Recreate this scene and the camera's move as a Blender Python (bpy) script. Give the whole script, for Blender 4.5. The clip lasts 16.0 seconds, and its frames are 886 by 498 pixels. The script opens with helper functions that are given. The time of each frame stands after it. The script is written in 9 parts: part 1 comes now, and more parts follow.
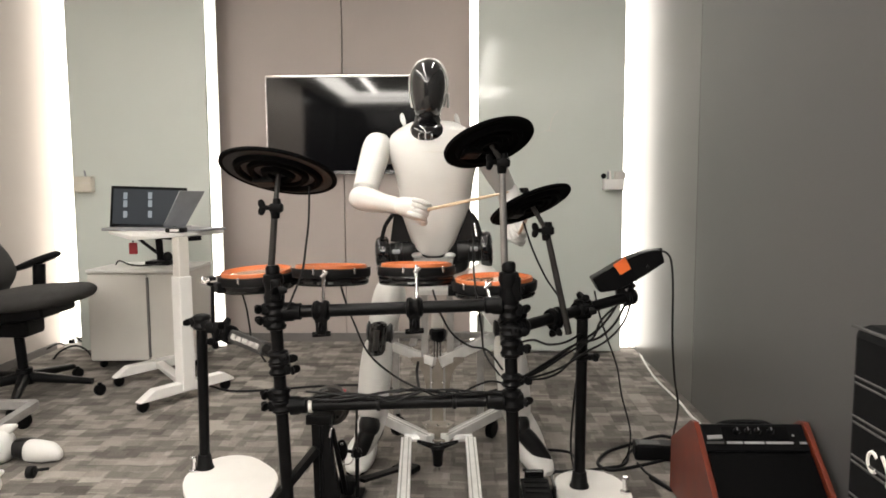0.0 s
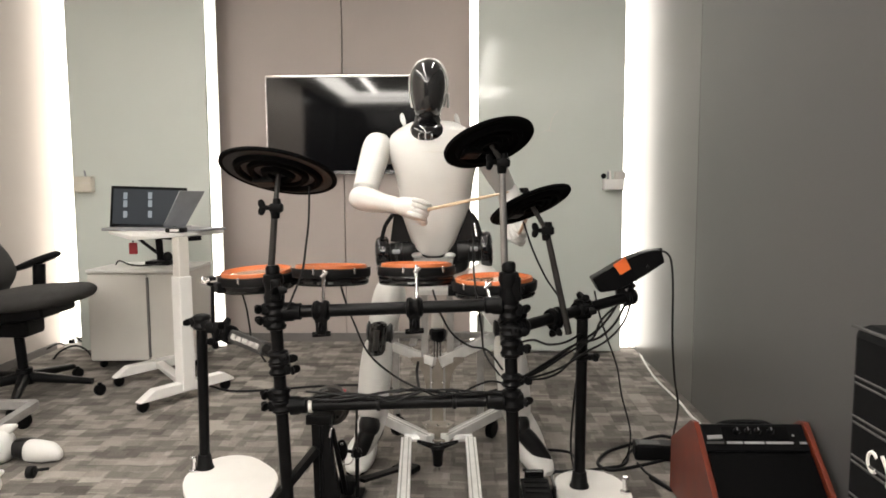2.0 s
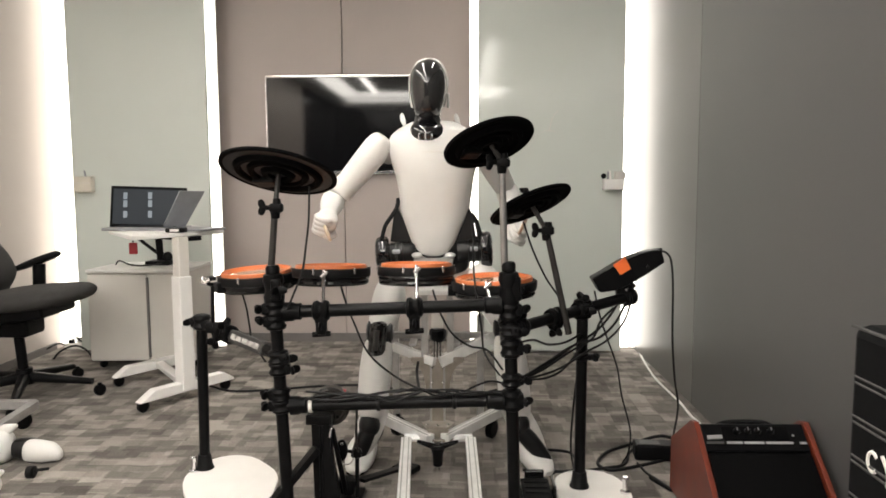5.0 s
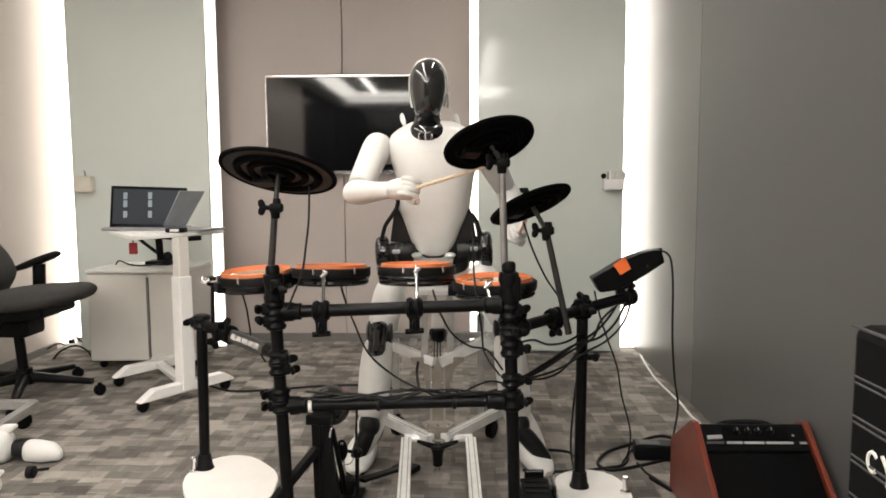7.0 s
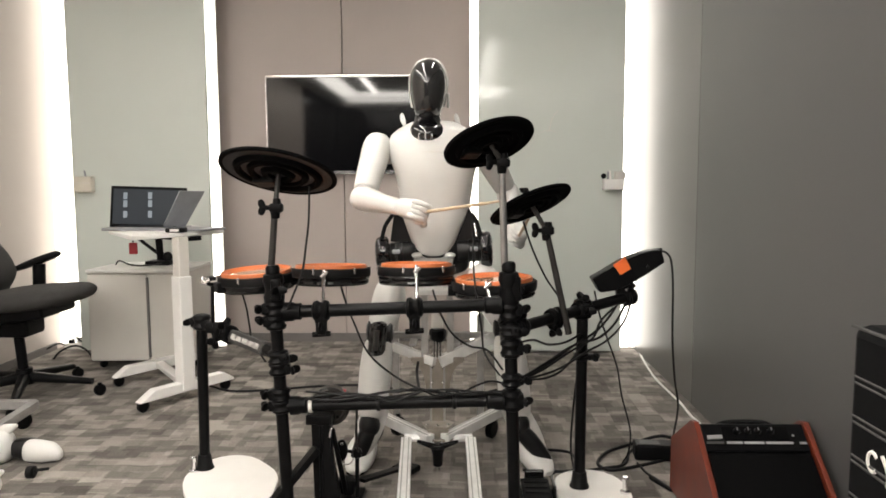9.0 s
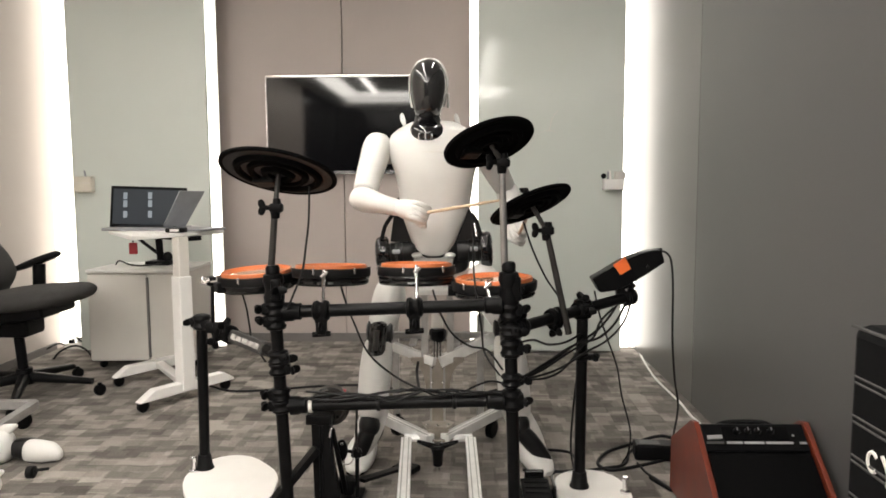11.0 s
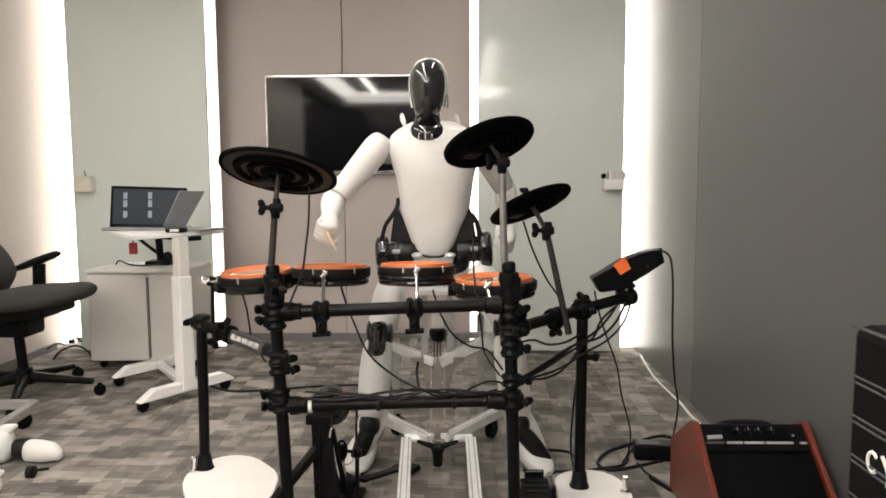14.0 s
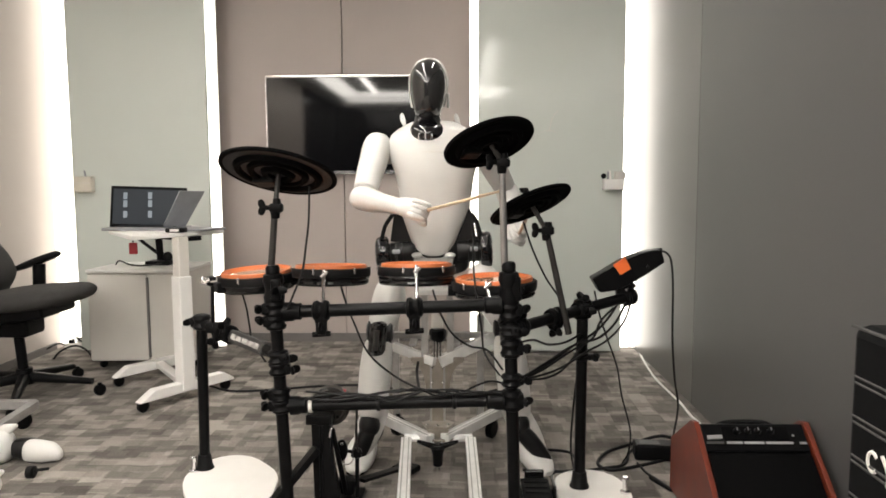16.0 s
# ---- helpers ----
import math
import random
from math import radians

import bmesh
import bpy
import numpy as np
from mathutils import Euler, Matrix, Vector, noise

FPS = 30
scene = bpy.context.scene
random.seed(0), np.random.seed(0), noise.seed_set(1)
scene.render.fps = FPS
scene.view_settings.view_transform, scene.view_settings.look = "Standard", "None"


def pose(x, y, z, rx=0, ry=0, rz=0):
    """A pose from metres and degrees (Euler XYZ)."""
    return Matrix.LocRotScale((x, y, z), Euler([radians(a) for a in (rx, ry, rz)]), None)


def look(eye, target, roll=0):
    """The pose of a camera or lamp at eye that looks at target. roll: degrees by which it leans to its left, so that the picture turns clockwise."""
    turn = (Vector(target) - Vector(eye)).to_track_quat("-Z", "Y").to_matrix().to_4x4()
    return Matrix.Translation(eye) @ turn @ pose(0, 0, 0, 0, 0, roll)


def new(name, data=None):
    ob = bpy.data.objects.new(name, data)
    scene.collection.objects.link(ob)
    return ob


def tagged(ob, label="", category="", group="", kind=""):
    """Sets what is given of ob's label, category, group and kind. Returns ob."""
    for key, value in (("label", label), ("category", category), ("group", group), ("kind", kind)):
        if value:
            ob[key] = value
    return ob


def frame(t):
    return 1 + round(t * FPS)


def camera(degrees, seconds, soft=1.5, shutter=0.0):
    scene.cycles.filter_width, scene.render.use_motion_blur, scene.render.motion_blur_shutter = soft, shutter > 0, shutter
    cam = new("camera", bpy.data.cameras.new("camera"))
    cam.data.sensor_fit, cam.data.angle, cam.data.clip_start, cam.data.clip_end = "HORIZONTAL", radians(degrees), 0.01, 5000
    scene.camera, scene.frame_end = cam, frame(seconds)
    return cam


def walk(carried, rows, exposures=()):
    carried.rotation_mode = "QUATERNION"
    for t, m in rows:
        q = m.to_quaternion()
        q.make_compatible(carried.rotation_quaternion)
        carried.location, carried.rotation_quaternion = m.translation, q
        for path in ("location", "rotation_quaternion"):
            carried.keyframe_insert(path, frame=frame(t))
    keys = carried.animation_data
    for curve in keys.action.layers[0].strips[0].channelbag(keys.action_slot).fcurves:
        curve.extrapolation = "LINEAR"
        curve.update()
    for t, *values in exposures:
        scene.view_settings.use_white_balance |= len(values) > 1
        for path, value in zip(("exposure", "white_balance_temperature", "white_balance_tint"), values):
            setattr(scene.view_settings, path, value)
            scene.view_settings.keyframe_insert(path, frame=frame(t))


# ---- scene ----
EYE = look((0.0, 0.0, 1.140), (-0.124, 5.000, 0.666), -0.29)
cam = camera(64.0, 16.0, soft=1.7)

# ---- light ----
world = bpy.data.worlds.new("world")
scene.world = world
world.use_nodes = True
world.node_tree.nodes["Background"].inputs[0].default_value = (0.9, 0.95, 1.0, 1)
world.node_tree.nodes["Background"].inputs[1].default_value = 0.02
scene.view_settings.exposure = 0.0
STRIP = 3.0      # cove strips beside the middle bay
SIDE = 3.2       # cove strips beside the side walls
WASH = 5.2      # strip that washes the grey wall
CEILING = 41.0   # ceiling light lines


# ---- materials ----
def links(m):
    return m.node_tree.nodes, m.node_tree.links


def mat(name, color, rough=0.5, metal=0.0, vary=0.08, scale=12.0, bump=0.0, bump_scale=300.0, coat=0.0, spec=0.5):
    """Plain surface with grain and stains at two scales."""
    m = bpy.data.materials.new(name)
    m.use_nodes = True
    n, l = links(m)
    b = n["Principled BSDF"]
    b.inputs["Metallic"].default_value = metal
    b.inputs["Coat Weight"].default_value = coat
    b.inputs["Specular IOR Level"].default_value = spec
    tc = n.new("ShaderNodeTexCoord")
    big, fine = n.new("ShaderNodeTexNoise"), n.new("ShaderNodeTexNoise")
    big.inputs["Scale"].default_value, big.inputs["Detail"].default_value = scale, 5
    fine.inputs["Scale"].default_value, fine.inputs["Detail"].default_value = bump_scale, 2
    l.new(tc.outputs["Object"], big.inputs["Vector"])
    l.new(tc.outputs["Object"], fine.inputs["Vector"])
    ramp = n.new("ShaderNodeMapRange")
    ramp.inputs["To Min"].default_value, ramp.inputs["To Max"].default_value = 1 - vary, 1 + vary
    ramp.inputs["From Min"].default_value, ramp.inputs["From Max"].default_value = 0.3, 0.7
    l.new(big.outputs["Fac"], ramp.inputs["Value"])
    mul = n.new("ShaderNodeVectorMath")
    mul.operation = "SCALE"
    mul.inputs[0].default_value = color
    l.new(ramp.outputs["Result"], mul.inputs["Scale"])
    l.new(mul.outputs["Vector"], b.inputs["Base Color"])
    rr = n.new("ShaderNodeMapRange")
    rr.inputs["To Min"].default_value, rr.inputs["To Max"].default_value = max(0.02, rough * 0.85), min(1, rough * 1.15)
    l.new(big.outputs["Fac"], rr.inputs["Value"])
    l.new(rr.outputs["Result"], b.inputs["Roughness"])
    if bump:
        bp = n.new("ShaderNodeBump")
        bp.inputs["Strength"].default_value, bp.inputs["Distance"].default_value = bump, 0.002
        l.new(fine.outputs["Fac"], bp.inputs["Height"])
        l.new(bp.outputs["Normal"], b.inputs["Normal"])
    return m


def glow(name, color, strength):
    m = bpy.data.materials.new(name)
    m.use_nodes = True
    n, l = links(m)
    b = n["Principled BSDF"]
    b.inputs["Base Color"].default_value = (*color, 1)
    b.inputs["Emission Color"].default_value = (*color, 1)
    b.inputs["Emission Strength"].default_value = strength
    return m


def carpet():
    """Grey loop carpet with a woven pattern of short random bars."""
    m = bpy.data.materials.new("carpet")
    m.use_nodes = True
    n, l = links(m)
    b = n["Principled BSDF"]
    b.inputs["Roughness"].default_value = 0.95
    b.inputs["Specular IOR Level"].default_value = 0.15
    tc = n.new("ShaderNodeTexCoord")
    warp = n.new("ShaderNodeTexNoise")
    warp.inputs["Scale"].default_value, warp.inputs["Detail"].default_value = 15, 5
    mixv = n.new("ShaderNodeMixRGB")
    mixv.blend_type, mixv.inputs[0].default_value = "LINEAR_LIGHT", 0.040
    l.new(tc.outputs["Object"], mixv.inputs[1])
    l.new(warp.outputs["Color"], mixv.inputs[2])
    out = None
    for w, h, off, turn, amount in ((0.125, 0.068, 0.37, 0.0, 0.75), (0.08, 0.055, 0.5, 0.0, 0.6), (0.115, 0.085, 0.21, math.pi / 2, 0.85)):
        mp = n.new("ShaderNodeMapping")
        mp.inputs["Rotation"].default_value = (0, 0, turn)
        mp.inputs["Location"].default_value = (off * 3, off, 0)
        l.new(mixv.outputs[0], mp.inputs["Vector"])
        br = n.new("ShaderNodeTexBrick")
        br.inputs["Color1"].default_value, br.inputs["Color2"].default_value = (0, 0, 0, 1), (1, 1, 1, 1)
        br.inputs["Scale"].default_value = 1
        br.inputs["Mortar Size"].default_value = 0
        br.inputs["Brick Width"].default_value, br.inputs["Row Height"].default_value = w, h
        br.offset, br.offset_frequency = off, 2
        l.new(mp.outputs["Vector"], br.inputs["Vector"])
        k = n.new("ShaderNodeMath")
        k.operation = "MULTIPLY_ADD"
        k.inputs[1].default_value = amount
        l.new(br.outputs["Color"], k.inputs[0])
        if out:
            l.new(out, k.inputs[2])
        else:
            k.inputs[2].default_value = 0
        out = k.outputs[0]
    fine = n.new("ShaderNodeTexNoise")
    fine.inputs["Scale"].default_value, fine.inputs["Detail"].default_value = 180, 4
    l.new(tc.outputs["Object"], fine.inputs["Vector"])
    k = n.new("ShaderNodeMath")
    k.operation = "MULTIPLY_ADD"
    k.inputs[1].default_value = 1.35
    l.new(fine.outputs["Fac"], k.inputs[0])
    l.new(out, k.inputs[2])
    cr = n.new("ShaderNodeValToRGB")
    sc = n.new("ShaderNodeMath")
    sc.operation = "DIVIDE"
    sc.inputs[1].default_value = 3.3
    l.new(k.outputs[0], sc.inputs[0])
    l.new(sc.outputs[0], cr.inputs["Fac"])
    e = cr.color_ramp.elements
    e[0].position, e[0].color = 0.22, (0.074, 0.067, 0.061, 1)
    e[1].position, e[1].color = 0.78, (0.36, 0.33, 0.30, 1)
    e2 = e.new(0.5)
    e2.color = (0.168, 0.154, 0.141, 1)
    l.new(cr.outputs["Color"], b.inputs["Base Color"])
    bp = n.new("ShaderNodeBump")
    bp.inputs["Strength"].default_value, bp.inputs["Distance"].default_value = 0.7, 0.004
    l.new(fine.outputs["Fac"], bp.inputs["Height"])
    l.new(bp.outputs["Normal"], b.inputs["Normal"])
    return m


M_CARPET = carpet()
M_PANEL = mat("pinkish_wall_panel", (0.43, 0.378, 0.353), 0.55, vary=0.03, scale=2.5, bump=0.08, bump_scale=500)
M_LEFTWALL = mat("warm_wall_panel", (0.52, 0.465, 0.43), 0.55, vary=0.03, scale=2.5, bump=0.08, bump_scale=500)
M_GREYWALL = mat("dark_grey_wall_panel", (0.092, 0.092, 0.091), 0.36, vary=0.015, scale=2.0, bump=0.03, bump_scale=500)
# right wall grey with its base colour raised, for the panel beside the cove
M_GREYBYCOVE = mat("lighter_grey_panel_by_cove", (0.135, 0.132, 0.127), 0.33, vary=0.015, scale=2.0, bump=0.02, bump_scale=500)
M_GLASS = mat("pale_green_back_painted_glass", (0.60, 0.64, 0.605), 0.10, vary=0.02, scale=2.0, coat=0.3)
M_WHITEWALL = mat("white_paint", (0.7, 0.69, 0.67), 0.7, vary=0.03, scale=3)
M_DARKGLASS = mat("dark_tinted_glass", (0.02, 0.021, 0.022), 0.15, vary=0.05, scale=3)
M_BASE = mat("grey_baseboard", (0.16, 0.15, 0.145), 0.45)
M_STRIP = glow("cove_light", (1.0, 0.955, 0.86), STRIP)
M_SIDE = glow("side_cove_light", (1.0, 0.945, 0.85), SIDE)
M_SIDER = glow("wall_washer_light", (1.0, 0.935, 0.85), WASH)
M_SOFT = glow("ceiling_side_cove_light", (1.0, 0.95, 0.88), 9.0)
M_COVE = glow("ceiling_cove_light", (1.0, 0.95, 0.87), 20.0)
M_LINE = glow("ceiling_light_line", (1.0, 0.945, 0.865), CEILING)
M_BLACK = mat("black_powder_coat", (0.0045, 0.0045, 0.005), 0.34, vary=0.2, scale=25, bump=0.15, bump_scale=800, spec=0.13)
M_PLASTIC = mat("black_plastic", (0.0045, 0.0045, 0.005), 0.36, vary=0.2, scale=20, bump=0.1, bump_scale=600, spec=0.10)
M_RUBBER = mat("black_rubber", (0.007, 0.007, 0.0075), 0.55, vary=0.2, scale=30, bump=0.2, bump_scale=400, spec=0.15)
M_CYMBAL = mat("matt_black_cymbal_rubber", (0.003, 0.003, 0.0033), 0.85, vary=0.2, scale=30, bump=0.2, bump_scale=400, spec=0.05)
# lighter grey for the flat bands between the underside ridges
M_CYMRING = mat("grey_cymbal_rubber", (0.026, 0.0268, 0.028), 0.38, vary=0.3, scale=30, bump=0.2, bump_scale=400, spec=0.1)
M_ALUDARK = mat("grey_cast_aluminium", (0.42, 0.41, 0.40), 0.42, 0.5, vary=0.12, scale=25, bump=0.15, bump_scale=500)
M_BRONZE = mat("brownish_anodised_metal", (0.30, 0.27, 0.235), 0.30, 0.6, vary=0.15, scale=25, bump=0.1, bump_scale=500)
M_PIPING = mat("grey_piping", (0.065, 0.065, 0.064), 0.6, vary=0.3, scale=40, bump=0.2, bump_scale=500)
M_RUBBERGREY = mat("worn_grey_rubber", (0.035, 0.034, 0.033), 0.5, vary=0.2, scale=30, bump=0.2, bump_scale=400)
M_FABRIC = mat("dark_grey_fabric", (0.028, 0.027, 0.0265), 0.85, vary=0.2, scale=30, bump=0.5, bump_scale=700)
M_SHELL = mat("glossy_black_drum_shell", (0.006, 0.006, 0.0065), 0.16, vary=0.15, scale=12, spec=0.35, coat=0.2)
M_CHROME = mat("chrome", (0.75, 0.75, 0.76), 0.18, 1.0, vary=0.06, scale=40)
M_SLOT = mat("profile_slot_shade", (0.40, 0.40, 0.39), 0.5, 0.3)
M_ALU = mat("anodised_aluminium", (0.82, 0.82, 0.81), 0.4, 0.35, vary=0.08, scale=25, bump=0.1, bump_scale=900)
M_HEAD = mat("orange_mesh_head", (0.70, 0.30, 0.15), 0.10, vary=0.08, scale=20, bump=0.04, bump_scale=900, coat=1.0)
M_ORANGE = mat("orange_rubber", (0.60, 0.175, 0.06), 0.35, vary=0.08, scale=20, bump=0.3, bump_scale=900)
M_ORANGEPLAIN = mat("orange_plastic", (0.85, 0.16, 0.03), 0.45)
M_WHITE = mat("white_robot_shell", (0.67, 0.665, 0.645), 0.40, vary=0.04, scale=9, bump=0.05, bump_scale=250, coat=0.08)
M_VISOR = mat("smoked_glossy_visor", (0.020, 0.020, 0.021), 0.10, vary=0.2, scale=10, coat=0.6)
M_WHITEPLATE = mat("white_plate", (0.85, 0.83, 0.80), 0.5, vary=0.03, scale=9)
M_GLOSS = mat("glossy_black", (0.006, 0.006, 0.007), 0.07, vary=0.1, scale=8, coat=0.6)
M_JOINT = mat("black_joint_metal", (0.008, 0.008, 0.0085), 0.32, vary=0.15, scale=30, bump=0.1, spec=0.3)
M_SCREEN = mat("dark_screen", (0.004, 0.004, 0.005), 0.05, vary=0.05, scale=4)
M_DESK = mat("white_laminate", (0.78, 0.77, 0.75), 0.4, vary=0.03, scale=8)
M_CABINET = mat("light_grey_steel", (0.64, 0.615, 0.575), 0.45, vary=0.03, scale=5, bump=0.05)
M_LAPTOP = mat("silver_laptop_metal", (0.30, 0.31, 0.33), 0.35, 0.5, vary=0.05, scale=20)
M_RED = mat("red_plastic", (0.36, 0.025, 0.035), 0.4)
M_REDWOOD = mat("red_lacquered_wood", (0.145, 0.027, 0.014), 0.33, vary=0.25, scale=14, bump=0.08, coat=0.5)
M_GRILLE = mat("black_grille_cloth", (0.0032, 0.0032, 0.0035), 0.8, vary=0.25, scale=40, bump=0.6, bump_scale=900, spec=0.05)
M_CASE = mat("dark_case_cloth", (0.0060, 0.0062, 0.0069), 0.7, vary=0.15, scale=25, bump=0.4, bump_scale=600, spec=0.10)
M_WOODSTICK = mat("pale_maple_wood", (0.62, 0.49, 0.35), 0.45, vary=0.12, scale=30)
M_CABLE = mat("black_cable", (0.007, 0.007, 0.0075), 0.5, spec=0.25)
M_WHITECABLE = mat("white_cable", (0.8, 0.79, 0.76), 0.5)
M_BOX = mat("ivory_plastic", (0.62, 0.58, 0.50), 0.5)
M_KICK = mat("glossy_dark_kick_pad", (0.022, 0.02, 0.018), 0.3, 0.2, vary=0.3, scale=30, bump=0.1)
M_PRINT = mat("pale_worn_print", (0.42, 0.41, 0.40), 0.5, vary=0.35, scale=60)
M_LABEL = mat("silver_print", (0.30, 0.30, 0.30), 0.4)
M_SCREENLIT = glow("screen_items", (0.17, 0.20, 0.23), 0.6)
M_SCREENDIM = glow("screen_background", (0.010, 0.016, 0.023), 0.35)


# ---- mesh helpers ----
def box(bm, c, s, turn=None, bevel=0.0):
    """A box of size s round c; turn: 3x3 or 4x4 rotation about c."""
    r = bmesh.ops.create_cube(bm, size=1)
    vs = r["verts"]
    m = Matrix.Translation(c) @ (turn.to_4x4() if turn else Matrix()) @ Matrix.Diagonal((*s, 1))
    bmesh.ops.transform(bm, matrix=m, verts=vs)
    if bevel:
        es = list({e for v in vs for e in v.link_edges})
        bmesh.ops.bevel(bm, geom=es, offset=bevel, segments=2, affect="EDGES", profile=0.5)
    return bm


def aim(a, b, roll=0.0):
    """Rotation whose z runs from a to b."""
    return (Vector(b) - Vector(a)).to_track_quat("Z", "Y").to_matrix().to_4x4() @ Matrix.Rotation(roll, 4, "Z")


def lathe(bm, profile, m, n=24):
    """Turn (radius, height) pairs round m's z; ends are closed."""
    rings = []
    for r, z in profile:
        rings.append([bm.verts.new(m @ Vector((r * math.cos(2 * math.pi * i / n), r * math.sin(2 * math.pi * i / n), z))) for i in range(n)])
    for p, q in zip(rings, rings[1:]):
        for i in range(n):
            bm.faces.new((p[i], p[(i + 1) % n], q[(i + 1) % n], q[i]))
    bm.faces.new(rings[0][::-1])
    bm.faces.new(rings[-1])
    return bm


def rod(bm, a, b, r, r2=None, n=16, edge=0.0015):
    a, b = Vector(a), Vector(b)
    r2 = r if r2 is None else r2
    h = (b - a).length
    e = min(edge, r * 0.4, r2 * 0.4)
    return lathe(bm, [(r - e, 0), (r, e), (r2, h - e), (r2 - e, h)], Matrix.Translation(a) @ aim(a, b), n)


def tube(bm, pts, r, n=8, steps=8):
    """A round cable along a smooth curve through pts."""
    pts = [Vector(p) for p in pts]
    line = []
    ext = [pts[0] * 2 - pts[1]] + pts + [pts[-1] * 2 - pts[-2]]
    for i in range(len(pts) - 1):
        p0, p1, p2, p3 = ext[i:i + 4]
        for k in range(steps):
            t = k / steps
            line.append(0.5 * (2 * p1 + (p2 - p0) * t + (2 * p0 - 5 * p1 + 4 * p2 - p3) * t * t + (3 * p1 - p0 - 3 * p2 + p3) * t ** 3))
    line.append(pts[-1])
    rings, up = [], Vector((0.31, 0.2, 0.93))
    for i, p in enumerate(line):
        d = (line[min(i + 1, len(line) - 1)] - line[max(i - 1, 0)]).normalized()
        x = d.cross(up)
        if x.length < 1e-4:
            x = d.cross(Vector((1, 0, 0)))
        x.normalize()
        y = d.cross(x)
        rings.append([bm.verts.new(p + r * (math.cos(2 * math.pi * k / n) * x + math.sin(2 * math.pi * k / n) * y)) for k in range(n)])
    for p, q in zip(rings, rings[1:]):
        for k in range(n):
            bm.faces.new((p[k], p[(k + 1) % n], q[(k + 1) % n], q[k]))
    bm.faces.new(rings[0][::-1])
    bm.faces.new(rings[-1])
    return bm


def loft(bm, rings, m=None, n=24, power=2.4):
    """Skin over superellipse rings (x, y, z, half width, half depth), smoothed between them."""
    m = m or Matrix()
    fine = []
    ext = [rings[0]] + list(rings) + [rings[-1]]
    for i in range(len(rings) - 1):
        a = [np.array(v, float) for v in ext[i:i + 4]]
        for k in range(4):
            t = k / 4
            fine.append(0.5 * (2 * a[1] + (a[2] - a[0]) * t + (2 * a[0] - 5 * a[1] + 4 * a[2] - a[3]) * t * t + (3 * a[1] - a[0] - 3 * a[2] + a[3]) * t ** 3))
    fine.append(np.array(rings[-1], float))
    rows = []
    for x, y, z, w, d in fine:
        row = []
        for k in range(n):
            c, s = math.cos(2 * math.pi * k / n), math.sin(2 * math.pi * k / n)
            row.append(bm.verts.new(m @ Vector((x + abs(w) * math.copysign(abs(c) ** (2 / power), c), y + abs(d) * math.copysign(abs(s) ** (2 / power), s), z))))
        rows.append(row)
    for p, q in zip(rows, rows[1:]):
        for k in range(n):
            bm.faces.new((p[k], p[(k + 1) % n], q[(k + 1) % n], q[k]))
    bm.faces.new(rows[0][::-1])
    bm.faces.new(rows[-1])
    return bm


def ball(bm, c, radii, turn=None, u=20, v=12):
    m = Matrix.Translation(c) @ (turn.to_4x4() if turn else Matrix()) @ Matrix.Diagonal((*radii, 1))
    bmesh.ops.create_uvsphere(bm, u_segments=u, v_segments=v, radius=1, matrix=m)
    return bm


def prism(bm, outline, m, h, bevel=0.0):
    """An outline of (x, y) pairs pushed up along m's z by h."""
    lo = [bm.verts.new(m @ Vector((x, y, 0))) for x, y in outline]
    hi = [bm.verts.new(m @ Vector((x, y, h))) for x, y in outline]
    n = len(lo)
    fs = [bm.faces.new(lo[::-1]), bm.faces.new(hi)]
    for i in range(n):
        fs.append(bm.faces.new((lo[i], lo[(i + 1) % n], hi[(i + 1) % n], hi[i])))
    if bevel:
        bmesh.ops.bevel(bm, geom=list({e for f in fs for e in f.edges}), offset=bevel, segments=2, affect="EDGES", profile=0.5)
    return bm


def finish(bm, name, material, sharp=0.7):
    bmesh.ops.recalc_face_normals(bm, faces=bm.faces)
    for e in bm.edges:
        # a wide flat face keeps its own normal beside a narrow bevel
        if len(e.link_faces) == 2:
            turn, a, b = e.calc_face_angle(), e.link_faces[0].calc_area(), e.link_faces[1].calc_area()
            e.smooth = turn < sharp and not (turn > 0.25 and max(a, b) > 6 * min(a, b))
    for fc in bm.faces:
        fc.smooth = True
    me = bpy.data.meshes.new(name)
    bm.to_mesh(me)
    bm.free()
    me.materials.append(material)
    return me


def base_of(ob):
    v = Vector(ob.location)
    while ob.parent:
        ob = ob.parent
        v += ob.location
    return v


def thing(name, at, label, category, group=""):
    ob = tagged(new(name), label, category, group)
    ob.location = at
    return ob


def part(name, bm, material, parent, label="", origin=None):
    """One mesh under a thing or a part; its geometry is given in the world."""
    up = base_of(parent)
    o = Vector(origin) if origin is not None else up
    bmesh.ops.translate(bm, vec=-o, verts=bm.verts)
    ob = new(name, finish(bm, name, material))
    ob.parent = parent
    ob.location = o - up
    if label:
        tagged(ob, label)
    return ob


def single(name, bm, material, label, category, at=(0, 0, 0), group="", kind=""):
    """A thing made of one mesh."""
    bmesh.ops.translate(bm, vec=-Vector(at), verts=bm.verts)
    ob = tagged(new(name, finish(bm, name, material)), label, category, group, kind)
    ob.location = at
    return ob


def B():
    return bmesh.new()


def mix(a, b, t):
    return Vector(a).lerp(Vector(b), t)


# ---- room ----
XL, XR, YB, YF, ZC = -2.80, 1.178, 5.02, -6.2, 2.85   # left, right, back, behind, ceiling
YG = 4.66                                             # face of the glass wall panels


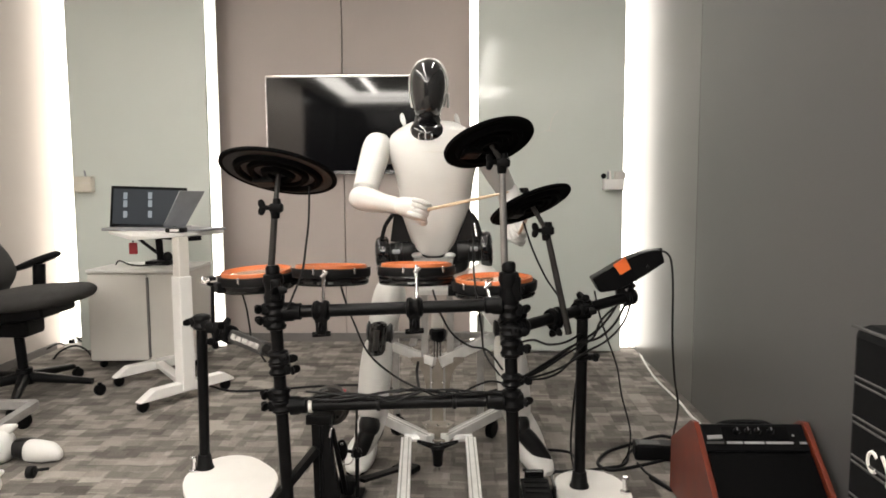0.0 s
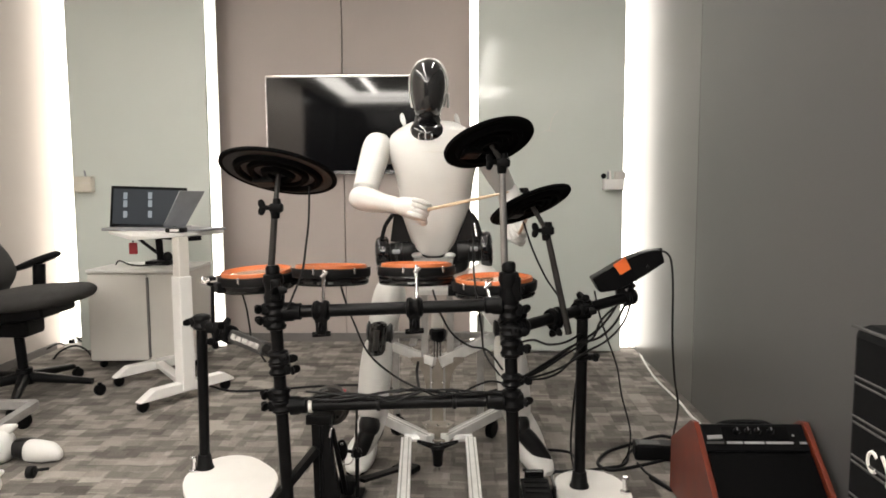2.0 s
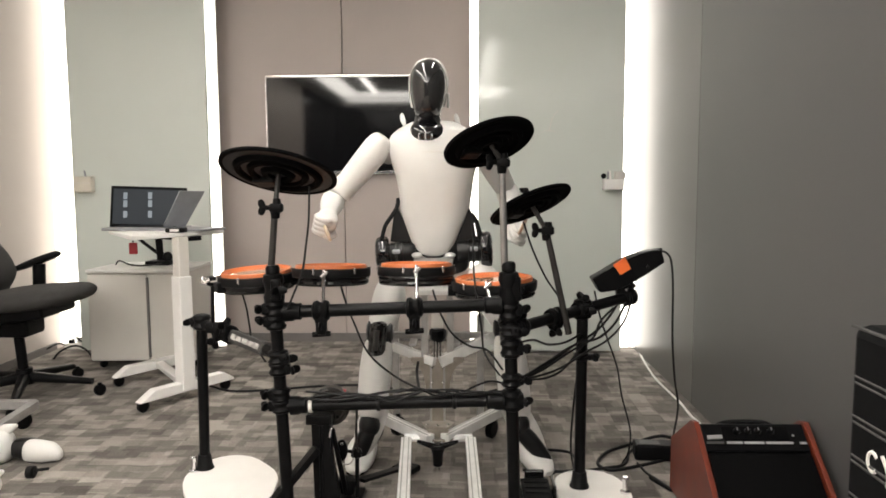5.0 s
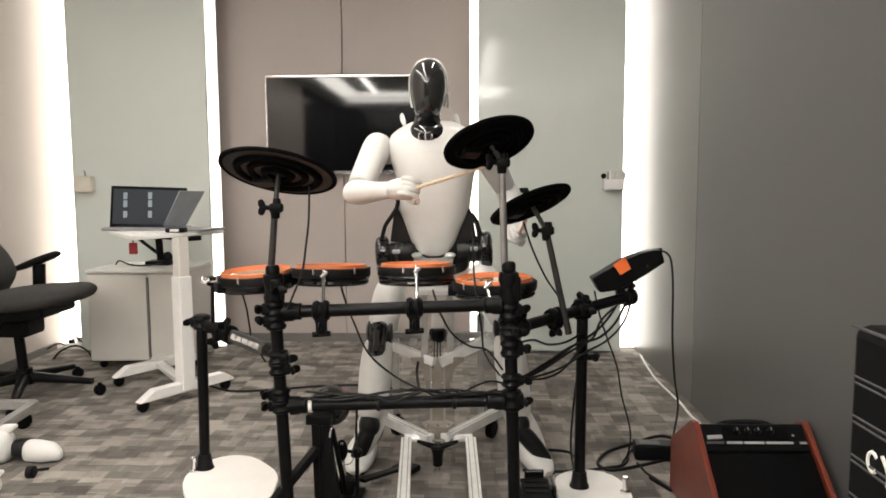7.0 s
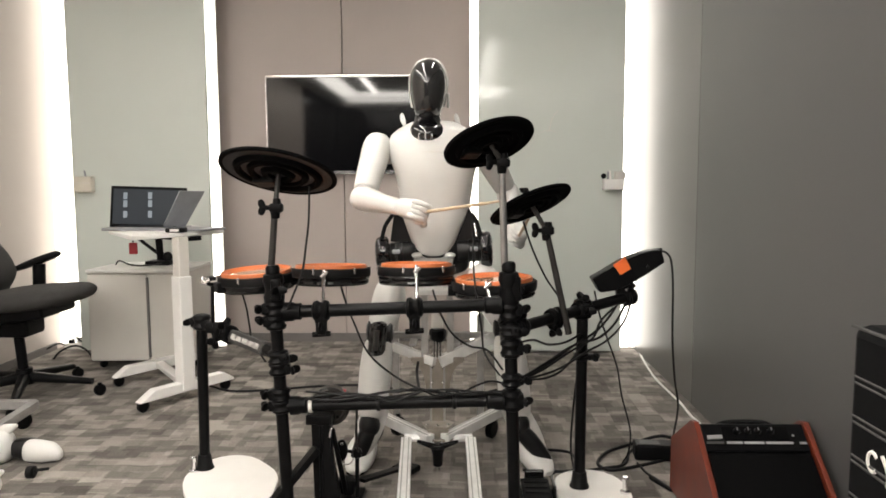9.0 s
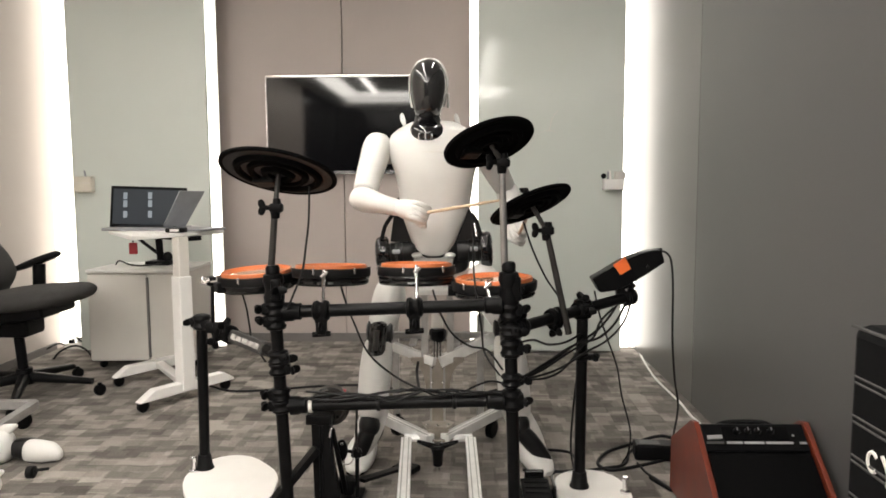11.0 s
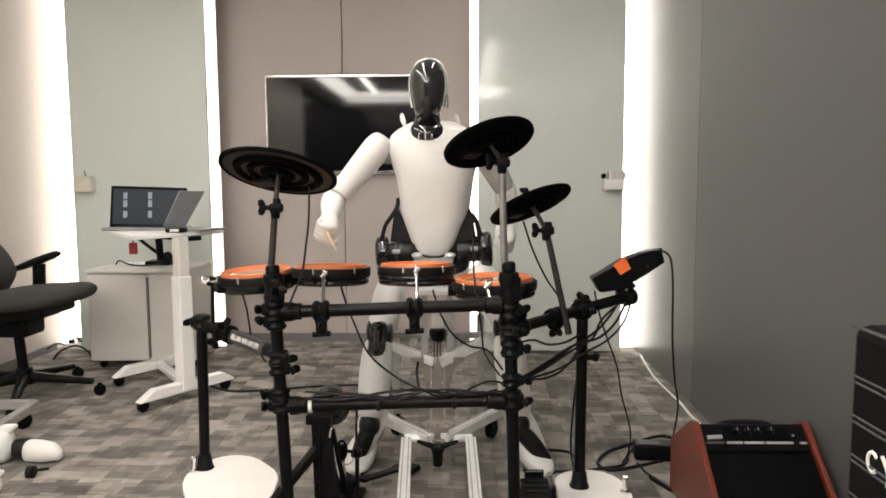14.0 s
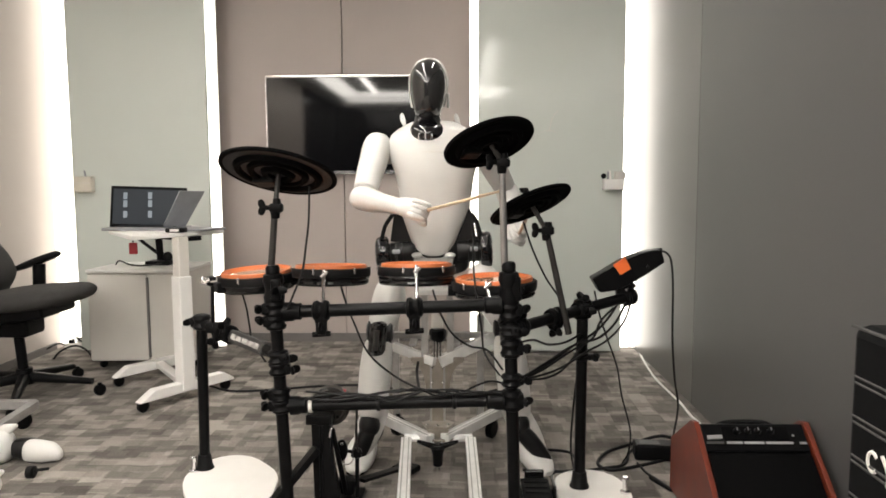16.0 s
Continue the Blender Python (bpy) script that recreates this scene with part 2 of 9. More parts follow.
def room():
    single("floor", box(B(), ((XL + XR) / 2, (YB + YF) / 2, -0.05), (XR - XL + 0.6, YB - YF + 0.6, 0.1)), M_CARPET,
           "grey carpet with a woven bar pattern", "floor", kind="structure")
    single("ceiling", box(B(), ((XL + XR) / 2, (YB + YF) / 2, ZC + 0.05), (XR - XL + 0.6, YB - YF + 0.6, 0.1)), M_WHITEWALL,
           "plain white painted ceiling", "ceiling", kind="structure")
    single("wall_back", box(B(), ((XL + XR) / 2, YB + 0.12, ZC / 2), (XR - XL + 0.6, 0.15, ZC)), M_BASE,
           "dark backing wall behind the panels", "wall", kind="structure")
    # two wide panels of the middle bay with an open joint
    xa, xb, xc = -1.800, -0.820, 0.133
    for a, b in ((xa, xb), (xb, xc)):
        single("wall_panel", box(B(), ((a + b) / 2, YB + 0.02, ZC / 2 + 0.03), (b - a - 0.006, 0.05, ZC - 0.06), bevel=0.002), M_PANEL,
               "pinkish grey matt wall panel behind the television", "wall panel", kind="structure")
    single("baseboard", box(B(), ((xa + xc) / 2, YB - 0.01, 0.03), (xc - xa, 0.02, 0.06), bevel=0.002), M_BASE,
           "dark grey baseboard", "baseboard", kind="structure")
    # pale green glass panels standing proud at both sides
    for a, b in ((-2.567, -1.656), (0.120, 1.059)):
        single("wall_glass", box(B(), ((a + b) / 2, YG + 0.012, ZC / 2 + 0.005), (b - a, 0.024, ZC - 0.02), bevel=0.003), M_GLASS,
               "pale green back-painted glass wall panel", "wall panel", kind="structure")
        single("wall_pier", box(B(), ((a + b) / 2, (YG + 0.03 + YB) / 2, ZC / 2), (b - a - 0.10, YB - YG - 0.03, ZC)), M_WHITEWALL,
               "white wall pier behind the glass panel", "wall", kind="structure")
    single("wall_left", box(B(), (XL - 0.06, (YB - 2.8) / 2, ZC / 2), (0.12, YB + 2.8, ZC)), M_LEFTWALL,
           "warm light grey wall panelling", "wall", kind="structure")
    single("baseboard_left", box(B(), (XL + 0.006, (4.75 + YF) / 2, 0.025), (0.012, 4.75 - YF, 0.05), bevel=0.002), M_BASE,
           "dark grey baseboard", "baseboard", kind="structure")
    # right wall in panels with narrow joints; the one beside the cove is lighter
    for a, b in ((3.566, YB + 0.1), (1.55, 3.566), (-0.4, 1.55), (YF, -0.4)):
        single("wall_right", box(B(), (XR + 0.05, (a + b) / 2, ZC / 2), (0.10, b - a - 0.006, ZC), bevel=0.002), M_GREYBYCOVE if a > 3 else M_GREYWALL,
               "grey satin wall panel beside the cove, lighter than its neighbours" if a > 3 else "dark grey satin wall panel", "wall panel", kind="structure")
    single("wall_right_core", box(B(), (XR + 0.13, (YB + YF) / 2, ZC / 2), (0.06, YB - YF + 0.3, ZC)), M_BASE,
           "dark wall core", "wall", kind="structure")
    single("wall_left_dark", box(B(), (XL - 0.06, (YF - 2.8) / 2, ZC / 2), (0.12, -2.8 - YF, ZC)), M_DARKGLASS,
           "dark tinted glass wall", "wall", kind="structure")
    single("wall_behind", box(B(), ((XL + XR) / 2, YF - 0.05, ZC / 2), (XR - XL + 0.5, 0.1, ZC)), M_DARKGLASS,
           "dark tinted glass wall", "wall", kind="structure")


def cove_strip(x, y, w, d, m):
    t = thing("light_strip", (x, y, 0), "glowing warm white vertical cove light strip", "light strip", "cove light strips")
    part("diffuser", box(B(), (x, y, ZC / 2), (w, d, ZC - 0.04), bevel=0.004), m, t)
    part("channel", box(B(), (x, y + d / 2 + 0.006, ZC / 2), (w + 0.01, 0.01, ZC - 0.02), bevel=0.002), M_WHITEWALL, t, "white backing channel")


def ceiling_line(x, y, lx, ly, m=None, label="slim recessed ceiling light line", group="ceiling light lines"):
    t = thing("ceiling_light", (x, y, ZC), label, "ceiling light", group)
    part("frame", box(B(), (x, y, ZC - 0.004), (lx + 0.03, ly + 0.03, 0.012), bevel=0.002), M_WHITEWALL, t)
    part("diffuser", box(B(), (x, y, ZC - 0.014), (lx, ly, 0.012), bevel=0.002), m or M_LINE, t)


room()
cove_strip(-1.664, YG + 0.12, 0.075, 0.03, M_STRIP)
cove_strip(0.093, YG + 0.12, 0.052, 0.03, M_STRIP)
cove_strip(-2.690, YG + 0.16, 0.20, 0.03, M_SIDE)
cove_strip(1.120, YG + 0.10, 0.108, 0.03, M_SIDER)
ceiling_line(-1.60, -0.15, 0.09, 7.1)
ceiling_line(-0.60, -0.30, 0.09, 7.4)
ceiling_line(0.42, 3.1, 0.09, 0.8)
ceiling_line(-2.16, -1.60, 0.38, 4.1, M_COVE, "wide softly glowing ceiling cove", "ceiling coves")
ceiling_line(-0.75, -4.08, 3.20, 0.72, M_COVE, "wide softly glowing ceiling cove", "ceiling coves")
ceiling_line(-0.75, -5.05, 3.20, 0.50, M_COVE, "wide softly glowing ceiling cove", "ceiling coves")
ceiling_line(0.42, -1.60, 0.20, 4.1, M_SOFT, "narrow softly glowing ceiling cove", "ceiling coves")

# ---- wall things ----
def television():
    y = YB - 0.045
    a, b = Vector((-1.344, 4.975, 1.872)), Vector((-0.172, 4.975, 1.207))
    cx, cz, w, h = (a.x + b.x) / 2, (a.z + b.z) / 2, b.x - a.x, a.z - b.z
    t = thing("television", (cx, y, cz), "large black wall-mounted television with thin silver frame, switched off", "television")
    part("body", box(B(), (cx, y + 0.02, cz), (w - 0.04, 0.04, h - 0.04), bevel=0.005), M_PLASTIC, t)
    part("screen", box(B(), (cx, y - 0.008, cz), (w - 0.012, 0.012, h - 0.02), bevel=0.001), M_SCREEN, t, "dark reflective screen")
    for dx, dz, sx, sz in ((0, h / 2, w, 0.008), (0, -h / 2, w, 0.022), (-w / 2, 0, 0.008, h), (w / 2, 0, 0.008, h)):
        part("bezel", box(B(), (cx + dx, y - 0.009, cz + dz), (sx, 0.02, sz), bevel=0.001), M_CHROME, t, "silver bezel strip")


def wall_box():
    c = Vector((-2.477, 4.630, 1.134))
    t = thing("wall_box", c, "small ivory plastic control box on the glass panel", "control box")
    part("body", box(B(), c, (0.125, 0.05, 0.105), bevel=0.008), M_BOX, t)
    part("antenna", rod(B(), c + Vector((0.015, -0.005, 0.05)), c + Vector((0.008, -0.005, 0.092)), 0.006), M_LAPTOP, t)
    part("seam", box(B(), c + Vector((0, -0.024, 0.01)), (0.10, 0.006, 0.004)), M_CABINET, t)


def pen_tray():
    c = Vector((0.986, 4.620, 1.117))
    t = thing("pen_tray", c, "white whiteboard pen tray with markers on the glass", "tray")
    part("tray", box(B(), c, (0.13, 0.07, 0.07), bevel=0.006), M_DESK, t)
    part("eraser", box(B(), c + Vector((0.04, 0.0, 0.058)), (0.07, 0.04, 0.05), bevel=0.005), M_CABINET, t, "grey felt eraser")
    part("marker", rod(B(), c + Vector((-0.02, 0, 0.03)), c + Vector((-0.026, 0, 0.09)), 0.009), M_WHITEPLATE, t, "white marker pen")
    part("marker", rod(B(), c + Vector((-0.035, 0, 0.03)), c + Vector((-0.03, 0, 0.085)), 0.008), M_LAPTOP, t)
    part("knob", ball(B(), c + Vector((-0.066, -0.02, 0.055)), (0.017, 0.017, 0.017)), M_PLASTIC, t, "black round magnet")


def marker_scribble():
    t = thing("marker_scribble", (0.576, 4.655, 1.501), "faint grey marker scribble on the glass panel", "marking")
    part("stroke", tube(B(), [(0.630, 4.658, 1.594), (0.598, 4.658, 1.551), (0.583, 4.658, 1.501), (0.573, 4.658, 1.458)], 0.0022, 6), M_CABINET, t)
    part("stroke", tube(B(), [(0.507, 4.658, 1.443), (0.551, 4.658, 1.465), (0.598, 4.658, 1.465), (0.620, 4.658, 1.454)], 0.0016, 6), M_CABINET, t)


marker_scribble()
television()
wall_box()
pen_tray()


# ---- office corner ----
def caster(t, p, r=0.028, name="caster"):
    p = Vector(p)
    c = part(name, lathe(B(), [(r * 0.7, -0.014), (r, -0.009), (r, 0.009), (r * 0.7, 0.014)], Matrix.Translation((p.x, p.y, r)) @ Matrix.Rotation(math.pi / 2, 4, "Y") @ Matrix.Rotation(0.6, 4, "X"), 18), M_PLASTIC, t)
    part("fork", rod(B(), (p.x, p.y, r), (p.x, p.y, max(p.z, r * 2.1)), 0.011), M_PLASTIC, c)
    return c


def cart():
    A0, A1, B0, B1 = Vector((-1.60, 3.40, 0)), Vector((-1.29, 3.84, 0)), Vector((-1.94, 3.85, 0)), Vector((-1.645, 4.29, 0))
    t = thing("laptop_cart", mix(A0, B1, 0.5), "white sit-stand laptop cart on castors", "desk")
    z = 0.885
    ax = (A1 - A0).normalized()
    turn = Matrix.Rotation(math.atan2(ax.y, ax.x), 4, "Z")
    c = (A0 + A1 + B0 + B1) / 4
    top = B()
    prism(top, [(p.x, p.y) for p in (A0, A1, B1, B0)], Matrix.Translation((0, 0, z - 0.022)), 0.022, bevel=0.006)
    part("tabletop", top, M_DESK, t)
    col = A0.lerp(A1, 0.49)
    lower = part("lower_column", box(B(), (col.x, col.y, 0.36), (0.075, 0.075, 0.60), turn, 0.006), M_DESK, t)
    part("upper_column", box(B(), (col.x, col.y, 0.74), (0.06, 0.06, 0.25), turn, 0.005), M_CABINET, t)
    part("bracket", box(B(), (c.x + 0.05, c.y - 0.05, z - 0.034), (0.44, 0.08, 0.024), turn @ Matrix.Rotation(math.pi / 2, 4, "Z"), 0.004), M_PLASTIC, t, "black support under the tabletop")
    for p, q in ((A0, A1), (B0, B1)):
        m = (p + q) / 2
        l = (q - p).length
        prof = [(-l / 2 - 0.01, 0.052), (-l / 2 + 0.075, 0.104), (l / 2 - 0.05, 0.104), (l / 2 + 0.01, 0.066), (l / 2 + 0.01, 0.052)]
        bm = B()
        mm = Matrix.Translation((m.x, m.y, 0.0)) @ turn @ Matrix.Translation((0, 0.028, 0)) @ Matrix.Rotation(math.pi / 2, 4, "X")
        prism(bm, prof, mm, 0.056, bevel=0.005)
        part("foot", bm, M_DESK, t)
        for e, k in ((p, 0.02), (q, -0.03)):
            caster(t, (e.x + ax.x * k, e.y + ax.y * k, 0.06), 0.03)
    part("crossbar", box(B(), (A0.lerp(B0, 0.5) + ax * 0.27 + Vector((0, 0, 0.08))), (0.05, (B0 - A0).length, 0.03), Matrix.Rotation(math.atan2((B0 - A0).y, (B0 - A0).x) - math.pi / 2, 4, "Z"), 0.004), M_DESK, t)
    # hanging red tag and a black arm under the top
    tag = (-1.743, 3.720, 0.795)
    g = thing("red_tag", tag, "small red tag hanging under the cart top", "tag")
    part("card", box(B(), tag, (0.044, 0.012, 0.062), bevel=0.004), M_RED, g)
    part("loop", rod(B(), (tag[0], tag[1], tag[2] + 0.03), (tag[0], tag[1], z - 0.045), 0.003), M_CABLE, g)
    return z


def laptop(z):
    c = Vector((-1.758, 3.920, 0.890))
    c.z = z
    t = thing("laptop", c, "open dark laptop with a lit screen on the cart", "laptop")
    part("base", box(B(), c + Vector((0.035, -0.06, 0.009)), (0.40, 0.24, 0.016), Matrix.Rotation(-0.04, 4, "Z"), 0.005), M_LAPTOP, t)
    part("keyboard", box(B(), c + Vector((0.02, -0.03, 0.0185)), (0.36, 0.11, 0.004), Matrix.Rotation(-0.04, 4, "Z"), 0.001), M_PLASTIC, t)
    tilt = Matrix.Rotation(-0.12, 4, "X") @ Matrix.Rotation(0.035, 4, "Y")
    s = part("screen", box(B(), c + Vector((-0.02, 0.085, 0.118)), (0.435, 0.012, 0.235), tilt, 0.003), M_PLASTIC, t, "dark lit screen")
    part("display", box(B(), c + Vector((-0.02, 0.0775, 0.12)), (0.40, 0.004, 0.20), tilt), M_SCREENDIM, s)
    for k in (-0.128, 0.014):
        for j in (0.06, 0.015, -0.045):
            part("window_list", box(B(), c + Vector((-0.02 + k, 0.074 + j * 0.12, 0.125 + j)), (0.022, 0.003, 0.038), tilt), M_SCREENLIT, s, "grey item on the screen")


def tablet(z):
    c = Vector((-1.521, 3.800, 0.897))
    c.z = z
    t = thing("folding_notebook", c, "silver notebook computer with its lid open and its back showing", "laptop")
    part("base", box(B(), c + Vector((0.06, 0.02, 0.007)), (0.30, 0.2, 0.012), Matrix.Rotation(-0.35, 4, "Z"), 0.004), M_LAPTOP, t)
    p = [Vector(q) for q in ((-1.605, 3.780, 0.908), (-1.535, 3.900, 0.900), (-1.424, 3.920, 1.097), (-1.516, 3.800, 1.099))]
    n = (p[1] - p[0]).cross(p[3] - p[0]).normalized() * 0.008
    bm = B()
    lo, hi = [bm.verts.new(q) for q in p], [bm.verts.new(q + n) for q in p]
    bm.faces.new(lo[::-1])
    bm.faces.new(hi)
    for i in range(4):
        bm.faces.new((lo[i], lo[(i + 1) % 4], hi[(i + 1) % 4], hi[i]))
    part("lid", bm, M_LAPTOP, t, "silver lid")
    m = Vector((-1.467, 3.620, 0.912))
    d = thing("adapter", m, "small black adapter with a white label on the cart", "adapter")
    m.z = z + 0.014
    d.location = m
    part("body", box(B(), m, (0.10, 0.05, 0.024), bevel=0.005), M_PLASTIC, d)
    part("label", box(B(), m + Vector((0.0, -0.026, 0)), (0.045, 0.003, 0.014)), M_WHITEPLATE, d, "white label")


def cabinet():
    a, b = Vector((-2.252, 4.226, 0.050)), Vector((-1.579, 4.229, 0.050))
    w, h, d = 0.60, 0.55, 0.45
    x0, y0 = a.x - 0.02, a.y
    t = thing("drawer_cabinet", (x0 + w / 2, y0 + d / 2, 0), "light grey steel pedestal cabinet on castors", "cabinet")
    part("body", box(B(), (x0 + w / 2, y0 + d / 2 + 0.012, 0.05 + h / 2), (w, d, h), bevel=0.004), M_CABINET, t)
    part("top", box(B(), (x0 + w / 2, y0 + d / 2, 0.05 + h + 0.009), (w + 0.012, d + 0.03, 0.018), bevel=0.004), M_DESK, t)
    part("door", box(B(), (x0 + 0.185, y0 - 0.002, 0.05 + h / 2), (0.36, 0.02, h - 0.02), bevel=0.003), M_CABINET, t)
    part("door", box(B(), (x0 + 0.485, y0 - 0.002, 0.05 + h / 2), (0.21, 0.02, h - 0.02), bevel=0.003), M_CABINET, t)
    part("pull", box(B(), (x0 + 0.371, y0 - 0.003, 0.05 + h / 2), (0.012, 0.026, h - 0.06)), M_BASE, t, "dark recessed pull")
    for dx in (0.05, w - 0.05):
        for dy in (0.05, d - 0.05):
            caster(t, (x0 + dx, y0 + dy, 0.05), 0.022)
    # monitor arm foot and cable on the cabinet
    c = Vector((-1.933, 4.500, 0.597))
    c.z = 0.05 + h + 0.018
    s = thing("clamp_stand", c, "black desk stand with a folded arm on the cabinet", "stand")
    part("foot", box(B(), c + Vector((0, 0, 0.014)), (0.16, 0.12, 0.028), bevel=0.008), M_PLASTIC, s)
    part("pole", rod(B(), c + Vector((0, 0, 0.02)), c + Vector((-0.01, 0, 0.22)), 0.022), M_PLASTIC, s)
    part("arm", rod(B(), c + Vector((0.0, 0, 0.06)), c + Vector((-0.13, -0.02, 0.17)), 0.011), M_PLASTIC, s)
    part("knob", ball(B(), c + Vector((0.055, -0.02, 0.05)), (0.03, 0.03, 0.035)), M_RUBBER, s)
    q = c + Vector((0, -0.1, 0.006))
    single("grey_cable", tube(B(), [q + Vector((-0.27, 0.05, 0.0)), q + Vector((-0.22, 0.0, 0.03)), q + Vector((-0.16, 0.02, 0.002)), q + Vector((-0.05, 0.0, 0.0)), q + Vector((0.04, 0.02, 0.01))], 0.005), M_RUBBERGREY,
           "thin grey cable lying on the cabinet", "cable")


def office_chair():
    c = Vector((-2.385, 3.66, 0))
    t = thing("office_chair", c, "black office swivel chair with armrests", "chair")
    seat = B()
    loft(seat, [(c.x + 0.08, c.y, 0.482, 0.15, 0.17), (c.x + 0.13, c.y, 0.500, 0.235, 0.235), (c.x + 0.15, c.y, 0.535, 0.258, 0.25), (c.x + 0.15, c.y, 0.566, 0.245, 0.238), (c.x + 0.145, c.y, 0.582, 0.20, 0.195), (c.x + 0.14, c.y, 0.588, 0.10, 0.10)], Matrix.Translation((c.x, c.y, 0.56)) @ Matrix.Rotation(math.radians(-4), 4, "Y") @ Matrix.Translation((-c.x, -c.y, -0.56)), n=32, power=3.0)
    part("seat", seat, M_FABRIC, t, "dark grey fabric seat")
    part("seat_pan", box(B(), (c.x + 0.06, c.y, 0.465), (0.40, 0.34, 0.075), Matrix.Rotation(math.radians(-8), 4, "Y"), 0.02), M_PLASTIC, t)
    part("mechanism", box(B(), (c.x + 0.0, c.y, 0.39), (0.26, 0.18, 0.10), bevel=0.02), M_PLASTIC, t)
    back = B()
    loft(back, [(c.x - 0.140, c.y + 0.03, 0.555, 0.03, 0.16), (c.x - 0.115, c.y + 0.03, 0.64, 0.03, 0.20), (c.x - 0.135, c.y + 0.03, 0.71, 0.03, 0.205), (c.x - 0.175, c.y + 0.03, 0.78, 0.028, 0.20), (c.x - 0.255, c.y + 0.03, 0.88, 0.025, 0.18), (c.x - 0.305, c.y + 0.03, 0.97, 0.022, 0.14)], n=24, power=3)
    part("backrest", back, M_FABRIC, t, "dark mesh backrest")
    for s in (-1, 1):
        y = c.y + s * 0.27
        arm = B()
        tube(arm, [(c.x - 0.02, c.y + s * 0.20, 0.45), (c.x - 0.01, y, 0.47), (c.x - 0.005, y, 0.57), (c.x + 0.0, y, 0.69)], 0.034, 12)
        post = part("armrest_post", arm, M_PLASTIC, t)
        pad = B()
        loft(pad, [(0, 0, -0.13, 0.012, 0.022), (0, 0, -0.12, 0.016, 0.038), (0, 0, 0.0, 0.022, 0.044), (0, 0, 0.115, 0.019, 0.038), (0, 0, 0.135, 0.008, 0.018)], Matrix.Translation((c.x - 0.01, y, 0.705)) @ Matrix.Rotation(math.radians(70), 4, "Y"), 20)
        part("armrest_pad", pad, M_RUBBER, post)
    c = c + Vector((0.05, 0, 0))
    part("gas_column", rod(B(), (c.x, c.y, 0.09), (c.x - 0.02, c.y, 0.36), 0.026), M_PLASTIC, t)
    part("hub", rod(B(), (c.x, c.y, 0.075), (c.x, c.y, 0.16), 0.05, 0.04), M_PLASTIC, t)
    for k in range(5):
        a = math.radians(6 + 72 * k)
        e = c + Vector((math.cos(a) * 0.385, math.sin(a) * 0.385, 0.075))
        leg = B()
        loft(leg, [(0, 0, 0.0, 0.032, 0.03), (0, 0, 0.15, 0.026, 0.024), (0, 0, 0.352, 0.018, 0.016)], Matrix.Translation((c.x, c.y, 0.115)) @ aim((c.x, c.y, 0.115), e), 12)
        part("leg", leg, M_PLASTIC, t)
        caster(t, (e.x, e.y, 0.07), 0.031)


